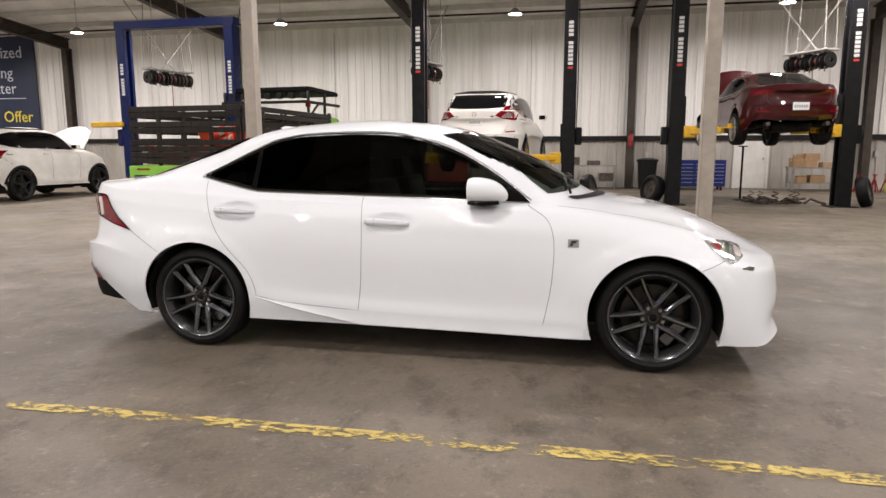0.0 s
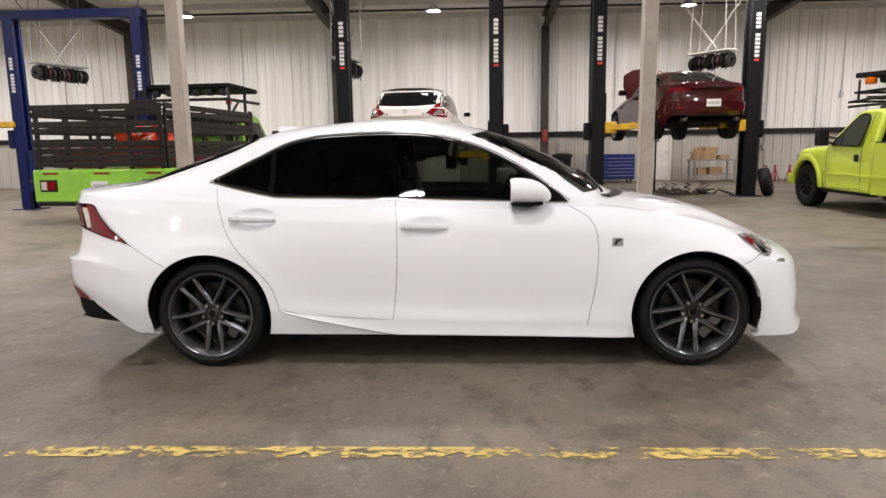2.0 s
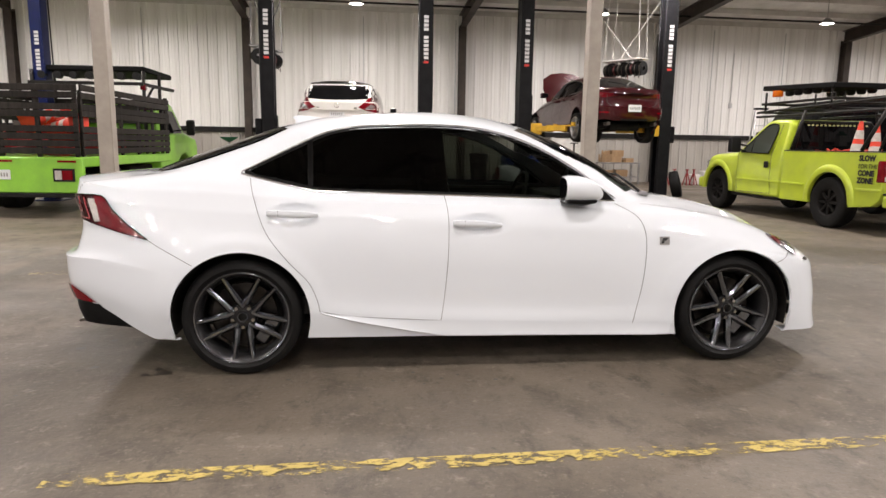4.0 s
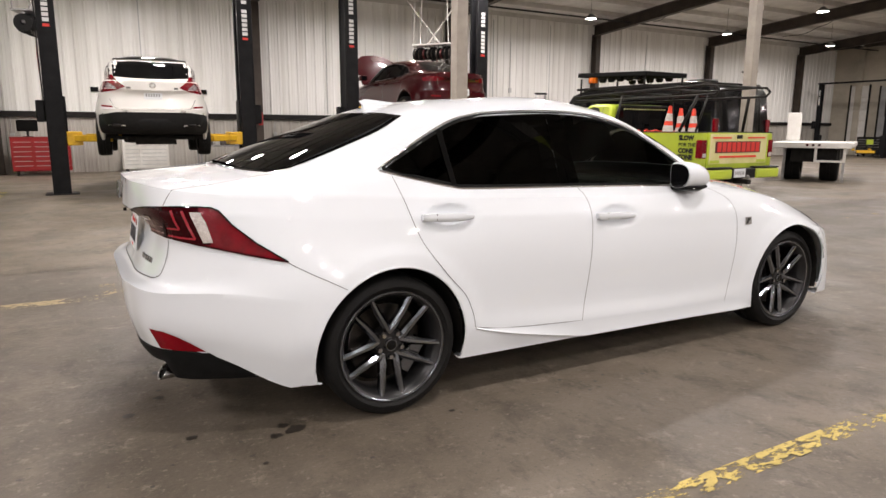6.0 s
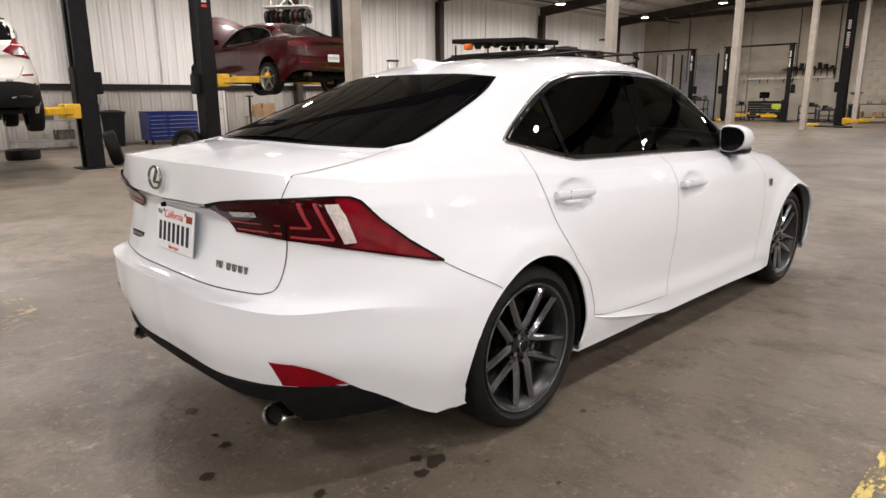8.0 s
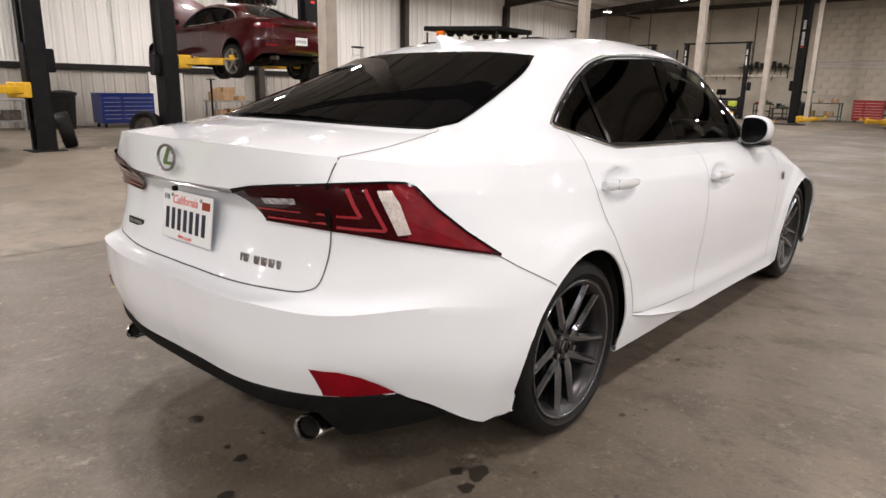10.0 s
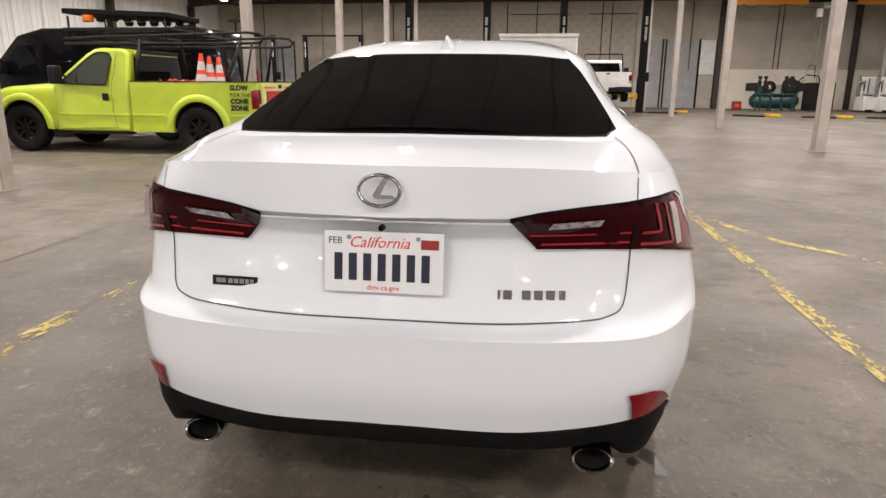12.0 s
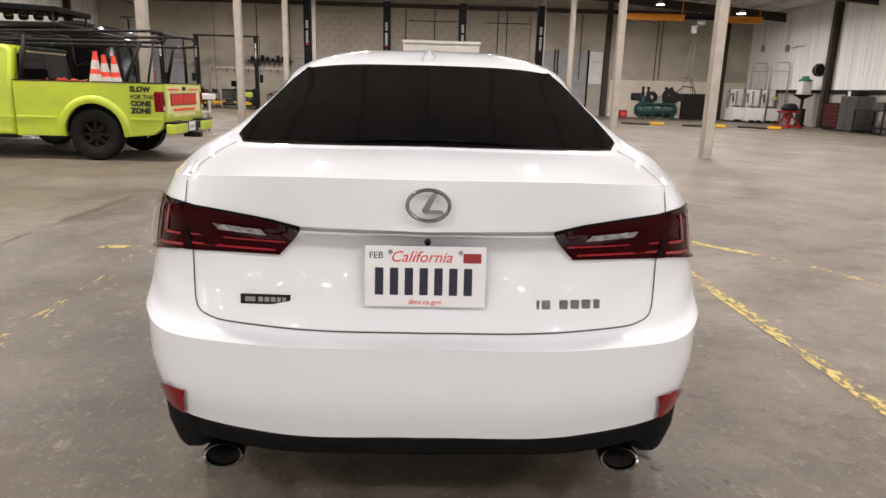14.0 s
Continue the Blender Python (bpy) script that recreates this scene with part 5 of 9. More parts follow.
# aerial fin
bm = bm_new()
rows_ = []
for k, (x, z) in enumerate([(-1.185, 0.050), (-1.15, 0.052), (-1.10, 0.036), (-1.04, 0.018), (-0.985, 0.004)]):
    zb = SK.drop(x, 0, "t", 0.0).z - 0.004
    wv = (0.022, 0.028, 0.03, 0.027, 0.012)[k]
    rows_.append([bm.verts.new((x, -wv, zb)), bm.verts.new((x, -wv * 0.45, zb + z * 0.6)), bm.verts.new((x - 0.02, 0, zb + z)), bm.verts.new((x, wv * 0.45, zb + z * 0.6)), bm.verts.new((x, wv, zb))])
for a, b in zip(rows_, rows_[1:]):
    for j in range(4):
        bm.faces.new((a[j], a[j + 1], b[j + 1], b[j]))
bm.faces.new(rows_[0])
bmesh.ops.recalc_face_normals(bm, faces=bm.faces)
part("aerial_fin", bm, M_PAINT, sedan, "white shark-fin aerial", auto=60)

# wheels, arches, floor pan
for x in HUBS:
    for s in (-1, 1):
        wheel(sedan, pose(x, s * 0.745, HUB_Z, 0, 20 if x > 0 else 14, 0), 0.316, 0.235, 0.246, "split", M_RIM, s)
        bm = bm_new()
        lathe(bm, [(ARCH - 0.004, 0.0), (ARCH - 0.004, 0.32), (0.0, 0.32)], 48)
        for v in bm.verts:
            v.co = Vector((x + v.co.x, s * ((0.860 if x > 0 else 0.848) - v.co.y), HUB_Z + v.co.z))
        bmesh.ops.delete(bm, geom=[v for v in bm.verts if v.co.z < 0.22], context="VERTS")
        bmesh.ops.recalc_face_normals(bm, faces=bm.faces)
        part("wheel_liner", bm, M_UNDER, sedan)
        bm = bm_new()
        lip = [SK.drop(x + (ARCH + 0.002) * math.cos(math.radians(a)), HUB_Z + (ARCH + 0.002) * math.sin(math.radians(a)), "r" if s < 0 else "l", -0.004) for a in range(-16, 197, 4)]
        pipe(bm, lip, 0.006, 6)
        part("arch_lip", bm, M_PAINT, sedan)
bm = bm_new()
box(bm, (-1.03, -0.8, 0.19), (1.0, 0.8, 0.24))
box(bm, (-1.80, -0.56, 0.205), (-1.03, 0.56, 0.245))
box(bm, (1.0, -0.56, 0.205), (2.02, 0.56, 0.245))
box(bm, (-2.1, -0.5, 0.26), (-1.78, 0.5, 0.30))
box(bm, (1.78, -0.55, 0.2), (2.0, 0.55, 0.24))
box(bm, (-1.8, -0.42, 0.26), (1.8, 0.42, 0.30))
part("underbody", bm, M_UNDER, sedan)
# cabin
for y in (-0.37, 0.37):
    for x, hgt in ((-0.22, 1.16), (-1.05, 1.1)):
        st = new("seat")
        st.parent = sedan
        part("cushion", one_box((x, y - 0.25, 0.42), (x + 0.5, y + 0.25, 0.58), 0.04, seg=2), M_INTERIOR, st)
        part("backrest", one_box((-0.06, -0.24, 0), (0.07, 0.24, 0.56), 0.04, pose(x, y, 0.5, 0, -14, 0), 2), M_INTERIOR, st)
        part("headrest", one_box((-0.05, -0.13, 0.60), (0.04, 0.13, 0.75), 0.035, pose(x, y, 0.46, 0, -14, 0), 2), M_INTERIOR, st)
part("dashboard", one_box((0.5, -0.66, 0.62), (0.86, 0.66, 0.93), 0.05, seg=2), M_INTERIOR, sedan)
bm = bm_new()
pipe(bm, [(0.36 + 0.06 * math.sin(a * math.tau / 24), 0.37 + 0.18 * math.cos(a * math.tau / 24), 0.88 + 0.17 * math.sin(a * math.tau / 24)) for a in range(24)], 0.015, 8, True)
part("steering_wheel", bm, M_INTERIOR, sedan)
part("parcel_shelf", one_box((-1.85, -0.6, 0.96), (-1.15, 0.6, 0.99)), M_INTERIOR, sedan)
part("cabin_floor", one_box((-1.15, -0.72, 0.3), (0.8, 0.72, 0.40)), M_INTERIOR, sedan)
for s in (-1, 1):
    part("door_card", one_box((-1.0, min(s * 0.70, s * 0.76), 0.4), (0.75, max(s * 0.70, s * 0.76), 0.93), 0.02), M_INTERIOR, sedan)
part("headliner", one_box((-0.85, -0.34, 1.325), (-0.1, 0.34, 1.35), 0.01), M_INTERIOR, sedan)

# ---- other cars on the same kind of cage ----


def plain_plate(parent, m, w=0.30, h=0.15):
    p = new("number_plate")
    p.parent, p.matrix_basis = parent, m
    part("plate_sheet", one_box((-w / 2, -h / 2, -0.002), (w / 2, h / 2, 0.003)), M_PLATE, p, "white licence plate")
    for k in range(6):
        part("number_bar", one_box((-w * 0.40 + w * 0.14 * k, -h * 0.2, 0.003), (-w * 0.40 + w * (0.14 * k + 0.075), h * 0.18, 0.0045)), M_STEEL, p)


def small_car(name, m, label, paint, warp, dlo, pillars, hubs, hub_z, r_tyre, rear, category="car", wheel_mat=None, cladding=False, style="five", droop=0.0):
    """A whole car from the cage, bent by warp. rear: callables that add the back's own parts."""
    car = thing(name, m, label, category)
    bm = shell(CAGE, 4, 6, CREASED, warp)
    sk = Skin(bm)
    hw = max(v.co.y for v in bm.verts)
    arch = r_tyre + 0.045
    for hx in hubs:
        cut_sides(bm, disc_poly(hx, hub_z, arch, 40), 0.55)
    part("body", bm, paint, car, auto=35)
    for way in ("r", "l"):
        part("side_window", sk.patch(dlo, way, 0.004, 0.08), M_GLASS, car, "dark side glass")
        for a, b in pillars:
            part("window_pillar", sk.ribbon([a, b], 0.05, way, 0.007), paint, car)
        part("window_trim", sk.ribbon(dlo + [dlo[0]], 0.018, way, 0.006), M_CHROME, car)
        xs = [p[0] for p in dlo]
        zb = min(p[1] for p in dlo)
        mid = pillars[0][0][0]
        for path in ([(mid, zb - 0.02), (mid + 0.01, zb - 0.3), (mid, 0.42)], [(max(xs) + 0.02, zb - 0.03), (max(xs) + 0.08, zb - 0.25), (max(xs) + 0.02, 0.40)], [(min(xs) + 0.12, zb), (min(xs) + 0.2, zb - 0.25), (hubs[0] + arch + 0.02, 0.48), (hubs[0] + arch + 0.02, 0.40)]):
            part("door_gap", sk.ribbon(curve_pts(path, 5), 0.007, way, 0.002), M_SEAM, car)
        for hx in (mid - 0.16, min(xs) + 0.34):
            part("door_handle", sk.bead([(hx - 0.09, zb - 0.11), (hx - 0.04, zb - 0.108), (hx + 0.04, zb - 0.108), (hx + 0.09, zb - 0.11)], 0.014, way, 0.014), paint, car)
        if cladding:
            s = -1 if way == "r" else 1
            part("sill_cladding", sk.ribbon([(hubs[0] + arch, 0.34), (0.0, 0.33), (hubs[1] - arch, 0.33)], 0.16, way, 0.008), M_PLASTIC, car)
            for hx in hubs:
                path = [(hx + (arch + 0.03) * math.cos(math.radians(a)), hub_z + (arch + 0.03) * math.sin(math.radians(a))) for a in range(-10, 191, 8)]
                part("arch_cladding", sk.ribbon(path, 0.065, way, 0.008), M_PLASTIC, car)
    for s in (-1, 1):
        mir = new("door_mirror")
        mir.parent = car
        x0 = max(p[0] for p in dlo) - 0.22
        z0 = min(p[1] for p in dlo) + 0.08
        part("mirror_shell", one_box((x0 - 0.06, min(s * (hw - 0.02), s * (hw + 0.17)), z0 - 0.065), (x0 + 0.09, max(s * (hw - 0.02), s * (hw + 0.17)), z0 + 0.065), 0.035, seg=3), paint, mir)
        part("mirror_glass", one_box((x0 - 0.065, min(s * (hw + 0.0), s * (hw + 0.15)), z0 - 0.048), (x0 - 0.059, max(s * (hw + 0.0), s * (hw + 0.15)), z0 + 0.048)), M_GLASS, mir)
        for hx in hubs:
            wheel(car, pose(hx, s * (hw - 0.12), hub_z - droop), r_tyre, 0.225, r_tyre - 0.09, style, wheel_mat or M_ALLOY, s)
            bm = bm_new()
            lathe(bm, [(arch - 0.006, 0.0), (arch - 0.006, 0.32), (0.0, 0.32)], 28)
            for v in bm.verts:
                v.co = Vector((hx + v.co.x, s * (hw - 0.05 - v.co.y), hub_z + v.co.z))
            bmesh.ops.delete(bm, geom=[v for v in bm.verts if v.co.z < 0.2], context="VERTS")
            part("wheel_liner", bm, M_UNDER, car)
    bm = bm_new()
    box(bm, (hubs[0] - 0.6, -0.68, 0.25), (hubs[1] + 0.5, 0.68, 0.31))
    box(bm, (hubs[0] - 0.2, -0.1, 0.18), (hubs[1], 0.1, 0.27), 0.03)
    box(bm, (hubs[0] - 0.08, -0.7, 0.26), (hubs[0] + 0.08, 0.7, 0.38), 0.03)
    box(bm, (hubs[1] - 0.1, -0.7, 0.22), (hubs[1] + 0.1, 0.7, 0.34), 0.03)
    rod(bm, (hubs[0] - 0.55, 0.35, 0.26), (hubs[0] - 0.55, -0.35, 0.26), 0.10, 14)
    pipe(bm, [(hubs[0] - 0.7, 0.5, 0.24), (hubs[0] - 0.3, 0.42, 0.22), (0, 0.15, 0.2), (hubs[1], 0.1, 0.22)], 0.035, 8)
    part("underbody", bm, M_UNDER, car)
    rear(car, sk)
    return car


def step(a, b, v):
    t = max(0.0, min(1.0, (v - a) / (b - a)))
    return t * t * (3 - 2 * t)


SUV_BACK = {9: 0.20, 10: 0.31, 11: 0.58, 12: 0.82, 13: 0.78, 14: 0.66}


def suv_warp(x, y, z, i):
    back = SUV_BACK.get(i, 0.0) * step(0.25, 1.05, -x)
    up = 0.03 * step(0.4, -0.6, x) if i >= 12 else 0.0
    return (x * 1.02 - back, y * 1.075 + (0.09 * step(0.1, 0.4, y) if i >= 11 else 0), z * 1.16 + 0.06 + up)


SUV_DLO = [(-1.95, 1.42), (-1.72, 1.53), (-1.2, 1.615), (-0.5, 1.635), (-0.05, 1.60), (0.25, 1.50), (0.64, 1.17), (0.2, 1.18), (-0.6, 1.21), (-1.35, 1.27)]


def suv_back(car, sk):
    glass = [(0.0, 1.715), (0.50, 1.712), (0.66, 1.69), (0.735, 1.55), (0.775, 1.415), (0.71, 1.36), (0.3, 1.325), (0.0, 1.32)]
    glass += [(-a, b) for a, b in glass[::-1]][1:-1]
    part("rear_screen", sk.patch(glass, "b", 0.004, 0.08), M_GLASS, car, "dark rear window")
    part("spoiler", sk.patch([(-0.58, 1.752), (0.58, 1.752), (0.67, 1.70), (0.60, 1.668), (-0.60, 1.668), (-0.67, 1.70)], "b", 0.02, 0.08, thick=0.012), M_BLACKGLOSS, car, "dark roof spoiler")
    for s in (-1, 1):
        lamp = [(s * a, b) for a, b in ((0.44, 1.17), (0.56, 1.27), (0.64, 1.385), (0.77, 1.41), (0.88, 1.30), (0.94, 1.13), (0.80, 1.075), (0.60, 1.11))]
        part("tail_lamp", sk.patch(lamp, "b", 0.006, 0.05), M_RED_LENS, car, "red swept tail lamp")
        part("tail_lamp_core", sk.patch([(s * a, b) for a, b in ((0.58, 1.15), (0.70, 1.25), (0.78, 1.20), (0.72, 1.13))], "b", 0.010, 0.05), M_REVERSE, car)
        part("rear_reflector", sk.patch([(s * a, b) for a, b in ((0.66, 0.84), (0.84, 0.86), (0.84, 0.83), (0.66, 0.81))], "b", 0.006, 0.05), M_REFLECTOR, car)
        bm = bm_new()
        box(bm, (-2.462, s * 0.62 - 0.075, 0.475), (-2.30, s * 0.62 + 0.075, 0.535), 0.02)
        part("exhaust_tip", bm, M_RAIL, car)
    low = [(-0.90, 0.69), (-0.60, 0.735), (0.60, 0.735), (0.90, 0.69), (0.89, 0.55), (0.84, 0.46), (-0.84, 0.46), (-0.89, 0.55)]
    part("bumper_cladding", sk.patch(low, "b", 0.012, 0.06), M_PLASTIC, car, "black lower bumper")
    # the black bumper wraps round the corners and rolls under
    b = bm_new()
    rings = []
    for k in range(25):
        a = -1.0 + 2.0 * k / 24
        y = 0.915 * a
        x = -2.475 + 0.34 * abs(a) ** 3.2
        rings.append([b.verts.new((x + dx, y * sy, z)) for dx, sy, z in ((0.10, 0.975, 0.70), (0.014, 0.985, 0.685), (-0.006, 0.99, 0.62), (0.0, 1.0, 0.54), (0.035, 0.985, 0.44), (0.10, 0.96, 0.375), (0.24, 0.92, 0.345), (0.55, 0.85, 0.345))])
    for p, q in zip(rings, rings[1:]):
        for j in range(7):
            b.faces.new((p[j], q[j], q[j + 1], p[j + 1]))
    bmesh.ops.recalc_face_normals(b, faces=b.faces)
    part("rear_valance", b, M_PLASTIC, car, "black rounded lower bumper", auto=50)
    part("bumper_trim", sk.ribbon([(-0.84, 0.712), (-0.5, 0.752), (0.5, 0.752), (0.84, 0.712)], 0.02, "b", 0.012), M_CHROME, car)
    part("tailgate_gap", sk.ribbon([(-0.74, 1.2), (-0.70, 0.95), (-0.62, 0.80), (0.0, 0.785), (0.62, 0.80), (0.70, 0.95), (0.74, 1.2)], 0.008, "b", 0.002), M_SEAM, car)
    part("tailgate_bar", sk.ribbon([(-0.42, 1.155), (0.42, 1.155)], 0.03, "b", 0.012), M_CHROME, car, "bright strip over the plate")
    p = sk.drop(0, 1.04, "b", 0.012)
    plain_plate(car, pose(p.x, p.y, p.z, 90, 0, -90))
    bm = bm_new()
    lathe(bm, [(0.035, 0), (0.05, 0.004), (0.05, 0.01)], 20, "x")
    bmesh.ops.translate(bm, verts=bm.verts, vec=sk.drop(0, 1.20, "b", 0.01))
    part("round_emblem", bm, M_CHROME, car)


suv = small_car("white_crossover", pose(-1.02, 11.95, 0.79, 0, 0, 85), "ivory-white crossover raised on a two-post lift", M_PAINT2, suv_warp, SUV_DLO, [((-0.36, 1.2), (-0.36, 1.63)), ((-1.25, 1.26), (-1.2, 1.61))], (-1.42, 1.41), 0.355, 0.36, suv_back, cladding=True, droop=0.05)


def sedan2_warp(x, y, z, i):
    return (x * 1.04, y * 1.02, z * 1.03)


SEDAN2_DLO = [(-1.42, 1.10), (-1.2, 1.24), (-0.95, 1.32), (-0.5, 1.375), (-0.1, 1.36), (0.2, 1.27), (0.66, 1.0), (0.2, 1.0), (-0.5, 1.02), (-1.0, 1.045)]


def sedan2_back(car, sk):
    glass = [(0.0, 1.39), (0.3, 1.382), (0.43, 1.36), (0.60, 1.17), (0.58, 1.12), (0.3, 1.125), (0.0, 1.13)]
    glass += [(-a, b) for a, b in glass[::-1]][1:-1]
    part("rear_screen", sk.patch(glass, "b", 0.004, 0.08), M_GLASS, car, "dark rear window")
    for s in (-1, 1):
        lamp = [(s * a, b) for a, b in ((0.36, 0.94), (0.74, 0.975), (0.80, 0.945), (0.80, 0.875), (0.62, 0.87), (0.46, 0.895))]
        part("tail_lamp", sk.patch(lamp, "b", 0.006, 0.05), M_RED_LENS, car, "red tail lamp")
        part("rear_reflector", sk.patch([(s * a, b) for a, b in ((0.56, 0.56), (0.74, 0.57), (0.74, 0.535), (0.56, 0.525))], "b", 0.006, 0.05), M_REFLECTOR, car)
        bm = bm_new()
        rod(bm, (-2.45, s * 0.55, 0.31), (-2.25, s * 0.55, 0.31), 0.04, 14)
        part("exhaust_tip", bm, M_GREASE, car)
    part("boot_bar", sk.ribbon([(-0.46, 0.945), (0, 0.955), (0.46, 0.945)], 0.025, "b", 0.012), M_BLACKGLOSS, car, "dark strip across the boot")
    part("boot_gap", sk.ribbon([(-0.60, 0.98), (-0.58, 0.75), (-0.5, 0.69), (0, 0.675), (0.5, 0.69), (0.58, 0.75), (0.60, 0.98)], 0.007, "b", 0.002), M_SEAM, car)
    part("lower_valance", sk.patch([(-0.6, 0.42), (0.6, 0.42), (0.55, 0.375), (-0.55, 0.375)], "b", 0.008, 0.08), M_PLASTIC, car)
    p = sk.drop(0, 0.64, "b", 0.012)
    plain_plate(car, pose(p.x, p.y, p.z, 90, 0, -90))
    # raised bonnet, hinged at the cowl
    bonnet = [(1.02, -0.72), (1.5, -0.72), (1.90, -0.62), (2.12, -0.34), (2.17, 0), (2.12, 0.34), (1.90, 0.62), (1.5, 0.72), (1.02, 0.72)]
    bm = sk.patch(bonnet, "t", 0.004, 0.10, thick=0.025)
    h = Vector((1.05, 0, 1.02))
    bmesh.ops.transform(bm, matrix=Matrix.Translation(h) @ Matrix.Rotation(radians(-60), 4, "Y") @ Matrix.Translation(-h), verts=bm.verts)
    part("bonnet", bm, M_MAROON, car, "raised maroon bonnet")
    part("engine_bay", sk.patch([(a * 0.98 + 0.02, b * 0.97) for a, b in bonnet], "t", 0.006, 0.2), M_UNDER, car)


maroon = small_car("maroon_sedan", pose(5.02, 12.0, 1.43, 0, 0, 93.5), "dark maroon sedan on a lift with bonnet raised", M_MAROON, sedan2_warp, SEDAN2_DLO, [((-0.36, 1.0), (-0.38, 1.375))], (-1.45, 1.45), 0.325, 0.335, sedan2_back, droop=0.09, wheel_mat=M_STEEL)


def suv2_back(car, sk):
    for s in (-1, 1):
        part("tail_lamp", sk.patch([(s * a, b) for a, b in ((0.60, 1.25), (0.86, 1.25), (0.88, 1.05), (0.62, 1.10))], "b", 0.006, 0.05), M_RED_LENS, car)
        part("roof_rail", one_box((-1.6, s * 0.60 - 0.02, 1.78), (-0.2, s * 0.60 + 0.02, 1.81), 0.01), M_PLASTIC, car)
        part("headlamp", sk.patch([(1.72, 0.86), (2.02, 0.80), (2.05, 0.74), (1.8, 0.78)], "r" if s < 0 else "l", 0.006, 0.05), M_HEAD, car)
    bonnet = [(1.15, -0.68), (1.5, -0.66), (1.85, -0.54), (2.05, -0.28), (2.1, 0), (2.05, 0.28), (1.85, 0.54), (1.5, 0.66), (1.15, 0.68)]
    bm = sk.patch(bonnet, "t", 0.004, 0.10, thick=0.03)
    h = Vector((1.15, 0, 1.3))
    bmesh.ops.transform(bm, matrix=Matrix.Translation(h) @ Matrix.Rotation(radians(-58), 4, "Y") @ Matrix.Translation(-h), verts=bm.verts)
    part("bonnet", bm, M_WHITE, car, "raised white bonnet")
    part("engine_bay", sk.patch([(a * 0.98 + 0.02, b * 0.97) for a, b in bonnet], "t", 0.006, 0.2), M_UNDER, car)


def boxy_warp(x, y, z, i):
    back = {9: 0.34, 10: 0.46, 11: 0.78, 12: 1.02, 13: 0.98, 14: 0.86}.get(i, 0.0) * step(0.25, 1.05, -x)
    fore = 0.10 * step(0.6, 1.6, x) if i >= 7 else 0.0
    return (x * 1.0 - back, y * 1.06 + (0.05 * step(0.1, 0.4, y) if i >= 11 else 0), z * 1.2 + 0.12 + fore)


BOXY_DLO = [(-2.02, 1.42), (-1.92, 1.62), (-1.3, 1.70), (-0.5, 1.72), (-0.05, 1.68), (0.25, 1.57), (0.60, 1.27), (0.2, 1.275), (-0.6, 1.30), (-1.5, 1.33)]
small_car("white_suv", pose(-13.55, 10.75, 0, 0, 0, 92), "white sport utility vehicle with bonnet raised, parked on the floor", M_WHITE, boxy_warp, BOXY_DLO, [((-0.36, 1.29), (-0.36, 1.71)), ((-1.25, 1.33), (-1.22, 1.69))], (-1.42, 1.41), 0.39, 0.39, suv2_back, cladding=True, wheel_mat=M_RIM_BARREL)

# ---- slab-sided vehicles ----


def arc(cx, cz, r, a0, a1, n=14):
    return [(cx + r * math.cos(radians(a0 + (a1 - a0) * k / n)), cz + r * math.sin(radians(a0 + (a1 - a0) * k / n))) for k in range(n + 1)]


def taper(bm, z0, z1, inset, verts=None):
    for v in verts or bm.verts:
        if v.co.z > z0:
            v.co.y -= math.copysign(inset * (v.co.z - z0) / (z1 - z0), v.co.y) if abs(v.co.y) > 0.05 else 0


def front_clip(hub_z, FA, AR):
    """Bonnet and wings of a pickup as one rounded shell, wheel arches opened."""
    bm = bm_new()
    rows = []
    n = 34
    for i in range(36):
        x = 0.84 + 1.40 * i / 35
        f = max(0.0, (x - 1.5) / 0.74)
        w = 0.955 - 0.20 * f ** 3
        top = 1.185 - 0.055 * (x - 0.84) - 0.13 * f ** 4
        prof = [(0.0, top + 0.025), (0.30, top + 0.024), (0.48, top + 0.004), (w - 0.17, top - 0.004), (w - 0.07, top - 0.03), (w - 0.02, top - 0.09), (w, top - 0.19), (w + 0.004, 0.76), (w + 0.002, 0.68), (w - 0.014, 0.64), (w - 0.016, 0.5), (w - 0.05, 0.40)]
        at = [0.0]
        for p, q in zip(prof, prof[1:]):
            at.append(at[-1] + math.dist(p, q))
        pts = []
        for k in range(n + 1):
            u = at[-1] * k / n
            j = max(j for j in range(len(prof) - 1) if at[j] <= u + 1e-9)
            t = (u - at[j]) / (at[j + 1] - at[j])
            pts.append((prof[j][0] + (prof[j + 1][0] - prof[j][0]) * t, prof[j][1] + (prof[j + 1][1] - prof[j][1]) * t))
        rows.append((x, pts))
    for s in (-1, 1):
        grid = [[bm.verts.new((x, s * y, z)) for y, z in pts] for x, pts in rows]
        for g, h in zip(grid, grid[1:]):
            for k in range(n):
                q = (g[k], h[k], h[k + 1], g[k + 1])
                bm.faces.new(q if s < 0 else q[::-1])
        bm.faces.new(grid[-1] + [bm.verts.new((rows[-1][0], 0, 0.40))])
    bmesh.ops.remove_doubles(bm, verts=bm.verts, dist=1e-4)
    bmesh.ops.recalc_face_normals(bm, faces=bm.faces)
    cut_sides(bm, disc_poly(FA, hub_z + 0.03, AR), 0.6)
    return bm


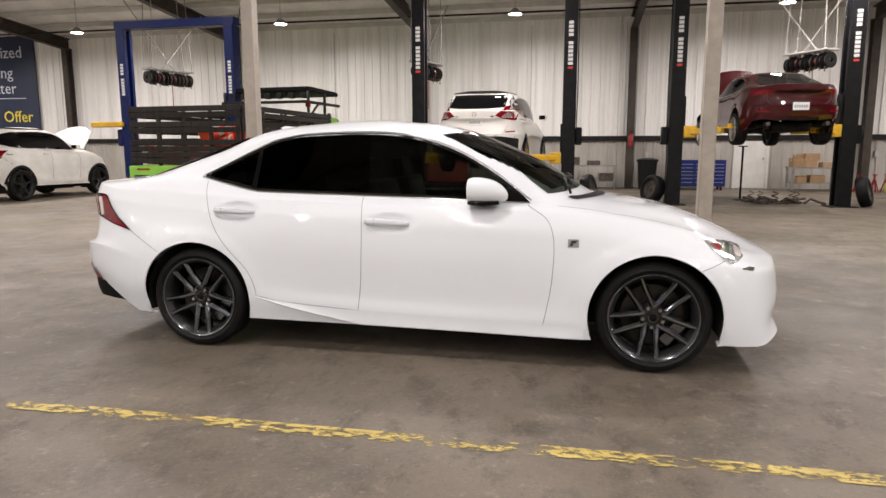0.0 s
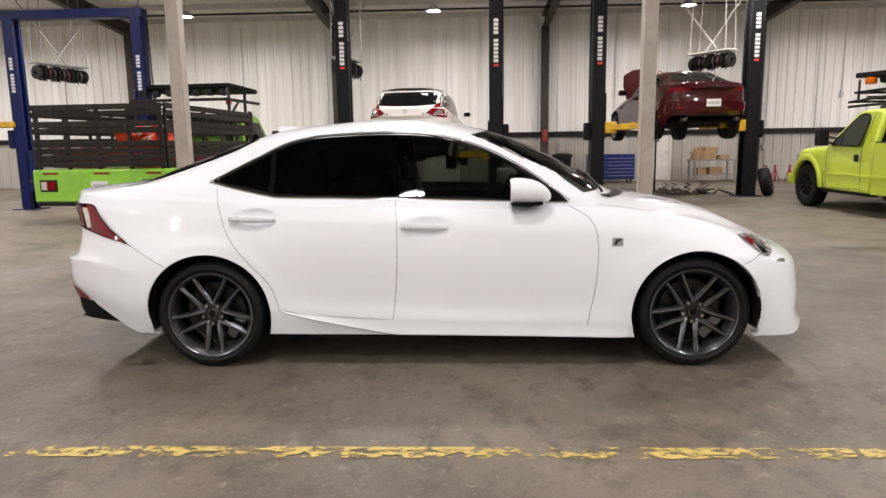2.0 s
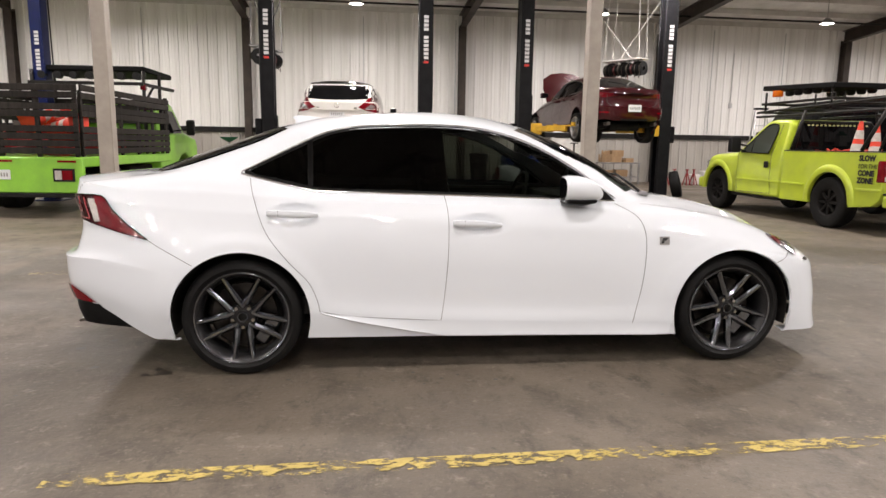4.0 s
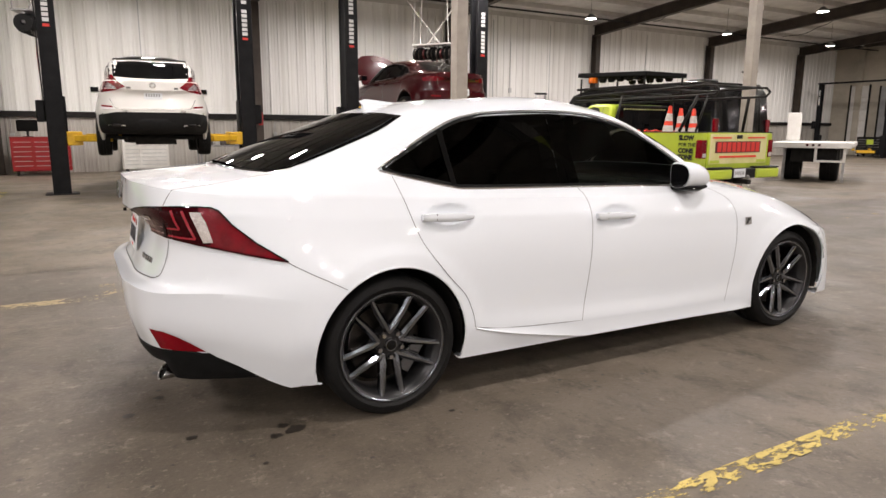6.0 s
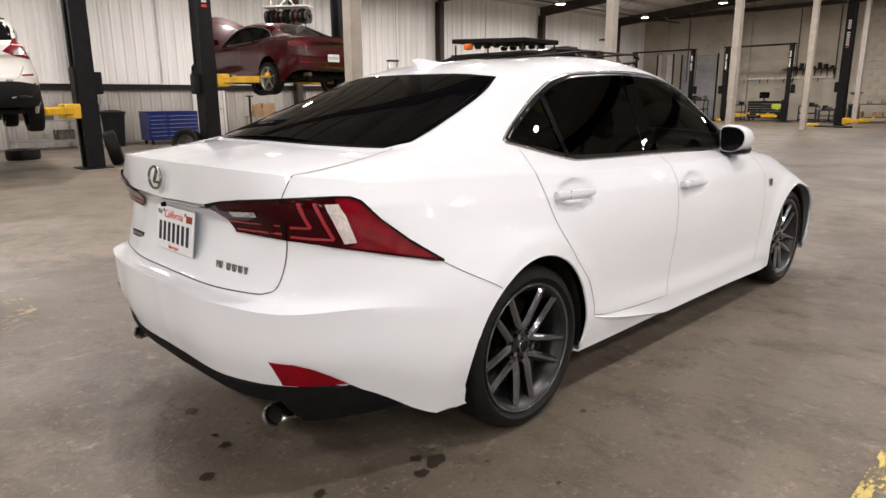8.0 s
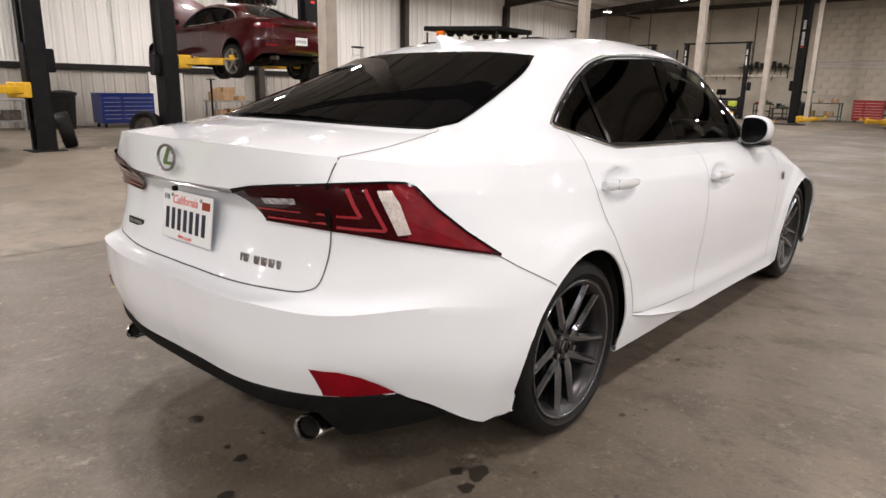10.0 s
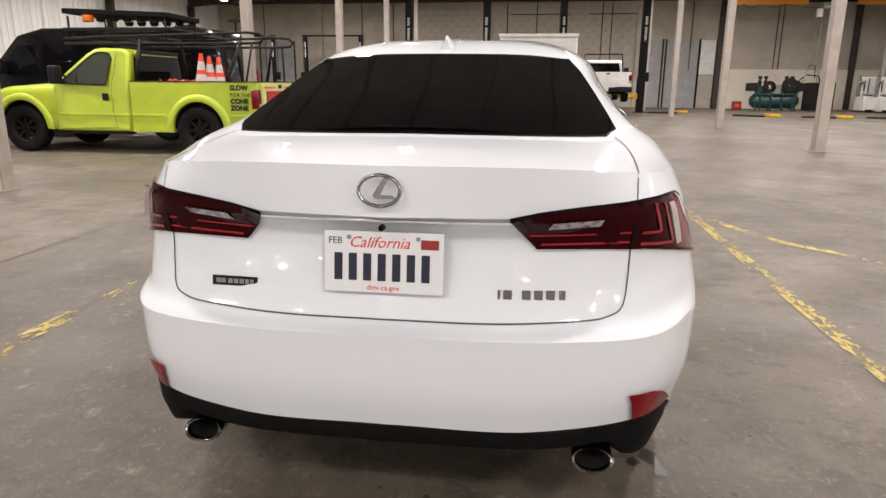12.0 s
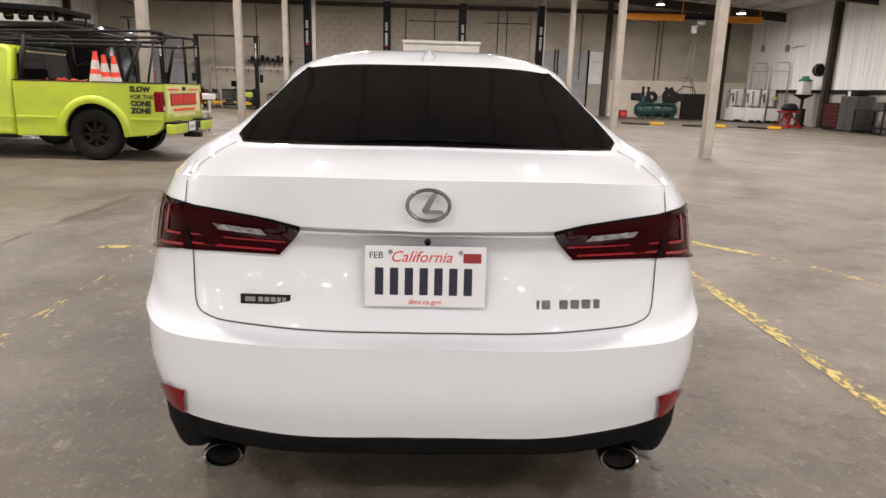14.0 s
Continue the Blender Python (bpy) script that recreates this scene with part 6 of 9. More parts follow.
def wheel_flare(cx, cz, r, y, s):
    """A broad rounded lip round a wheel arch, standing out of the flank."""
    bm = bm_new()
    rows = []
    for k in range(29):
        a = math.radians(-4 + 188 * k / 28)
        end = min(1.0, min(k, 28 - k) / 3 + 0.25)
        rows.append([bm.verts.new((cx + (r + d) * math.cos(a), s * (y + o * end), cz + (r + d) * math.sin(a))) for d, o in ((0.0, -0.06), (0.0, 0.022), (0.018, 0.032), (0.07, 0.030), (0.105, 0.014), (0.12, -0.002))])
    for p, q in zip(rows, rows[1:]):
        for j in range(5):
            bm.faces.new((p[j], p[j + 1], q[j + 1], q[j]))
    bmesh.ops.recalc_face_normals(bm, faces=bm.faces)
    return bm


def pickup(name, m, label, paint, hub_z=0.41, work=True):
    """A regular-cab work pickup; x forward, 5.2 m long."""
    p = thing(name, m, label, "pickup truck")
    HW, RA, FA, RT = 0.95, -1.74, 1.53, 0.405
    AR, RAIL, BACK = RT + 0.055, 1.215, -2.82

    def span(s, a, b):
        return min(s * a, s * b), max(s * a, s * b)

    for s in (-1, 1):
        outline = [(BACK, 0.60), (BACK, RAIL - 0.02), (BACK + 0.02, RAIL), (-0.53, RAIL), (-0.53, 0.37)] + arc(RA, hub_z + 0.03, AR, -8, 188, 18) + [(BACK + 0.17, 0.42), (BACK + 0.03, 0.52)]
        bm = prism(bm_new(), outline, s * HW, s * (HW - 0.13), "y", 0.014)
        taper(bm, 0.95, RAIL, 0.02)
        part("bed_side", bm, paint, p)
        part("arch_flare", wheel_flare(RA, hub_z + 0.03, AR - 0.004, HW, s), paint, p)
        part("arch_flare", wheel_flare(FA, hub_z + 0.03, AR - 0.004, HW, s), paint, p)
        lo, hi = span(s, HW - 0.01, HW + 0.010)
        for x0, x1 in ((BACK + 0.02, RA - AR - 0.12), (RA + AR + 0.12, -0.545), (-0.505, 0.86)):
            bm = prism(bm_new(), [(x0, 0.640), (x0, 0.672), (x0 + 0.01, 0.682), (x1 - 0.01, 0.682), (x1, 0.672), (x1, 0.640)], lo, hi, "y", 0.006)
            part("side_moulding", bm, paint, p)
        lo, hi = span(s, HW - 0.15, HW - 0.015)
        part("rail_cap", one_box((BACK, lo, RAIL + 0.002), (-0.53, hi, RAIL + 0.018), 0.005), M_PLASTIC, p)
        lamp = new("tail_lamp")
        lamp.parent = p
        lo, hi = span(s, HW - 0.125, HW + 0.006)
        part("lens", one_box((BACK - 0.018, lo, 0.78), (BACK + 0.12, hi, 1.10), 0.028, seg=2), M_RED_LENS, lamp, "red upright tail lamp")
        lo, hi = span(s, HW - 0.11, HW - 0.02)
        part("reverse_lens", one_box((BACK - 0.022, lo, 0.80), (BACK - 0.012, hi, 0.87), 0.004), M_CLEAR_LENS, lamp)
        lo, hi = span(s, HW, HW + 0.006)
        for z in (0.535, 0.565, 0.595):
            part("cab_vent", one_box((0.38, lo - 0.004, z), (0.70, hi, z + 0.012), 0.002), paint, p)
    part("bed_floor", one_box((-2.78, -0.82, 0.68), (-0.55, 0.82, 0.72)), M_UNDER, p)
    part("bed_front", one_box((-0.58, -0.815, 0.72), (-0.54, 0.815, RAIL - 0.01)), paint, p)
    gate = new("tailgate")
    gate.parent = p
    part("gate_panel", one_box((BACK - 0.014, -0.815, 0.60), (BACK + 0.05, 0.815, RAIL), 0.014, seg=2), paint, gate)
    part("gate_decal", one_box((BACK - 0.017, -0.76, 0.69), (BACK - 0.015, 0.76, RAIL - 0.02)), M_PALE_YELLOW if work else M_WHITE, gate)
    part("gate_handle", one_box((BACK - 0.026, -0.075, RAIL - 0.10), (BACK - 0.012, 0.075, RAIL - 0.035), 0.006), M_PLASTIC, gate, "black latch handle")
    # cab: lower box and a rounded greenhouse that leans in
    cab_side = [(-0.505, 0.38), (-0.505, 1.16), (-0.49, 1.62), (-0.46, 1.72), (-0.36, 1.765), (0.02, 1.775), (0.16, 1.755), (0.30, 1.67), (0.86, 1.205), (0.90, 1.15), (0.90, 0.38)]
    bm = prism(bm_new(), cab_side, -HW, HW, "y", 0.045)
    taper(bm, 1.10, 1.775, 0.17)
    part("cab", bm, paint, p, auto=50)
    part("front_clip", front_clip(hub_z, FA, AR), paint, p, "bonnet and wings", auto=45)
    part("cowl", one_box((0.72, -0.70, 1.17), (0.90, 0.70, 1.215), 0.012), M_PLASTIC, p, "black plastic cowl")
    part("grille", one_box((2.20, -0.56, 0.64), (2.27, 0.56, 0.98), 0.02), M_PLASTIC, p, "dark slatted grille")
    for k in range(3):
        part("grille_bar", one_box((2.265, -0.55, 0.71 + 0.09 * k), (2.285, 0.55, 0.75 + 0.09 * k), 0.006), M_GALV, p)
    part("front_bumper", one_box((2.10, -0.92, 0.40), (2.36, 0.92, 0.62), 0.06, seg=3), paint if work else M_PLASTIC, p)

    for s in (-1, 1):
        def lean(x, z, off):
            return (x, s * (HW - (0.17 * (z - 1.10) / 0.675 if z > 1.10 else 0) + off), z)

        lo, hi = span(s, 0.58, 0.80)
        part("headlamp", one_box((2.10, lo, 0.72), (2.255, hi, 1.0), 0.035, seg=2), M_HEAD, p)
        g = curve_pts([(-0.10, 1.165), (-0.145, 1.40), (-0.185, 1.60)], 3) + curve_pts([(-0.14, 1.68), (0.02, 1.70), (0.14, 1.675)], 3) + curve_pts([(0.28, 1.58), (0.55, 1.36), (0.76, 1.18)], 3)
        bm = bm_new()
        bm.faces.new([bm.verts.new(lean(x, z, 0.004)) for x, z in g])
        part("door_window", bm, M_TRUCK_GLASS, p, "grey side glass")
        part("window_seal", pipe(bm_new(), [lean(x, z, 0.003) for x, z in g], 0.012, 6, True), M_PLASTIC, p)
        part("window_divider", pipe(bm_new(), [lean(0.44, 1.17, 0.006), lean(0.44, 1.44, 0.006)], 0.010, 6), M_PLASTIC, p)
        bm = pipe(bm_new(), [lean(x, z, 0.0) for x, z in ((-0.27, 1.68), (-0.245, 1.40), (-0.20, 1.15), (-0.20, 0.70), (-0.26, 0.44), (0.80, 0.42), (0.86, 0.7), (0.85, 1.12))], 0.0045, 4)
        part("door_gap", bm, M_SEAM, p)
        part("door_handle", one_box((-0.15, span(s, HW, HW + 0.022)[0], 0.90), (-0.03, span(s, HW, HW + 0.022)[1], 1.02), 0.010), M_PLASTIC, p, "black door handle")
        mir = new("door_mirror")
        mir.parent = p
        lo, hi = span(s, 1.06, 1.27)
        part("mirror_shell", one_box((0.58, lo, 1.17), (0.71, hi, 1.47), 0.035, seg=3), M_PLASTIC, mir, "tall black tow mirror")
        bm = rod(bm_new(), (0.66, s * 0.90, 1.20), (0.66, s * 1.08, 1.23), 0.02, 8)
        rod(bm, (0.66, s * 0.90, 1.30), (0.66, s * 1.08, 1.33), 0.02, 8)
        part("mirror_arm", bm, M_PLASTIC, mir)
        lo, hi = span(s, 0.78, 0.93)
        part("sill", one_box((-0.5, lo, 0.33), (1.02, hi, 0.38), 0.01), M_UNDER, p)
        for hx in (RA, FA):
            wheel(p, pose(hx, s * (HW - 0.12), hub_z), RT, 0.25, 0.225, "steel", M_UNDER, s)
            bm = bm_new()
            lathe(bm, [(AR - 0.006, 0.0), (AR - 0.006, 0.4), (0.0, 0.4)], 28)
            for v in bm.verts:
                v.co = Vector((hx + v.co.x, s * (HW - 0.04 - v.co.y), hub_z + 0.03 + v.co.z))
            bmesh.ops.delete(bm, geom=[v for v in bm.verts if v.co.z < 0.42], context="VERTS")
            part("wheel_liner", bm, M_UNDER, p)
    bm = bm_new()
    bm.faces.new([bm.verts.new(q) for q in ((-0.525, -0.76, 1.22), (-0.525, 0.76, 1.22), (-0.512, 0.68, 1.63), (-0.512, -0.68, 1.63))])
    part("back_window", bm, M_GLASS, p, "dark rear cab window")
    bm = bm_new()
    bm.faces.new([bm.verts.new(q) for q in ((0.345, -0.72, 1.655), (0.345, 0.72, 1.655), (0.855, 0.84, 1.235), (0.855, -0.84, 1.235))])
    part("windscreen", bm, M_TRUCK_GLASS, p)
    bump = new("rear_bumper")
    bump.parent = p
    for s in (-1, 1):
        lo, hi = span(s, 0.33, 0.96)
        part("bumper_end", one_box((-3.0, lo, 0.43), (-2.86, hi, 0.60), 0.035, seg=3), paint if work else M_PLASTIC, bump)
        lo, hi = span(s, 0.33, 0.95)
        part("step_pad", one_box((-3.0, lo, 0.602), (-2.84, hi, 0.635), 0.012), M_PLASTIC, bump)
    part("bumper_centre", one_box((-2.98, -0.33, 0.43), (-2.86, 0.33, 0.61), 0.02), M_PLASTIC, bump)
    plain_plate(bump, pose(-2.985, 0.12, 0.53, 90, 0, -90))
    part("hitch", one_box((-3.10, -0.05, 0.34), (-2.80, 0.05, 0.42), 0.01), M_RAIL, p)
    part("tow_ball", lathe(bm_new(), [(0.0, 0.50), (0.02, 0.495), (0.028, 0.47), (0.02, 0.445), (0.012, 0.42), (0.03, 0.41)], 14, "z", (-3.06, 0, 0)), M_STEEL, p)
    bm = bm_new()
    box(bm, (-2.82, -0.5, 0.44), (2.1, -0.42, 0.56))
    box(bm, (-2.82, 0.42, 0.44), (2.1, 0.5, 0.56))
    box(bm, (RA - 0.07, -0.8, 0.33), (RA + 0.07, 0.8, 0.45), 0.03)
    box(bm, (FA - 0.07, -0.8, 0.33), (FA + 0.07, 0.8, 0.45), 0.03)
    box(bm, (-0.4, -0.8, 0.39), (1.0, 0.8, 0.5))
    part("chassis", bm, M_UNDER, p)
    return p


LIME_AT = pose(7.62, 7.0, 0, 0, 0, 90)
lime = pickup("lime_pickup", LIME_AT, "lime-yellow work pickup with ladder rack and cones in its bed", M_LIME)
# words on the bed sides; local text plane faces the flank
for i, (word, sz) in enumerate((("SLOW", 0.112), ("FOR THE", 0.090), ("CONE", 0.112), ("ZONE", 0.112))):
    for s in (1, -1):
        wm = pose(-2.34, 0.957, 1.09 - 0.110 * i, 90, 0, 180) if s > 0 else pose(-2.70, -0.957, 1.09 - 0.110 * i, 90, 0, 0)
        lettering("bed_lettering", word, sz, wm, M_BLACK_INK, lime, 0.001, bold=0.007 if i != 1 else 0.001)
# maker's and owner's marks on the gate as plain bars
for y0, y1, z0, z1, mt in ((-0.58, 0.62, 0.875, 1.07, M_DARKRED), (-0.48, 0.50, 0.79, 0.825, M_ORANGE), (-0.70, -0.22, 1.12, 1.145, M_ORANGE), (0.22, 0.70, 1.12, 1.145, M_ORANGE)):
    part("gate_mark", one_box((-2.843 - (0.002 if mt is M_ORANGE else 0), y0, z0), (-2.8375, y1, z1)), mt, lime, "red and orange mark")
for k in range(9):
    part("gate_mark", one_box((-2.847, -0.55 + 0.128 * k, 0.890), (-2.8435, -0.45 + 0.128 * k, 1.055)), M_RED_INK, lime)
for y in (-0.86, 0.50):
    part("gate_mark", one_box((-2.842, max(y, -0.74), 0.70), (-2.838, min(y + 0.36, 0.74), 0.75)), M_LIME, lime)

# guard behind the cab with a slotted top
guard = thing("cab_guard", LIME_AT, "black steel cab guard with a slotted top bar", "cab guard")
part("guard_frame", pipe(bm_new(), [(-0.60, -0.80, 1.19), (-0.585, -0.70, 1.66), (-0.585, -0.64, 1.72), (-0.585, 0.64, 1.72), (-0.585, 0.70, 1.66), (-0.60, 0.80, 1.19)], 0.026, 8), M_RAIL, guard)
part("guard_mesh", prism(bm_new(), [(-0.78, 1.19), (0.78, 1.19), (0.68, 1.70), (-0.68, 1.70)], -0.598, -0.588, "x"), M_GLASS, guard, "dark mesh panel")
for k in range(15):
    part("slot", one_box((-0.606, -0.58 + 0.08 * k, 1.655), (-0.600, -0.545 + 0.08 * k, 1.68)), M_PALE_YELLOW, guard, "pale slot")

# ladder rack
rack = thing("ladder_rack", LIME_AT, "black tubular ladder rack over the pickup bed", "rack")
for s in (-1, 1):
    y = s * 0.68
    part("rack_rail", pipe(bm_new(), [(0.75, y, 1.93), (0.3, y, 1.95), (-2.60, y, 2.02), (-2.80, y, 2.00), (-2.87, y, 1.93), (-2.81, y, 1.86), (-2.6, y, 1.85), (0.75, y, 1.85)], 0.022, 8), M_RAIL, rack)
    part("rack_leg", pipe(bm_new(), [(-0.62, s * 0.86, 1.235), (-0.66, y, 1.92)], 0.028, 8), M_RAIL, rack)
    part("rack_leg", pipe(bm_new(), [(-2.25, s * 0.86, 1.235), (-2.46, y, 1.86)], 0.028, 8), M_RAIL, rack)
    part("rack_leg", pipe(bm_new(), [(-2.60, s * 0.86, 1.235), (-2.66, y, 1.86)], 0.018, 8), M_RAIL, rack)
for x, z in ((0.7, 1.935), (0.0, 1.95), (-0.66, 1.97), (-1.6, 1.995), (-2.60, 2.02)):
    part("cross_bar", rod(bm_new(), (x, -0.68, z), (x, 0.68, z), 0.02, 8), M_RAIL, rack)
# message board folded flat over the cab
board = thing("message_board", LIME_AT, "black folded traffic arrow board on a roof frame", "arrow board")
part("panel", one_box((-0.98, -0.56, -0.04), (0.98, 0.56, 0.05), 0.012, pose(-0.15, 0, 2.355, 0, -2.5, 0)), M_DIFFUSER, board)
for s in (-1, 1):
    part("frame_rail", one_box((-1.14, s * 0.52 - 0.025, 2.08), (0.86, s * 0.52 + 0.025, 2.125), 0.006), M_RAIL, board)
    for x in (-1.05, 0.75):
        part("strut", rod(bm_new(), (x, s * 0.52, 1.93), (x, s * 0.52, 2.32), 0.02, 8), M_RAIL, board)
    for k in range(5):
        part("board_lamp", lathe(bm_new(), [(0.0, 2.22), (0.05, 2.22), (0.075, 2.25), (0.08, 2.305), (0.0, 2.305)], 14, "z", (-0.80 + 0.25 * k, s * 0.42, 0)), M_PLASTIC, board)
        part("board_lens", lathe(bm_new(), [(0.0, 2.212), (0.04, 2.216), (0.045, 2.22)], 12, "z", (-0.80 + 0.25 * k, s * 0.42, 0)), M_GALV, board)
for x in (-1.12, 0.84):
    part("frame_rail", one_box((x - 0.02, -0.52, 2.08), (x + 0.02, 0.52, 2.125), 0.006), M_RAIL, board)
part("beacon", one_box((0.26, 0.50, 2.21), (0.40, 0.64, 2.33), 0.02, seg=2), M_AMBER, board, "amber beacon")


def cone(m, group, label="orange traffic cone with pale reflective bands"):
    c = thing("traffic_cone", m, label, "traffic cone", group)
    bm = bm_new()
    lathe(bm, [(0.0, 0.72), (0.03, 0.72), (0.032, 0.70), (0.13, 0.03), (0.14, 0.03)], 20, "z")
    part("cone_body", bm, M_ORANGE, c)
    part("base", one_box((-0.18, -0.18, 0), (0.18, 0.18, 0.03), 0.01), M_ORANGE, c)
    for z0, z1 in ((0.44, 0.58), (0.24, 0.36)):
        bm = bm_new()
        r0, r1 = 0.13 - 0.098 * (z0 - 0.03) / 0.67 + 0.002, 0.13 - 0.098 * (z1 - 0.03) / 0.67 + 0.002
        lathe(bm, [(r0, z0), (r1, z1)], 20, "z")
        part("band", bm, M_CONE_BAND, c)
    return c


cone_a = cone(pose(7.25, 5.46, 0.985, 2, 2, 0), "cones in the pickup bed")
for dx, dy in ((0.30, -0.05), (0.66, -0.05)):
    copy_thing(cone_a, pose(7.25 + dx, 5.46 + dy, 0.945, -2, 3, 20))
bm = bm_new()
box(bm, (6.92, 4.85, 0.722), (8.35, 5.70, 0.94), 0.02)
tagged(link("tool_box_load", bm, M_PLASTIC), "dark boxes stowed in the pickup bed", "load")
bm = bm_new()
for k in range(26):
    a = random.uniform(5.7, 6.25)
    pipe(bm, [(random.uniform(6.9, 8.3), a, 1.0 + random.uniform(0, .24)), (random.uniform(6.9, 8.3), a + 0.1, 1.05 + random.uniform(0, 0.22)), (random.uniform(6.9, 8.3), a + 0.2, 0.95 + random.uniform(0, 0.2))], 0.016, 5)
tagged(link("folded_sign_stands", bm, [M_ORANGE]), "jumble of orange and dark folded sign stands", "sign stands", kind="stuff")

# black van beyond the pickup
van = thing("black_van", pose(10.2, 9.1, 0, 0, 0, 90), "tall black panel van with glossy paint", "van")
side = [(-3.05, 0.45), (-3.10, 1.0), (-3.02, 2.05), (-2.85, 2.27), (-2.4, 2.32), (1.0, 2.30), (1.55, 2.16), (2.30, 1.35), (2.95, 1.10), (3.12, 0.85), (3.12, 0.42), (2.6, 0.42)] + arc(1.95, 0.38, 0.45, 5, 175) + [(1.3, 0.42), (-1.2, 0.42)] + arc(-1.75, 0.38, 0.45, 5, 175)
bm = prism(bm_new(), side, -0.97, 0.97, "y", 0.07)
taper(bm, 1.0, 2.3, 0.12)
part("body", bm, M_BLACKPAINT, van)
for s in (-1, 1):
    for hx in (1.95, -1.75):
        wheel(van, pose(hx, s * 0.84, 0.37), 0.37, 0.24, 0.22, "steel", M_RAIL, s)
    for g in ([(1.1, 1.32), (1.15, 1.95), (1.55, 1.95), (2.05, 1.36)], [(-2.7, 1.3), (-2.65, 1.98), (-1.0, 2.0), (-1.0, 1.3)], [(-0.9, 1.3), (-0.9, 2.0), (0.95, 1.98), (0.95, 1.3)]):
        bm = bm_new()
        bm.faces.new([bm.verts.new((x, s * (0.978 - 0.12 * max(0, (z - 1.0)) / 1.3), z)) for x, z in g])
        part("side_window", bm, M_GLASS, van)
    part("tail_lamp", one_box((-3.10, min(s * 0.80, s * 0.93), 1.1), (-3.03, max(s * 0.80, s * 0.93), 1.5), 0.015), M_RED_LENS, van)
    part("door_mirror", one_box((1.75, min(s * 0.98, s * 1.2), 1.35), (1.87, max(s * 0.98, s * 1.2), 1.65), 0.03), M_PLASTIC, van)
bm = bm_new()
bm.faces.new([bm.verts.new(q) for q in ((1.62, -0.76, 2.10), (1.62, 0.76, 2.10), (2.30, 0.82, 1.39), (2.30, -0.82, 1.39))])
bmesh.ops.translate(bm, verts=bm.verts, vec=(0.02, 0, 0.02))
part("windscreen", bm, M_GLASS, van)
part("door_seam", one_box((-3.115, -0.008, 0.5), (-3.05, 0.008, 2.1)), M_SEAM, van)
part("roof_vent", one_box((-2.2, -0.25, 2.32), (-1.7, 0.25, 2.40), 0.03), M_PLASTIC, van)
bm = lathe(bm_new(), [(0.0, 2.56), (0.17, 2.56), (0.17, 2.53), (0.02, 2.52), (0.02, 2.32)], 18, "z", (-2.75, -0.55, 0))
part("roof_aerial", bm, M_PLASTIC, van)

# green stake-bed truck
STAKE = pose(-6.005, 9.734, 0, 0, 0, 85.6)
stake = thing("stake_truck", STAKE, "green stake-bed truck with black slatted sides", "truck")
part("bed_frame", one_box((-3.15, -1.22, 0.80), (0.65, 1.22, 0.96), 0.015), M_GREEN, stake)
tail = new("tailboard")
tail.parent = stake
part("tail_panel", one_box((-3.2, -1.24, 0.40), (-3.12, 1.24, 0.95), 0.015), M_GREEN, tail, "lime-green steel tailboard")
for y in (-0.95, 0.95):
    part("lamp_box", one_box((-3.215, y - 0.16, 0.58), (-3.19, y + 0.16, 0.78)), M_PLASTIC, tail)
    part("lamp_lens", one_box((-3.225, y - 0.13, 0.61), (-3.21, y + 0.02, 0.75)), M_REFLECTOR, tail)
    part("lamp_lens", one_box((-3.225, y + 0.03, 0.61), (-3.21, y + 0.13, 0.75)), M_CONE_BAND, tail)
for y in (-1.0, -0.05, 0.9):
    part("marker_reflector", one_box((-3.21, y - 0.14, 0.875), (-3.19, y + 0.14, 0.905)), M_REFLECTOR, tail)
plain_plate(tail, pose(-3.21, 0.0, 0.68, 90, 0, -90))
part("tail_bumper", one_box((-3.22, -1.2, 0.33), (-3.05, 1.2, 0.40), 0.01), M_PLASTIC, tail)


def stake_fence(axis, fixed, a, b, top_a, top_b):
    f = new("stake_fence")
    f.parent = stake
    n = 6 if axis == "x" else 5
    for k in range(n):
        c = a + (b - a) * (k + 0.1) / (n - 0.8)
        lo, hi = (c - 0.035, fixed - 0.02, 0.90), (c + 0.035, fixed + 0.02, top_a + (top_b - top_a) * k / (n - 1))
        if axis == "y":
            lo, hi = (fixed - 0.02, c - 0.035, 0.90), (fixed + 0.02, c + 0.035, hi[2])
        part("stake_post", one_box(lo, hi, 0.004), M_WOOD_BLACK, f)
    z = 1.0
    for i in range(8):
        if i == 4:
            z += 0.06
        wob = 0.02 * math.sin(i * 2.3 + fixed)
        lo, hi = (a, fixed - 0.052, z), (b, fixed - 0.022, z + 0.098)
        if axis == "y":
            lo, hi = (fixed - 0.052, a, z), (fixed - 0.022, b, z + 0.098)
        m = Matrix.Rotation(wob * 0.15, 4, "Y" if axis == "x" else "X")
        part("stake_board", one_box(lo, hi, 0.005, m), M_WOOD_BLACK, f)
        z += 0.112 if i not in (3, 5) else 0.17


stake_fence("y", -3.12, -1.2, 1.2, 1.98, 2.0)
stake_fence("y", 0.66, -1.2, 1.2, 2.1, 2.1)
stake_fence("x", -1.18, -3.1, 0.6, 1.98, 2.0)
stake_fence("x", 1.20, -3.1, 0.6, 1.98, 2.0)
cab_side = [(0.75, 0.5), (0.75, 1.95), (0.85, 2.05), (1.7, 2.05), (1.85, 2.0), (2.28, 1.42), (3.05, 1.28), (3.18, 1.1), (3.18, 0.5), (2.75, 0.5)] + arc(2.25, 0.42, 0.5, 8, 172) + [(1.6, 0.5)]
bm = prism(bm_new(), cab_side, -0.98, 0.98, "y", 0.05)
taper(bm, 1.3, 2.05, 0.12)
part("cab", bm, M_GREEN, stake)
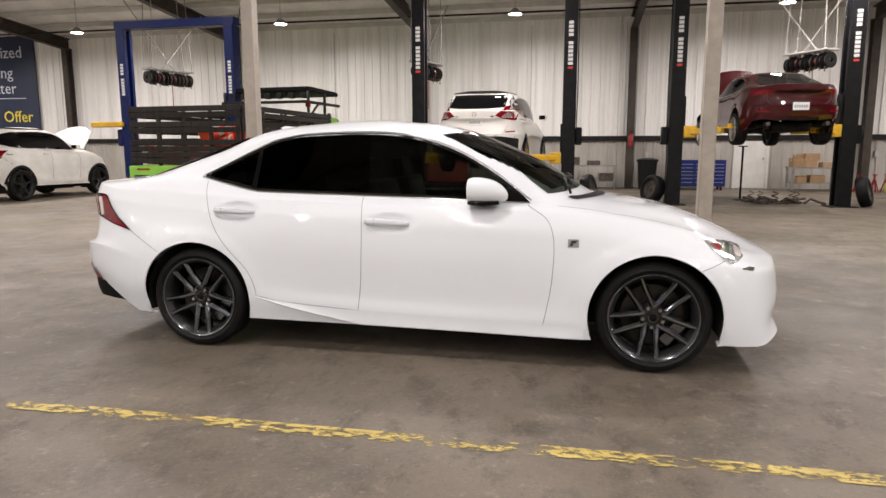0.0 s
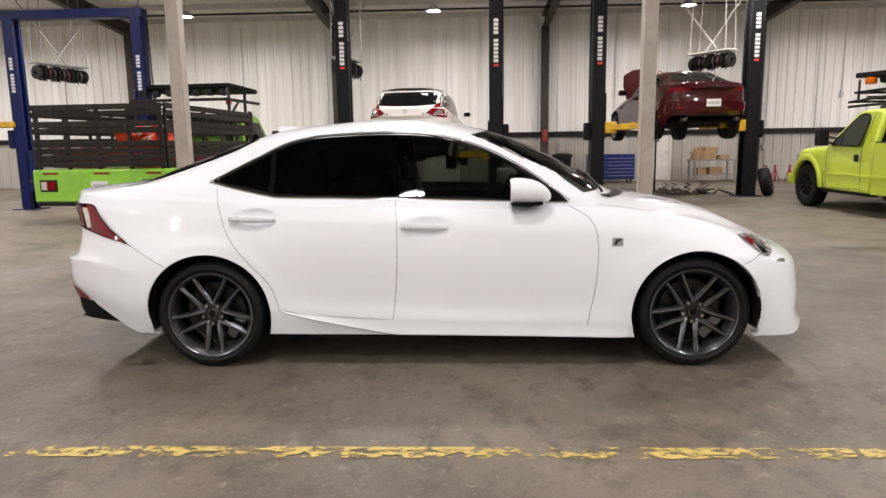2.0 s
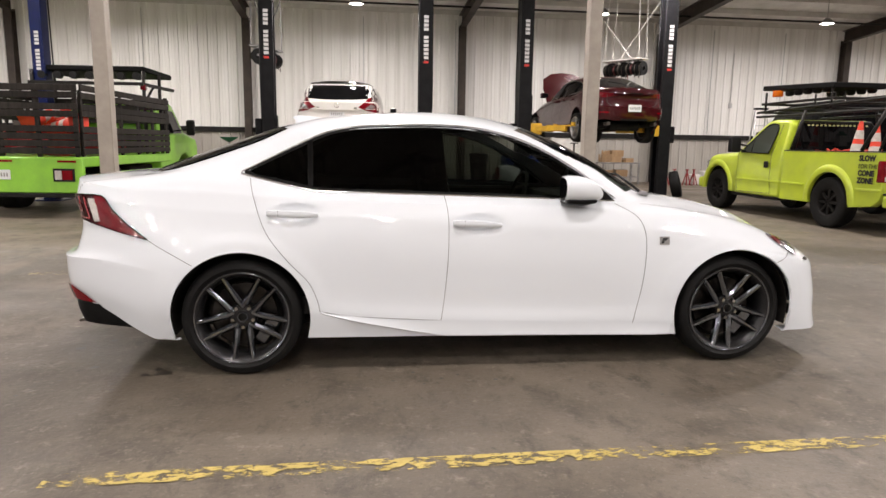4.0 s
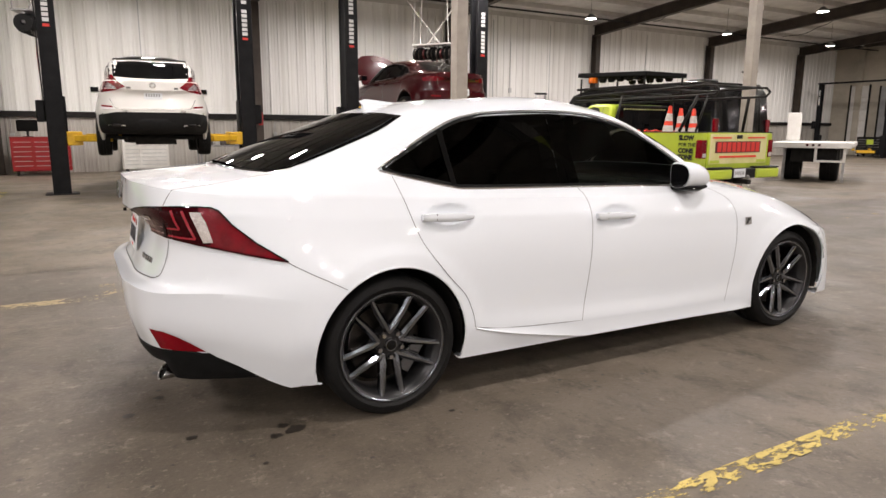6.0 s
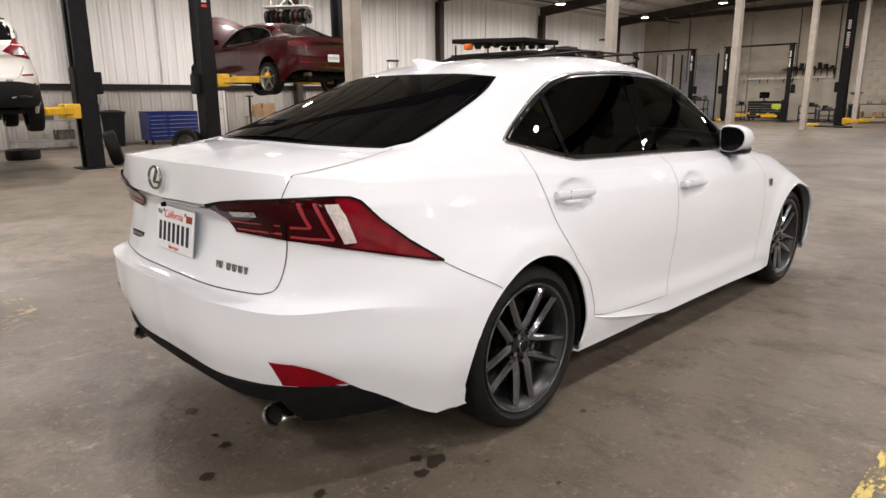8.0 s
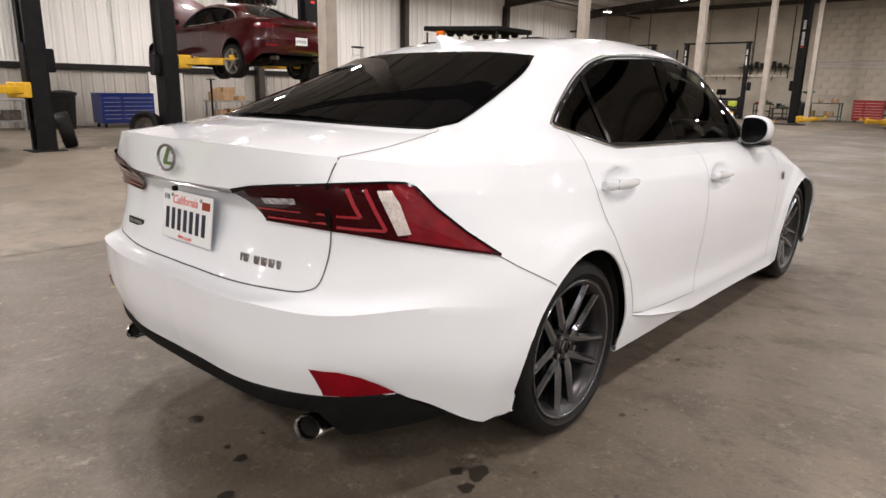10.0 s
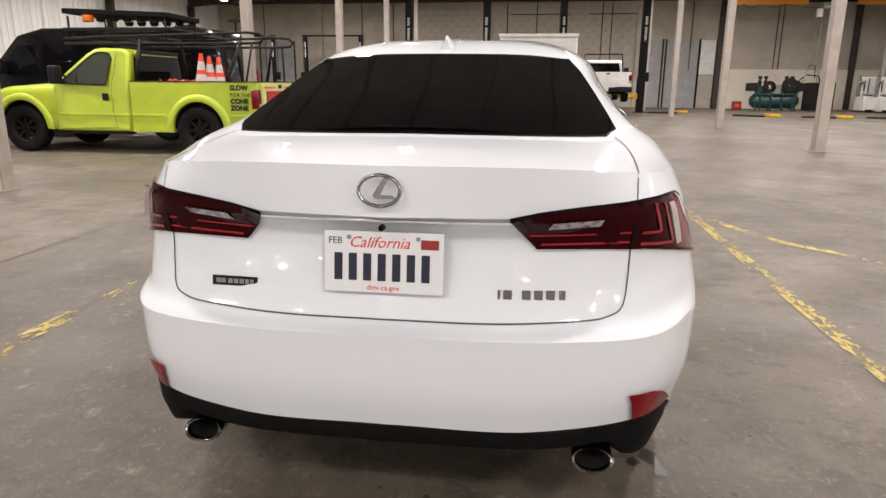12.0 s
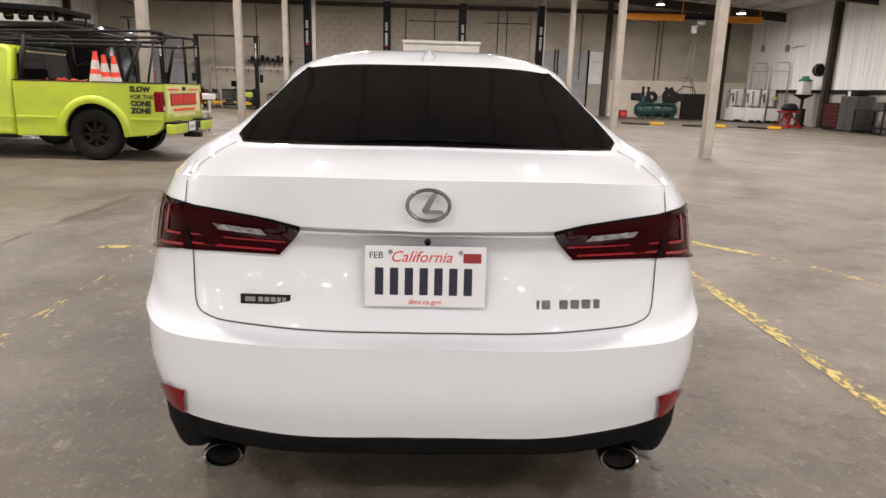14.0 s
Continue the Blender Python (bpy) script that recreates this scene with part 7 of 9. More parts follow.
for s in (-1, 1):
    bm = bm_new()
    bm.faces.new([bm.verts.new((x, s * (0.988 - 0.12 * max(0, (z - 1.3)) / 0.75), z)) for x, z in ((0.95, 1.38), (0.98, 1.88), (1.75, 1.88), (2.12, 1.40))])
    part("door_window", bm, M_GLASS, stake)
    mir = new("door_mirror")
    mir.parent = stake
    part("mirror_shell", one_box((1.95, min(s * 1.12, s * 1.30), 1.35), (2.07, max(s * 1.12, s * 1.30), 1.70), 0.03), M_PLASTIC, mir)
    part("mirror_arm", rod(bm_new(), (1.98, s * 0.93, 1.45), (1.98, s * 1.14, 1.5), 0.015, 6), M_PLASTIC, mir)
    wheel(stake, pose(2.25, s * 0.86, 0.40), 0.40, 0.25, 0.225, "steel", M_RAIL, s)
    wheel(stake, pose(-1.55, s * 0.80, 0.40), 0.40, 0.42, 0.225, "steel", M_RAIL, s)
bm = bm_new()
box(bm, (-3.0, -0.5, 0.55), (2.9, -0.4, 0.78))
box(bm, (-3.0, 0.4, 0.55), (2.9, 0.5, 0.78))
box(bm, (-1.65, -0.8, 0.35), (-1.45, 0.8, 0.48), 0.03)
box(bm, (-0.9, -1.0, 0.45), (0.2, -0.55, 0.75), 0.03)
part("chassis", bm, M_UNDER, stake)
# its arrow board over the cab end
board2 = thing("message_board", STAKE, "black folded arrow board on a frame above the truck", "arrow board")
part("panel", one_box((-0.15, -1.05, 2.56), (1.35, 1.05, 2.66), 0.02, pose(0, 0, 0, 0, 1.0, 0)), M_DIFFUSER, board2)
for s in (-1, 1):
    part("frame_rail", one_box((-0.3, s * 1.06 - 0.03, 2.28), (1.4, s * 1.06 + 0.03, 2.34)), M_RAIL, board2)
    for x in (-0.2, 0.62):
        part("frame_leg", rod(bm_new(), (x, s * 1.06, 0.96), (x, s * 1.06, 2.56), 0.035, 8), M_RAIL, board2)
    part("brace", rod(bm_new(), (-0.2, s * 1.06, 1.95), (0.3, s * 1.06, 2.30), 0.025, 8), M_RAIL, board2)
    part("marker_lamp", one_box((-0.26, s * 1.06 - 0.05, 2.20), (-0.16, s * 1.06 + 0.05, 2.30), 0.015), M_RED_LENS, board2)
for k in range(7):
    part("board_lamp", rod(bm_new(), (-0.16, -0.9 + 0.3 * k, 2.47), (-0.05, -0.9 + 0.3 * k, 2.47), 0.075, 12), M_PLASTIC, board2)
part("frame_rail", one_box((-0.33, -1.06, 2.28), (-0.27, 1.06, 2.34)), M_RAIL, board2)
# load of cones and tools
for k in range(4, 9):
    x, y = -6.2 + (-0.95 + 0.26 * k) * 0.95, 6.95 + 0.25 * math.sin(k * 2.2)
    tagged(copy_thing(cone_a, pose(x, y, 1.42 + 0.05 * math.sin(k * 1.7), 78 + 14 * math.sin(k), 10 * math.cos(k), 30 * k)), group="cones in the stake truck")
bm = bm_new()
for k in range(40):
    x, y, z = random.uniform(-7.3, -5.3), random.uniform(6.8, 8.8), random.uniform(1.0, 1.35)
    rod(bm, (x - 0.4, y, z), (x + 0.4, y + random.uniform(-0.4, 0.4), z + random.uniform(-0.1, 0.1)), 0.022, 6)
tagged(link("sign_pole_heap", bm, M_RED), "heap of red poles and stands in the truck bed", "poles", kind="stuff")

# ---- lifts ----


def bars_word(parent, m, w, h, n, mat_ink):
    """A vertical row of plain bars in place of a maker's name."""
    for k in range(n):
        if k == 6:
            continue
        ob = part("maker_mark", one_box((-w / 2, h * k / n, 0), (w / 2, h * (k + 0.74) / n, 0.003)), mat_ink, parent)
        ob.matrix_basis = m


def lift(name, xl, xr, y, height, paint, ink, arm_z, label, beam=False, along="x", group="vehicle lifts", slim=False):
    if along == "x":
        base = pose((xl + xr) / 2, y, 0)
    else:
        base = pose(y, (xl + xr) / 2, 0, 0, 0, -90)
    L = thing(name, base, label, "vehicle lift", group)
    hwid = abs(xr - xl) / 2
    for s in (-1, 1):
        post = new("post")
        post.parent = L
        post.matrix_basis = pose(s * hwid, 0, 0)
        w, d = (0.08, 0.12) if slim else (0.11, 0.15) if paint is M_LIFT_BLUE else (0.15, 0.19)
        bm = bm_new()
        # C-section open towards the bay
        box(bm, (min(s * w, s * (w - 0.02)), -d, 0.015), (max(s * w, s * (w - 0.02)), d, height), 0.004)
        for yy in (-d, d - 0.02):
            box(bm, (min(-s * w, s * (w - 0.02)), yy, 0.015), (max(-s * w, s * (w - 0.02)), yy + 0.02, height), 0.004)
        for yy in (-d + 0.02, d - 0.09):
            box(bm, (min(-s * w, -s * (w - 0.02)), yy, 0.015), (max(-s * w, -s * (w - 0.02)), yy + 0.07, height))
        part("channel", bm, paint, post)
        part("base_plate", one_box((-0.28, -0.26, 0), (0.28, 0.26, 0.02), 0.004), paint, post)
        car_ = new("carriage")
        car_.parent = post
        part("slider", one_box((min(-s * 0.19, s * 0.05), -0.13, arm_z - 0.15), (max(-s * 0.19, s * 0.05), 0.13, arm_z + 0.75), 0.01), paint, car_)
        part("arm_yoke", one_box((min(-s * 0.16, -s * 0.42), -0.22, arm_z - 0.16), (max(-s * 0.16, -s * 0.42), 0.22, arm_z + 0.10), 0.015), paint if ink is None else M_ARM, car_)
        for yy, an in ((-0.12, -42), (0.12, 38)):
            arm = bm_new()
            reach = 0.82
            box(arm, (0, -0.065, -0.065), (reach, 0.065, 0.055), 0.012)
            box(arm, (reach - 0.5, -0.035, 0.045), (reach + 0.22, 0.035, 0.075), 0.006)
            rod(arm, (reach + 0.16, 0, 0.07), (reach + 0.16, 0, 0.14), 0.055, 14)
            ob = part("arm", arm, M_ARM, car_, "yellow swing arm")
            ob.matrix_basis = pose(-s * 0.26, yy, arm_z - 0.02, 0, 0, (180 if s > 0 else 0) + (an if s < 0 else -an))
        part("motor_box", one_box((min(s * 0.15, s * 0.30), -0.1, 1.35), (max(s * 0.15, s * 0.30), 0.1, 1.75), 0.02), paint, post)
        if ink is not None:
            bars_word(post, pose(0.0, -d - 0.002, height * 0.0 + 3.14, 90, 0, 0), 0.105, 0.98, 11, ink)
            ob = part("maker_mark", one_box((-0.055, 0, 0), (0.055, 0.05, 0.003), 0.001), M_RED_INK, post)
            ob.matrix_basis = pose(0, -d - 0.002, 3.05, 90, 0, 0)
        else:
            bars_word(post, pose(0.0, -d - 0.002, 2.55, 90, 0, 0), 0.08, 0.75, 11, M_WHITE_INK)
        bm = pipe(bm_new(), [(s * 0.17, 0.05, 1.7), (s * 0.18, 0.06, 2.6), (s * 0.17, 0.05, height - 0.05)], 0.014, 6)
        part("hose", bm, M_PLASTIC, post)
    if beam:
        part("overhead_beam", one_box((-hwid - 0.15, -0.14, height - 0.02), (hwid + 0.15, 0.14, height + (0.05 if slim else 0.16)), 0.01), paint, L)
    return L


lift("vehicle_lift", -2.79, 0.75, 11.1, 5.0, M_LIFT, M_WHITE_INK, 1.08, "black two-post vehicle lift with yellow arms")
lift("vehicle_lift", 3.10, 6.60, 11.1, 5.0, M_LIFT, M_WHITE_INK, 1.66, "black two-post vehicle lift with yellow arms")
blue_lift = lift("vehicle_lift", -9.75, -6.95, 9.8, 4.10, M_LIFT_BLUE, None, 0.55, "blue two-post lift with overhead beam", beam=True)
part("arm", one_box((-2.30, -0.25, 1.80), (-1.45, -0.10, 1.93), 0.02), M_ARM, blue_lift, "yellow swing arm turned outwards")
lift("vehicle_lift", 5.4, 1.85, 27.0, 5.0, M_LIFT, M_WHITE_INK, 0.25, "black two-post vehicle lift with yellow arms", along="y")
lift("vehicle_lift", -1.58, -5.12, 27.0, 5.0, M_LIFT, M_WHITE_INK, 0.75, "black two-post vehicle lift with yellow arms", along="y")
lift("vehicle_lift", 16.85, 13.55, 31.0, 3.6, M_LIFT, None, 0.3, "dark two-post lift with overhead beam", beam=True, along="y", slim=True)
lift("vehicle_lift", 11.75, 8.75, 31.0, 3.6, M_LIFT, None, 0.3, "dark two-post lift with overhead beam", beam=True, along="y", slim=True)

# ---- hanging hose reels ----


def reel_rack(m, drop, metal, n=9):
    half = 0.0675 * n
    r = thing("hose_reel_rack", m, "row of hose reels hung from the roof on braced rods", "hose reels", "hose reel racks")
    part("carrier", one_box((-half, -0.2, 0.16), (half, 0.2, 0.2), 0.005), metal, r)
    for k in range(n):
        x = -half + 0.0675 + 0.135 * k
        reel = new("reel")
        reel.parent = r
        rr = 0.17 + 0.03 * math.sin(k * 1.9)
        bm = bm_new()
        lathe(bm, [(0.05, -0.05), (rr, -0.05), (rr, -0.04), (0.09, -0.035), (0.09, 0.035), (rr, 0.04), (rr, 0.05), (0.05, 0.05)], 22, "x", (x, 0, -0.06))
        part("spool", bm, M_PLASTIC, reel)
        bm = bm_new()
        for t in range(2):
            pipe(bm, [(x - 0.016 + 0.032 * t, 0.13 * math.cos(a * math.tau / 16), -0.06 + 0.13 * math.sin(a * math.tau / 16)) for a in range(16)], 0.016, 6, True)
        part("hose", bm, M_DARKRED if k % 4 == 2 else M_GREASE, reel)
        part("bracket", one_box((x - 0.012, -0.03, -0.06), (x + 0.012, 0.03, 0.17)), M_STEEL, reel)
        part("nozzle", rod(bm_new(), (x, -0.12, -0.2), (x, -0.13, -0.26 - 0.03 * (k % 3)), 0.014, 6), M_GREASE, reel)
    for x in (-half + 0.06, half - 0.06):
        for y in (-0.18, 0.18):
            part("hanger_rod", rod(bm_new(), (x, y, 0.18), (x * 0.8, y, drop), 0.014, 6), metal, r)
    for s in (-1, 1):
        part("brace", rod(bm_new(), (s * 0.2, 0, 0.2), (-s * 0.2 - s * 1.1, 0, drop * 0.75), 0.019, 6), metal, r)
    part("feed_hose", pipe(bm_new(), [(0.1, 0, -0.2), (0.12, 0.02, -0.6), (0.09, 0, -1.0)], 0.01, 6), M_RED, r)
    return r


for x, y, rz in ((-10.75, 13.0, 72), (-3.05, 13.0, 75), (6.35, 13.0, -58)):
    reel_rack(pose(x, y, 3.35, 0, 0, rz), roof_z(13) - 3.35, M_WHITE if x > 0 else M_STEEL, 11 if x < -10 else 9)

# ---- along the north wall ----


def tool_chest(name, x0, x1, y0, y1, h, paint, label, rows=6, group="tool chests"):
    c = thing(name, pose((x0 + x1) / 2, (y0 + y1) / 2, 0), label, "tool chest", group)
    w, d = (x1 - x0) / 2, (y1 - y0) / 2
    part("body", one_box((-w, -d, 0.12), (w, d, h), 0.012), paint, c)
    for i, (a, b) in enumerate(((-w + 0.03, -w * 0.28), (-w * 0.25, w - 0.03))):
        for k in range(rows):
            z0 = 0.16 + (h - 0.24) * k / rows
            z1 = 0.16 + (h - 0.24) * (k + 0.9) / rows
            dr = part("drawer", one_box((a, -d - 0.012, z0), (b, -d + 0.01, z1), 0.004), paint, c)
            part("drawer_pull", one_box((a + 0.03, -d - 0.022, z1 - 0.022), (b - 0.03, -d - 0.012, z1 - 0.008)), M_GALV, dr)
    part("top", one_box((-w - 0.01, -d - 0.015, h), (w + 0.01, d, h + 0.025), 0.006), paint if paint is not M_WHITE else M_STEEL, c)
    for sx in (-1, 1):
        for sy in (-1, 1):
            part("castor", rod(bm_new(), (sx * (w - 0.1) - 0.02, sy * (d - 0.08), 0.06), (sx * (w - 0.1) + 0.02, sy * (d - 0.08), 0.06), 0.06, 14), M_RUBBER, c)
    return c


tool_chest("red_tool_chest", -3.95, -2.6, 16.9, 17.5, 0.98, M_RED, "red enamelled rolling tool chest")
mon = thing("monitor", pose(-3.55, 17.2, 1.006), "black computer monitor on the red chest", "monitor")
part("screen", one_box((-0.24, -0.03, 0.14), (0.24, 0.02, 0.44), 0.012), M_BLACKGLOSS, mon)
part("stand", one_box((-0.03, -0.02, 0.01), (0.03, 0.03, 0.18), 0.005), M_PLASTIC, mon)
part("foot", one_box((-0.12, -0.09, 0), (0.12, 0.09, 0.015), 0.004), M_PLASTIC, mon)
tool_chest("white_tool_chest", -1.35, -0.17, 16.85, 17.45, 0.97, M_WHITE, "white tool chest with many drawers", 7)
tool_chest("blue_tool_chest", 3.98, 5.42, 16.7, 17.35, 0.90, M_BLUE, "deep blue rolling tool chest", 6)


def oil_drain(m, group="oil drainers"):
    o = thing("oil_drainer", m, "black wheeled oil drainer with green funnel top", "oil drainer", group)
    part("drum", lathe(bm_new(), [(0.0, 0.08), (0.2, 0.08), (0.21, 0.12), (0.21, 0.74), (0.19, 0.80), (0.0, 0.80)], 24, "z"), M_PLASTIC, o)
    part("pole", rod(bm_new(), (0, 0, 0.8), (0, 0, 1.22), 0.03, 10), M_STEEL, o)
    part("funnel", lathe(bm_new(), [(0.03, 1.2), (0.08, 1.22), (0.26, 1.33), (0.28, 1.36), (0.26, 1.36), (0.1, 1.26)], 24, "z"), M_GREENTOP, o, "green funnel bowl")
    for s in (-1, 1):
        part("castor", rod(bm_new(), (s * 0.2, -0.02, 0.06), (s * 0.2, 0.02, 0.06), 0.06, 12), M_RUBBER, o)
    part("bar", pipe(bm_new(), [(-0.18, 0.22, 0.1), (-0.18, 0.24, 0.95), (0.18, 0.24, 0.95), (0.18, 0.22, 0.1)], 0.013, 6), M_STEEL, o)
    return o


drainer = oil_drain(pose(-4.78, 16.9, 0))
bin_ = thing("trash_bin", pose(3.15, 17.0, 0), "dark grey plastic waste bin", "bin")
bm = lathe(bm_new(), [(0.0, 0.0), (0.24, 0.0), (0.30, 0.85), (0.33, 0.86), (0.33, 0.92), (0.29, 0.92), (0.22, 0.05)], 24, "z")
part("tub", bm, M_PLASTIC, bin_)
part("lid", lathe(bm_new(), [(0.0, 0.99), (0.2, 0.97), (0.34, 0.93), (0.34, 0.90)], 24, "z"), M_PLASTIC, bin_)


def bench(name, x0, x1, y0, y1, h, label, shelf=True, top=None):
    b = thing(name, pose((x0 + x1) / 2, (y0 + y1) / 2, 0), label, "workbench", "benches")
    w, d = (x1 - x0) / 2, (y1 - y0) / 2
    part("tabletop", one_box((-w, -d, h - 0.04), (w, d, h), 0.006), top or M_STEEL, b)
    for sx in (-1, 1):
        for sy in (-1, 1):
            part("leg", one_box((sx * (w - 0.05) - 0.025, sy * (d - 0.05) - 0.025, 0), (sx * (w - 0.05) + 0.025, sy * (d - 0.05) + 0.025, h - 0.04)), top or M_STEEL, b)
    if shelf:
        part("shelf", one_box((-w + 0.05, -d + 0.05, 0.22), (w - 0.05, d - 0.05, 0.25)), top or M_STEEL, b)
    return b


def carton(x0, y0, z0, w, d, h, rz, label="brown cardboard box sealed with tape", mt=None):
    c = thing("carton", pose(x0, y0, z0, 0, 0, rz), label, "box", "cartons on the benches")
    part("box_body", one_box((-w / 2, -d / 2, 0), (w / 2, d / 2, h), 0.003), mt or M_CARD, c)
    part("tape", one_box((-w / 2 - 0.001, -0.025, h * 0.6), (w / 2 + 0.001, 0.025, h + 0.001)), M_PANEL_LOW, c)
    return c


bench("grey_bench", 0.65, 2.2, 16.7, 17.4, 0.76, "grey steel workbench against the wall")
bench("parts_table", 7.25, 8.6, 16.6, 17.3, 0.72, "grey steel parts table with cartons")
for a in ((7.45, 16.9, 0.72, 0.34, 0.3, 0.26, 5), (7.82, 16.95, 0.72, 0.36, 0.32, 0.18, -8), (7.84, 16.95, 0.90, 0.42, 0.3, 0.22, 4), (8.25, 16.9, 0.72, 0.3, 0.25, 0.14, 12), (8.0, 16.9, 0.25, 0.4, 0.35, 0.22, 0), (7.55, 16.9, 0.25, 0.3, 0.3, 0.2, 9), (7.47, 16.9, 0.98, 0.22, 0.2, 0.12, 30)):
    carton(*a)
for a in ((0.9, 17.0, 0.76, 0.3, 0.3, 0.25, 4), (1.5, 17.05, 0.76, 0.4, 0.25, 0.14, -6), (1.9, 17.0, 0.25, 0.4, 0.3, 0.25, 8)):
    carton(*a, label="dark greasy metal parts box", mt=M_GREASE)

# white pass door
d = thing("door_1", pose(6.4, N_WALL - 0.06, 0), "plain white steel pass door, closed", "door", kind="structure")
part("leaf", one_box((-0.45, -0.02, 0.01), (0.45, 0.02, 1.50), 0.004), M_WHITE, d)
for a, b in ((-0.53, -0.455), (0.455, 0.53)):
    part("door_frame", one_box((a, -0.04, 0), (b, 0.03, 1.53), 0.004), M_WHITE, d)
part("door_knob", lathe(bm_new(), [(0.0, -0.075), (0.03, -0.07), (0.03, -0.045), (0.012, -0.04), (0.012, -0.02)], 14, "y", (0.36, 0, 0.95)), M_STEEL, d)


def jack_stand(m):
    j = thing("jack_stand", m, "red steel jack stand on the floor", "jack stand", "jack stands")
    for k in range(4):
        a = math.radians(45 + 90 * k)
        part("leg", rod(bm_new(), (0.13 * math.cos(a), 0.13 * math.sin(a), 0), (0.035 * math.cos(a), 0.035 * math.sin(a), 0.34), 0.018, 6), M_RED, j)
    part("collar", lathe(bm_new(), [(0.0, 0.3), (0.045, 0.3), (0.045, 0.38), (0.0, 0.38)], 12, "z"), M_RED, j)
    part("ratchet_bar", one_box((-0.02, -0.02, 0.3), (0.02, 0.02, 0.5)), M_RED, j)
    part("saddle", one_box((-0.06, -0.03, 0.5), (0.06, 0.03, 0.53), 0.006), M_RED, j)
    return j


js = jack_stand(pose(9.35, 16.3, 0))
for dx, dy in ((0.35, 0.1), (0.72, -0.05), (-0.35, 0.2), (1.05, 0.12)):
    copy_thing(js, pose(9.35 + dx, 16.3 + dy, 0, 0, 0, 30 * dx))


def loose_wheel(m, label="worn black tyre leaning on a lift post", rim=True):
    w = thing("loose_tyre", m, label, "tyre", "loose tyres")
    lathe_pts = [(0.2, -0.09), (0.23, -0.11), (0.29, -0.115), (0.32, -0.10), (0.33, -0.06), (0.33, 0.06), (0.32, 0.10), (0.29, 0.115), (0.23, 0.11), (0.2, 0.09)]
    part("tyre", lathe(bm_new(), lathe_pts, 40), M_RUBBER, w)
    if rim:
        bm = lathe(bm_new(), [(0.205, -0.09), (0.19, -0.06), (0.06, -0.05), (0.05, -0.07), (0.0, -0.07)], 30)
        part("rim", bm, M_GREASE, w)
    return w


loose_wheel(pose(7.08, 11.15, 0.33, -14, 0, 60))
loose_wheel(pose(1.25, 11.45, 0.33, -12, 0, 70))
loose_wheel(pose(2.70, 11.35, 0.33, -14, 0, -60), "grey tyre and wheel leaning on a lift post")
loose_wheel(pose(0.3, 14.2, 0.115, 90, 0, 0), "worn black tyre lying flat on the floor", False)

# suspension parts strewn under the maroon car
heap = thing("suspension_parts", pose(5.45, 11.85, 0), "greasy axle and suspension parts lying on the floor", "car parts")
rng = random.Random(4)
for k in range(26):
    x, y = rng.uniform(-0.75, 0.75), rng.uniform(-0.3, 0.3)
    bm = bm_new()
    kind = k % 4
    if kind == 0:
        rod(bm, (x, y, 0.04), (x + rng.uniform(-0.5, 0.5), y + rng.uniform(-0.2, 0.2), 0.05 + rng.uniform(0, 0.12)), 0.025, 8)
    elif kind == 1:
        lathe(bm, [(0.0, 0.0), (0.13, 0.0), (0.13, 0.03), (0.07, 0.04), (0.06, 0.09), (0.0, 0.09)], 18, "z", (x, y, 0.0))
    elif kind == 2:
        pipe(bm, [(x + 0.06 * math.cos(a * 0.7), y + 0.06 * math.sin(a * 0.7), 0.02 + 0.012 * a) for a in range(22)], 0.011, 6)
    else:
        pipe(bm, [(x, y, 0.03), (x + 0.15, y + 0.1, 0.12), (x + 0.3, y + 0.05, 0.06), (x + 0.4, y - 0.1, 0.03)], 0.028, 7)
    part("metal_part", bm, M_GREASE, heap)
stand = thing("jack_pole", pose(4.93, 12.69, 0), "slim steel transmission stand", "jack")
part("pole", rod(bm_new(), (0, 0, 0.02), (0, 0, 1.3), 0.025, 8), M_RAIL, stand)
part("foot", lathe(bm_new(), [(0.0, 0.0), (0.16, 0.0), (0.15, 0.02), (0.0, 0.04)], 16, "z"), M_RAIL, stand)
part("saddle", one_box((-0.1, -0.02, 1.3), (0.1, 0.02, 1.33)), M_RAIL, stand)

# step ladder
lad = thing("step_ladder", pose(12.1, 15.6, 0, 0, 0, -10), "tall grey aluminium step ladder, folded open", "ladder")
for s in (-1, 1):
    part("front_rail", rod(bm_new(), (s * 0.30, -0.45, 0), (s * 0.18, 0.0, 2.5), 0.025, 6), M_GALV, lad)
    part("back_rail", rod(bm_new(), (s * 0.28, 0.45, 0), (s * 0.17, 0.04, 2.45), 0.022, 6), M_GALV, lad)
for k in range(8):
    z = 0.28 + 0.28 * k
    w = 0.30 - 0.12 * z / 2.5
    y = -0.45 + 0.45 * z / 2.5
    part("step", one_box((-w, y - 0.04, z), (w, y + 0.05, z + 0.025)), M_GALV, lad)
part("top_cap", one_box((-0.2, -0.08, 2.48), (0.2, 0.12, 2.54), 0.01), M_PLASTIC, lad)
bins = thing("white_parts_bins", pose(10.9, 16.6, 0), "stack of white plastic bins by the wall", "bins")
for k in range(3):
    part("bin", one_box((-0.5 + 0.35 * k, -0.2, 0), (-0.2 + 0.35 * k, 0.2, 0.35 + 0.12 * (k % 2)), 0.03), M_WHITE, bins)

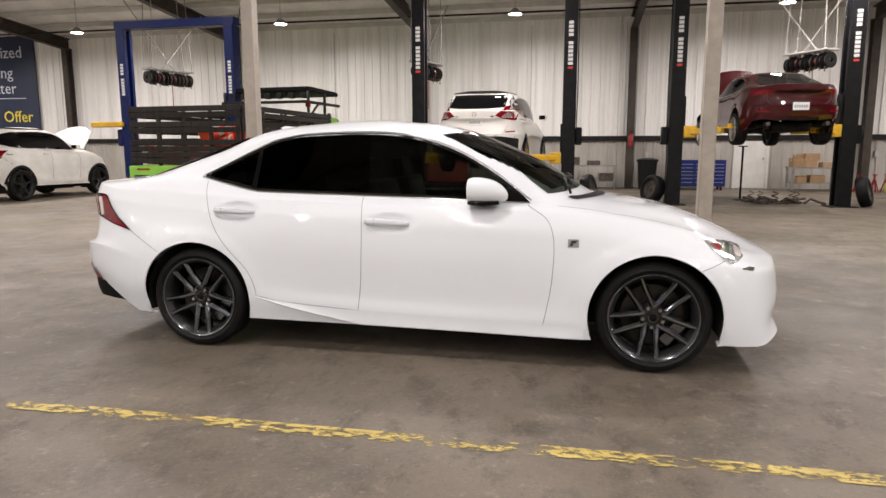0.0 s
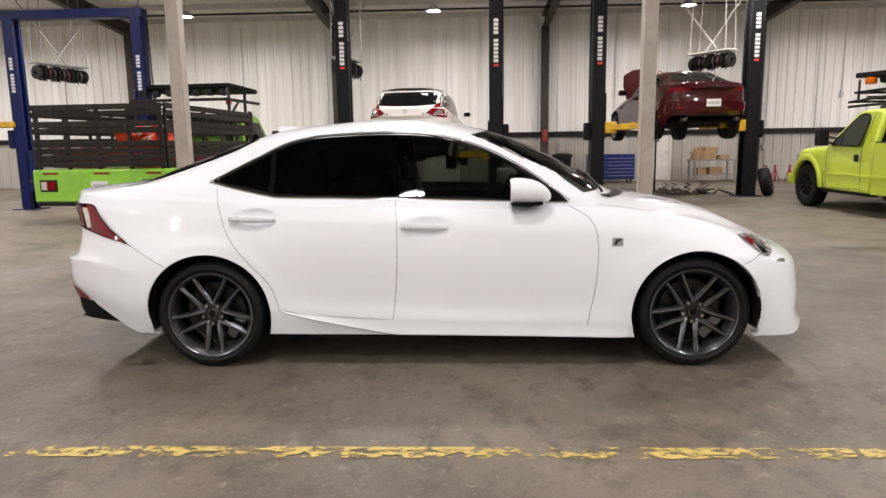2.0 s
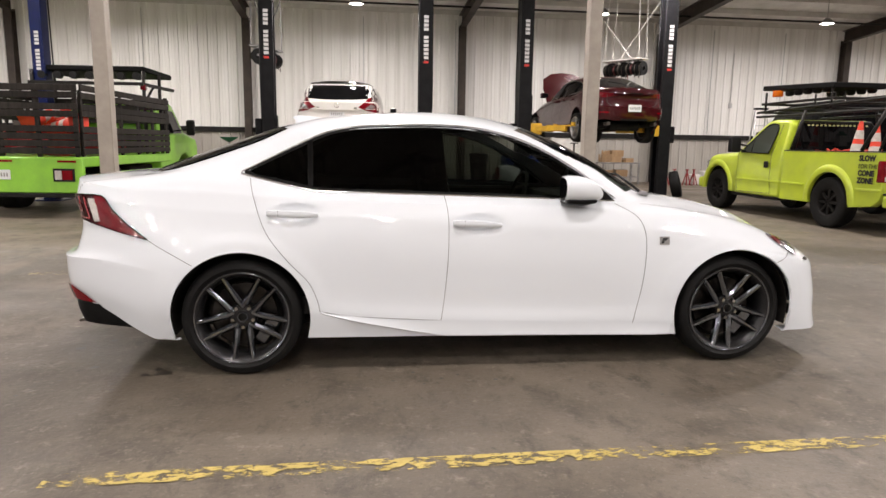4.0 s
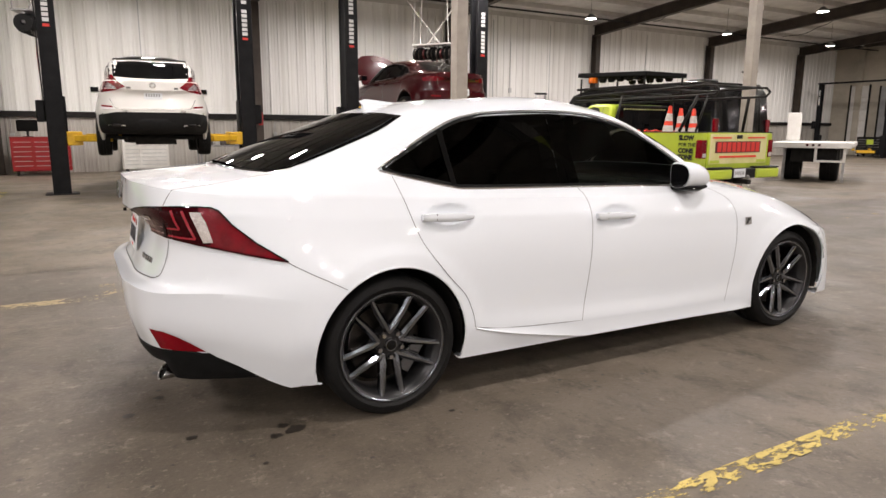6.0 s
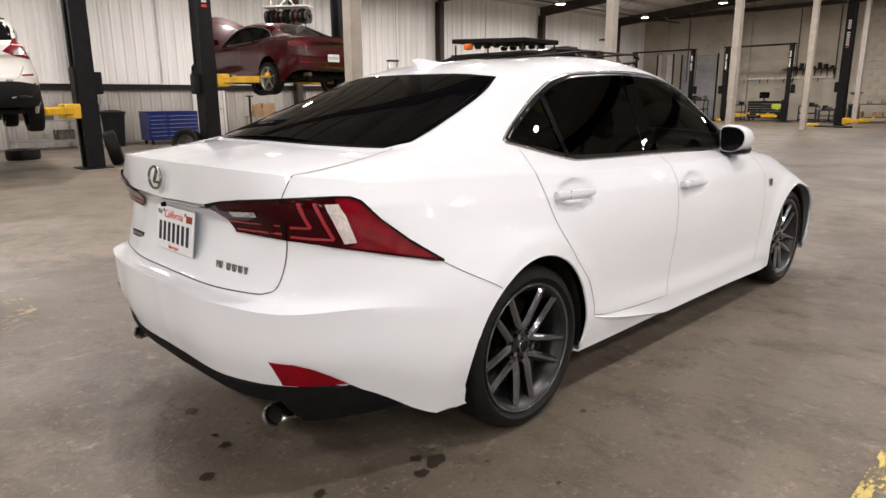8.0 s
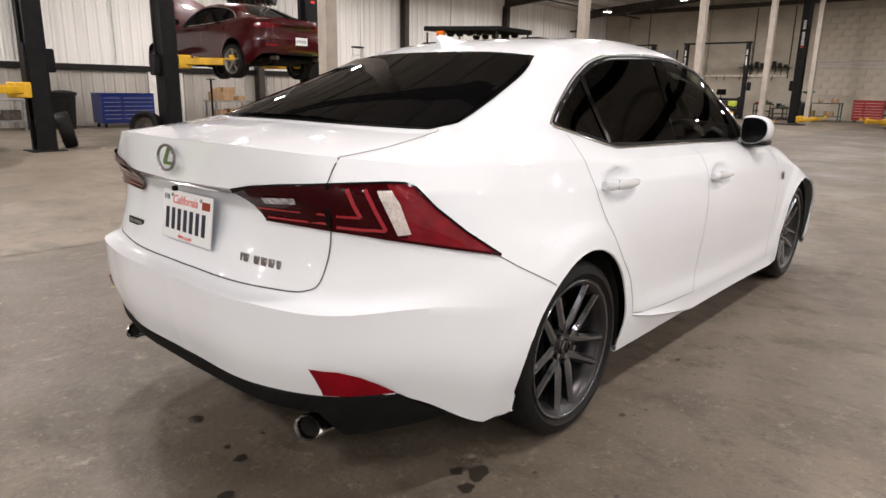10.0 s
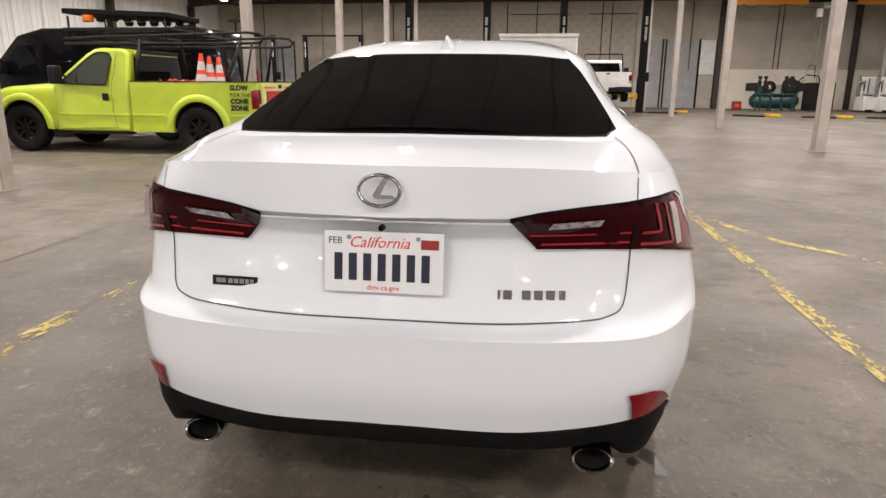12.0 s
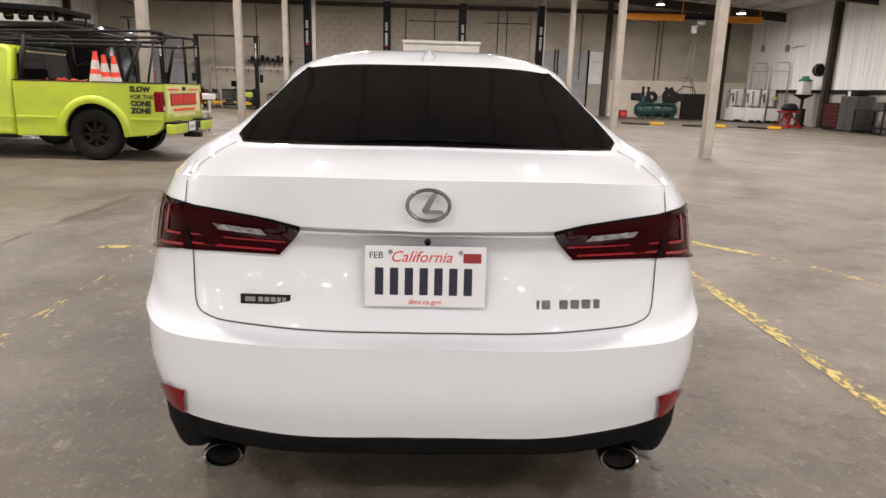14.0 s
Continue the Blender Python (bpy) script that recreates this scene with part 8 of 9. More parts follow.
# wall fittings
for x, z in ((-4.6, 1.0), (-3.95, 1.0), (3.2, 1.05), (10.0, 1.1), (12.4, 2.75)):
    s = thing("wall_socket", pose(x, N_WALL - 0.04, z), "small grey wall box", "socket", "wall boxes")
    part("socket_box", one_box((-0.06, -0.05, -0.09), (0.06, 0, 0.09), 0.006), M_GALV, s)
    part("conduit", rod(bm_new(), (0, -0.02, 0.09), (0, -0.02, RAIL_Z - z - 0.1 if z < 1.5 else 1.8), 0.012, 6), M_GALV, s)
for x in (-7.5, -0.6, 2.45, 5.0, 11.6, 14.3, 19.6):
    bm = bm_new()
    rod(bm, (x, N_WALL - 0.06, 1.75), (x, N_WALL - 0.06, EAVE - 0.2), 0.015, 6)
    tagged(link("conduit", bm, M_GALV), "thin grey conduit on the wall", "conduit", "wall conduits", "structure")
bm = bm_new()
for x, y, z, ax in ((W_WALL, 15.9, 5.32, 0), (W_WALL, 8.0, 5.75, 0)):
    rod(bm, (x, y, z), (E_WALL, y, z), 0.03, 8)
tagged(link("sprinkler_pipe", bm, M_RAIL), "dark pipe run under the roof", "pipe", kind="structure")
rng = random.Random(23)
for k in range(14):
    x, y = -13.0 + 3.1 * k + rng.uniform(-0.8, 0.8), rng.choice((11.5, 13.0, 14.6, 16.4))
    pts, dx = [], rng.uniform(-2.6, 2.6)
    for q in range(7):
        yy = y - 3.4 * q / 6
        pts.append((x + dx * q / 6, yy, roof_z(yy) - 0.07 - 0.22 * math.sin(math.pi * q / 6) * rng.uniform(0.6, 1.3)))
    tagged(link("roof_cable", pipe(bm_new(), curve_pts(pts, 4), 0.013, 5), M_RAIL), "dark cable slung under the roof insulation", "cable", "roof cables", "structure")
rh = thing("red_hydrant_box", pose(31.9, -10.7, 0), "small red box standing by the wall", "box")
part("case", one_box((-0.15, -0.2, 0.02), (0.15, 0.2, 0.42), 0.02), M_RED, rh)
part("label_plate", one_box((-0.155, -0.1, 0.15), (-0.15, 0.1, 0.3)), M_ORANGE, rh)
ext = thing("fire_extinguisher", pose(2.65, N_WALL - 0.5, 1.35), "red fire extinguisher hung on a column", "extinguisher")
part("cylinder", lathe(bm_new(), [(0.0, 0.0), (0.07, 0.0), (0.075, 0.05), (0.075, 0.36), (0.03, 0.42), (0.0, 0.42)], 16, "z"), M_RED, ext)
part("valve", one_box((-0.03, -0.05, 0.42), (0.03, 0.05, 0.48), 0.01), M_PLASTIC, ext)
part("bracket", one_box((-0.05, 0.06, 0.15), (0.05, 0.13, 0.2)), M_PLASTIC, ext)

# navy banner on the wall
sign = thing("wall_sign", pose(-19.75, N_WALL - 0.09, 2.05), "navy wall sign with white and yellow words", "sign")
part("sign_panel", one_box((-4.2, -0.02, 0), (0.0, 0.02, 3.7), 0.005), M_NAVY, sign)
part("sign_rule", one_box((-3.6, -0.025, 1.22), (-0.55, -0.021, 1.25)), M_SIGN_WHITE, sign)
for word, z, mt, sz in (("orized", 2.78, M_SIGN_WHITE, 0.62), ("ing", 2.02, M_SIGN_WHITE, 0.62), ("ater", 1.42, M_SIGN_WHITE, 0.62), ("Offer", 0.32, M_SIGN_YELLOW, 0.62)):
    lettering("sign_word", word, sz, pose({"orized": -0.55, "ing": -1.05, "ater": -0.95, "Offer": -0.3}[word], -0.03, z, 90, 0, 0), mt, sign, 0.004, "RIGHT")

# ---- the far, east end ----
box_truck = thing("box_truck", pose(20.9, -0.45, 0, 0, 0, 0), "white box truck with black lower tail", "truck")
part("cargo_box", one_box((-3.05, -1.22, 1.05), (2.0, 1.22, 2.72), 0.03), M_WHITE, box_truck)
tg = new("roller_door")
tg.parent = box_truck
for k in range(4):
    part("slat", one_box((-3.085, -1.08, 1.56 + 0.265 * k), (-3.05, 1.08, 1.815 + 0.265 * k), 0.006), M_WHITE, tg)
part("tail_lift", one_box((-3.15, -1.18, 0.75), (-3.06, 1.18, 1.54), 0.02), M_PLASTIC, box_truck, "black folded tail lift")
for k in range(3):
    part("tail_lift_rib", one_box((-3.17, -1.15, 0.84 + 0.24 * k), (-3.15, 1.15, 0.88 + 0.24 * k)), M_RAIL, box_truck)
part("rear_frame", one_box((-3.12, -1.25, 2.66), (-2.98, 1.25, 2.76), 0.01), M_WHITE, box_truck)
part("underride", one_box((-3.1, -1.15, 0.42), (-2.95, 1.15, 0.62), 0.02), M_UNDER, box_truck)
part("chassis", one_box((-2.9, -0.9, 0.5), (3.6, 0.9, 0.9)), M_UNDER, box_truck)
part("cab", one_box((2.1, -1.05, 0.5), (4.0, 1.05, 2.3), 0.12, seg=3), M_WHITE, box_truck)
ob = new("number_plate")
ob.parent = box_truck
ob.matrix_basis = pose(-3.175, 0.25, 1.0, 90, 0, -90)
part("plate_sheet", one_box((-0.16, -0.08, 0), (0.16, 0.08, 0.004)), M_PLATE, ob)
part("yellow_sticker", one_box((-3.176, -0.55, 0.96), (-3.17, -0.12, 1.05)), M_ARM, box_truck)
for s in (-1, 1):
    for hx in (-1.7, 3.1):
        wheel(box_truck, pose(hx, s * 0.95, 0.42), 0.42, 0.3, 0.24, "steel", M_STEEL, s)
    part("tail_lamp", one_box((-3.17, min(s * 0.98, s * 1.12), 0.80), (-3.14, max(s * 0.98, s * 1.12), 0.9)), M_RED_LENS, box_truck)

white_pickup = pickup("white_pickup", pose(27.0, -3.35, 0.50, 0, 0, 0), "white pickup raised on a lift, rack on its roof", M_PAINT2, work=False)
part("roof_rack", pipe(bm_new(), [(-0.6, -0.86, 1.19), (-0.6, -0.80, 2.0), (-0.6, 0.80, 2.0), (-0.6, 0.86, 1.19)], 0.03, 6), M_RAIL, white_pickup)

# white flatbed recovery truck
fb = thing("flatbed_trailer", pose(15.55, 7.4, 0, 0, 0, 27), "white flatbed trailer with a steel deck", "trailer")
part("deck", one_box((-2.6, -0.82, 0.86), (0.9, 1.02, 0.97), 0.015), M_WHITE, fb)
part("headboard", one_box((0.80, 0.62, 0.97), (0.88, 0.98, 1.78), 0.02), M_WHITE, fb)
part("tail_plate", one_box((-2.63, -0.80, 0.84), (-2.58, 1.0, 0.975), 0.01), M_WHITE, fb)
for k in range(3):
    part("tail_lamp", rod(bm_new(), (-2.645, -0.12 + 0.13 * k, 0.915), (-2.625, -0.12 + 0.13 * k, 0.915), 0.03, 12), M_DARK_LENS, fb)
for y in (-0.66, -0.05):
    part("tool_box_post", one_box((-2.55, y - 0.03, 0.52), (-2.48, y + 0.03, 0.85), 0.006), M_WHITE, fb)
part("tool_box_rail", one_box((-2.55, -0.69, 0.50), (-2.48, -0.02, 0.55), 0.006), M_WHITE, fb)
for s in (-1, 1):
    wheel(fb, pose(-1.5, 0.1 + s * 0.42, 0.42), 0.42, 0.4, 0.24, "steel", M_RAIL, s)
    part("stabiliser", one_box((-2.40, min(s * 0.62, s * 0.68), 0.02), (-2.33, max(s * 0.62, s * 0.68), 0.84)), M_STEEL, fb)
part("chassis", one_box((-2.4, -0.5, 0.5), (0.9, 0.5, 0.84)), M_UNDER, fb)

# roller doors and pale panels in the east wall
for y0, y1, z1, mt, nm, lb in ((-7.15, -6.45, 3.55, M_DOOR, "roller_door", "grey sectional door, shut"), (-9.05, -7.4, 3.55, M_DOOR, "roller_door", "grey sectional door, shut"), (-9.93, -9.15, 3.55, M_WHITE, "white_panel", "white boarded panel"), (16.1, 17.0, 3.6, M_WHITE, "white_panel", "white boarded panel"), (13.5, 15.5, 3.5, M_DOOR, "roller_door", "grey sectional door, shut")):
    dd = thing(nm, pose(E_WALL - 0.03, (y0 + y1) / 2, 0), lb, "door", "east wall doors", "structure")
    w = (y1 - y0) / 2
    n = 6
    for k in range(n):
        part("panel", one_box((-0.03, -w, z1 * k / n + 0.004), (0.02, w, z1 * (k + 1) / n - 0.006), 0.008), M_COLUMN if k < 3 and nm == "white_panel" and y0 < 0 else mt, dd)
    part("door_frame", one_box((-0.05, -w - 0.08, 0), (0.03, -w - 0.005, z1 + 0.05)), M_RAIL, dd)
    part("door_frame", one_box((-0.05, w + 0.005, 0), (0.03, w + 0.08, z1 + 0.05)), M_RAIL, dd)
bm = one_box((E_WALL - 0.09, -18.2, 0), (E_WALL - 0.004, -10.4, 2.05), 0.004)
tagged(link("wainscot", bm, M_CREAM), "pale boarding along the foot of the east wall", "wainscot", kind="structure")
for y in (-10.12, -5.9, -1.9, 2.2, 6.6, 11.9, 16.6, -16.8):
    bm = one_box((E_WALL - 0.16, y - 0.15, 0), (E_WALL + 0.005, y + 0.15, 6.2), 0.006)
    tagged(link("pilaster", bm, M_BLOCK if y > -10 else M_BROWN), "shallow wall pilaster" if y > -10 else "dark steel wall post", "pilaster", "pilasters", "structure")
bm = one_box((E_WALL - 0.3, S_WALL, 5.55), (E_WALL, N_WALL, 5.75))
tagged(link("eave_beam", bm, M_BROWN), "dark steel beam across the east wall", "beam", kind="structure")
for z in (2.5, 2.62, 2.74, 2.86):
    bm = rod(bm_new(), (E_WALL - 0.06, 2.4, z), (E_WALL - 0.06, 7.4, z), 0.02, 6)
    tagged(link("wall_pipe", bm, M_GALV), "thin pipe along the block wall", "pipe", "wall pipes", "structure")

for y in (1.2, -0.4, -3.9, -4.4, 7.6, 9.4, 15.2, -8.6, -12.9, -13.15):
    bm = rod(bm_new(), (E_WALL - 0.06, y, 2.0), (E_WALL - 0.06, y, 5.5), 0.025, 6)
    tagged(link("conduit", bm, M_BROWN), "dark conduit down the block wall", "conduit", "wall conduits", "structure")
for y in (-4.8, -0.6):
    bm = rod(bm_new(), (E_WALL - 0.08, y - 1.6, 4.9), (E_WALL - 0.08, y + 1.6, 4.9), 0.02, 6)
    tagged(link("wall_pipe", bm, M_BROWN), "thin pipe along the block wall", "pipe", "wall pipes", "structure")
peg = thing("peg_rail", pose(E_WALL - 0.10, 9.9, 2.12), "pale rail with pegs on the block wall", "rail")
part("board", one_box((-0.02, -2.2, -0.05), (0.08, 2.2, 0.05), 0.006), M_CREAM, peg)
for k in range(11):
    part("peg", rod(bm_new(), (0.0, -2.0 + 0.4 * k, 0), (-0.12, -2.0 + 0.4 * k, -0.22 if k % 3 else 0.03), 0.018, 6), M_RAIL, peg)
# clutter beside the tool chests
for k, (y, h, mt, lb) in enumerate(((8.1, 0.75, M_RAIL, "black"), (11.6, 0.8, M_GREASE, "greasy grey"), (13.6, 1.05, M_RAIL, "black"), (7.3, 0.55, M_GREASE, "greasy grey"), (2.6, 0.7, M_RAIL, "black"))):
    tr = thing("tool_trolley", pose(32.3, y, 0), lb + " steel tool trolley with trays", "trolley", "tool trolleys")
    for zz in (0.12, h * 0.55, h):
        part("tray", one_box((-0.28, -0.4, zz - 0.05), (0.28, 0.4, zz), 0.01), mt, tr)
    for sx in (-1, 1):
        for sy in (-1, 1):
            part("upright", one_box((sx * 0.26 - 0.02, sy * 0.38 - 0.02, 0.04), (sx * 0.26 + 0.02, sy * 0.38 + 0.02, h)), mt, tr)
            part("caster", rod(bm_new(), (sx * 0.26 - 0.015, sy * 0.38, 0.04), (sx * 0.26 + 0.015, sy * 0.38, 0.04), 0.04, 10), M_RUBBER, tr)
    for q in range(4):
        part("tool_case", one_box((-0.2, -0.34 + 0.18 * q, h), (0.18, -0.2 + 0.18 * q, h + 0.08 + 0.07 * ((q + k) % 3)), 0.01), (M_GREASE, M_PLASTIC, M_STEEL, M_RED)[(q + k) % 4], tr)
cloth = thing("safety_cloth", pose(31.83, 9.45, 0.72), "bright yellow safety cloth over the chest's front", "cloth")
part("fold", one_box((-0.03, -0.22, -0.12), (0.02, 0.22, 0.12), 0.02, seg=2), M_LIME, cloth)
part("fold", one_box((-0.04, -0.12, -0.16), (0.01, 0.05, 0.08), 0.02, seg=2), M_LIME, cloth)
st_ = thing("swivel_stool", pose(31.2, 6.9, 0), "dark green round workshop stool", "stool", "stools")
part("seat", lathe(bm_new(), [(0.0, 0.66), (0.19, 0.65), (0.2, 0.61), (0.17, 0.58), (0.0, 0.58)], 20, "z"), M_TEAL, st_)
part("stem", rod(bm_new(), (0, 0, 0.05), (0, 0, 0.6), 0.03, 8), M_RAIL, st_)
for k in range(5):
    a = k * math.tau / 5
    part("foot", rod(bm_new(), (0, 0, 0.1), (0.25 * math.cos(a), 0.25 * math.sin(a), 0.03), 0.02, 6), M_RAIL, st_)
copy_thing(st_, pose(31.4, 6.45, 0.05 - 0.05))

# bridge hoist
cr = thing("bridge_hoist", pose(30.2, -13.2, 5.05), "orange overhead hoist beam with a hanging chain", "hoist")
for y0, y1 in ((-3.6, -1.85), (0.35, 3.5)):
    part("beam", one_box((-0.10, y0, -0.10), (0.10, y1, 0.10), 0.01), M_CRANE, cr)
    part("flange", one_box((-0.2, y0, -0.15), (0.2, y1, -0.10)), M_CRANE, cr)
    part("flange", one_box((-0.2, y0, 0.10), (0.2, y1, 0.14)), M_CRANE, cr)
part("bridge_girder", one_box((0.12, -2.1, -0.04), (0.26, 0.7, 0.12), 0.01), M_RAIL, cr, "dark middle girder")
part("festoon", pipe(bm_new(), [(-0.22, 3.3, -0.15), (-0.24, 2.9, -0.34), (-0.22, 2.4, -0.18), (-0.24, 1.9, -0.32), (-0.22, 1.4, -0.16), (-0.2, 0.6, -0.3), (-0.1, -0.1, -0.3)], 0.012, 6), M_RAIL, cr, "looped black cable")
for y in (-3.5, -1.95, 0.45, 3.4):
    part("hanger", rod(bm_new(), (0, y, 0.12), (0, y, roof_z(-13.2 + y) - 5.0), 0.03, 6), M_CRANE, cr)
part("trolley", one_box((-0.14, -0.75, -0.32), (0.16, -0.30, -0.06), 0.05, seg=2), M_GALV, cr)
part("chain_bag", one_box((-0.12, -0.35, -0.72), (0.10, -0.10, -0.34), 0.05, seg=2), M_WHITE, cr, "white chain bag")
part("chain", rod(bm_new(), (0, -0.22, -0.30), (0, -0.08, -2.85), 0.012, 6), M_STEEL, cr)
part("chain", rod(bm_new(), (0, -0.42, -0.30), (0.03, -0.36, -2.85), 0.010, 6), M_STEEL, cr)
part("pendant", pipe(bm_new(), [(0, -0.06, -2.95), (0.0, -0.2, -2.86), (0.0, -0.36, -2.9), (0.0, -0.42, -3.5)], 0.02, 6), M_RAIL, cr)

# compressor
cp = thing("air_compressor", pose(31.4, -12.3, 0), "green air compressor with twin pumps on a tank", "compressor")
part("tank", lathe(bm_new(), [(0.0, -1.15), (0.2, -1.12), (0.36, -0.95), (0.38, -0.8), (0.38, 0.8), (0.36, 0.95), (0.2, 1.12), (0.0, 1.15)], 28, "y", (0, 0, 0.48)), M_TEAL, cp)
for y in (-0.62, 0.62):
    part("pump", one_box((-0.2, y - 0.28, 0.86), (0.2, y + 0.28, 1.2), 0.03), M_TEAL, cp)
    for dy in (-0.14, 0.14):
        part("cylinder_head", lathe(bm_new(), [(0.0, 1.2), (0.09, 1.2), (0.09, 1.42), (0.05, 1.45), (0.05, 1.55), (0.09, 1.58), (0.09, 1.68), (0.0, 1.68)], 14, "z", (0, y + dy, 0)), M_RAIL, cp)
    part("flywheel", lathe(bm_new(), [(0.1, -0.04), (0.3, -0.04), (0.3, 0.04), (0.1, 0.04)], 24, "x", (-0.28, y - 0.25, 1.15)), M_RAIL, cp)
    for dy in (-0.3, 0.3):
        part("frame_leg", one_box((-0.3, y + dy - 0.03, 0), (-0.24, y + dy + 0.03, 0.9)), M_TEAL, cp)
for y in (-1.15, 1.15):
    part("guard", one_box((-0.3, y - 0.2, 0.95), (0.2, y + 0.2, 1.35), 0.04), M_RAIL, cp, "black belt guard")
part("hose", pipe(bm_new(), [(0, -1.0, 1.4), (0, -1.4, 1.75), (0.1, -2.0, 1.7), (0.1, -2.15, 1.2)], 0.03, 8), M_RAIL, cp)
part("panel_box", one_box((-0.32, -0.2, 0.9), (-0.2, 0.2, 1.25), 0.01), M_STEEL, cp)
part("belt_guard", lathe(bm_new(), [(0.05, -0.06), (0.36, -0.06), (0.36, 0.06), (0.05, 0.06)], 24, "x", (-0.34, -0.55, 1.25)), M_RAIL, cp, "black round belt guard")
for y in (-0.75, -0.25, 0.25, 0.75):
    part("front_leg", one_box((-0.42, y - 0.03, 0.0), (-0.36, y + 0.03, 0.86), 0.006), M_TEAL, cp)
part("front_rail", one_box((-0.43, -0.95, 0.78), (-0.35, 0.95, 0.86), 0.006), M_TEAL, cp)
part("outlet_pipe", pipe(bm_new(), [(-0.1, -1.0, 1.2), (-0.1, -1.3, 1.5), (-0.1, -1.3, 1.95), (-0.1, -1.6, 2.02), (-0.1, -1.85, 1.95), (-0.1, -1.85, 1.3)], 0.025, 6), M_STEEL, cp)
blk = thing("black_cabinet", pose(31.6, -14.45, 0), "dark steel louvred cabinet on the floor", "cabinet")
part("body", one_box((-0.35, -0.62, 0.04), (0.35, 0.62, 1.38), 0.02), M_RAIL, blk)
for k in range(9):
    part("louvre", one_box((-0.37, -0.55, 0.2 + 0.12 * k), (-0.35, 0.55, 0.24 + 0.12 * k)), M_PLASTIC, blk)

def tyre_machine(m, tall):
    tm = thing("tyre_machine", m, "pale grey tyre-changing machine with a tall mast" if tall else "pale grey wheel balancer with a hood", "tyre machine", "tyre machines")
    part("cabinet", one_box((-0.42, -0.40, 0.06), (0.42, 0.40, 0.74), 0.03), M_WHITE, tm)
    part("plinth", one_box((-0.46, -0.44, 0.0), (0.46, 0.44, 0.07), 0.01), M_PLASTIC, tm)
    part("back_panel", one_box((0.16, -0.42, 0.74), (0.42, 0.30, 1.66), 0.025), M_WHITE, tm)
    part("panel_rib", one_box((0.13, -0.06, 0.78), (0.17, 0.02, 1.60), 0.008), M_STEEL, tm)
    part("turntable", lathe(bm_new(), [(0.0, 0.86), (0.28, 0.86), (0.28, 0.82), (0.1, 0.79), (0.1, 0.74), (0.0, 0.74)], 20, "z", (-0.1, 0.02, 0)), M_STEEL, tm)
    part("mast", one_box((0.18, 0.30, 0.7), (0.34, 0.44, 1.72), 0.02), M_STEEL, tm)
    part("swing_arm", one_box((-0.20, 0.30, 1.36), (0.25, 0.40, 1.46), 0.02), M_STEEL, tm)
    part("mount_head", rod(bm_new(), (-0.16, 0.34, 1.0), (-0.16, 0.34, 1.5), 0.03, 8), M_RAIL, tm)
    part("pedal", one_box((-0.66, -0.30, 0.0), (-0.40, -0.08, 0.14), 0.02), M_PLASTIC, tm)
    part("pedal", one_box((-0.66, 0.06, 0.0), (-0.40, 0.28, 0.14), 0.02), M_PLASTIC, tm)
    if tall:
        part("control_box", one_box((-0.1, -0.36, 1.18), (0.16, -0.18, 1.34), 0.02), M_PALE_YELLOW, tm, "small pale yellow box")
    return tm


tyre_machine(pose(30.9, -16.45, 0, 0, 0, 4), False)
tyre_machine(pose(30.2, -16.95, 0, 0, 0, -6), False)
tyre_machine(pose(30.1, -17.72, 0, 0, 0, 0), True)
for x, y, h, w in ((31.2, -17.6, 3.04, 0.36), (29.45, -17.75, 3.02, 0.42)):
    fr = thing("guard_frame", pose(x, y, 0, 0, 0, -26), "bent grey steel tube frame", "frame", "guard frames")
    part("tube", pipe(bm_new(), [(0, -w, 0), (0, -w, h - 0.2), (0, -w + 0.08, h), (0, w - 0.08, h), (0, w, h - 0.2), (0, w, 0)], 0.038, 8), M_GALV, fr)
    part("cross_tube", rod(bm_new(), (0, -w, h - 0.42), (0, w, h - 0.42), 0.025, 8), M_GALV, fr)
for x, z in ((29.92, 3.73), (32.4, 3.86)):
    sb = thing("switch_box", pose(x, S_WALL + 0.06, z), "grey switch box on the ribbed wall", "switch box", "switch boxes")
    part("box", one_box((-0.10, 0.0, -0.16), (0.10, 0.12, 0.16), 0.01), M_STEEL, sb)
    part("conduit", rod(bm_new(), (0.0, 0.05, 0.16), (0.0, 0.05, 1.4), 0.018, 6), M_GALV, sb)
tagged(link("wall_pipe", rod(bm_new(), (29.80, S_WALL + 0.10, 3.73), (28.2, S_WALL + 0.10, 3.78), 0.018, 6), M_GALV), "thin pipe along the ribbed wall", "pipe", "wall pipes", "structure")
# low red floor jack with a dark load on its saddle
rj = thing("red_floor_jack", pose(24.75, -15.9, 0, 0, 0, 20), "low red transmission jack with a black load", "jack")
for sy in (-1, 1):
    part("leg", one_box((-0.42, sy * 0.36 - 0.05, 0.02), (0.42, sy * 0.36 + 0.05, 0.12), 0.01), M_RED, rj)
    part("strut", rod(bm_new(), (-0.3, sy * 0.36, 0.1), (0.05, sy * 0.16, 0.62), 0.04, 8), M_RED, rj)
    part("strut", rod(bm_new(), (0.3, sy * 0.36, 0.1), (-0.05, sy * 0.16, 0.62), 0.04, 8), M_RED, rj)
    for sx in (-1, 1):
        part("caster", rod(bm_new(), (sx * 0.38, sy * 0.33, 0.05), (sx * 0.38, sy * 0.39, 0.05), 0.05, 12), M_RUBBER, rj)
part("ram", rod(bm_new(), (0, 0, 0.1), (0, 0, 0.66), 0.07, 12), M_RED, rj)
part("table", one_box((-0.26, -0.44, 0.66), (0.26, 0.44, 0.74), 0.015), M_RED, rj)
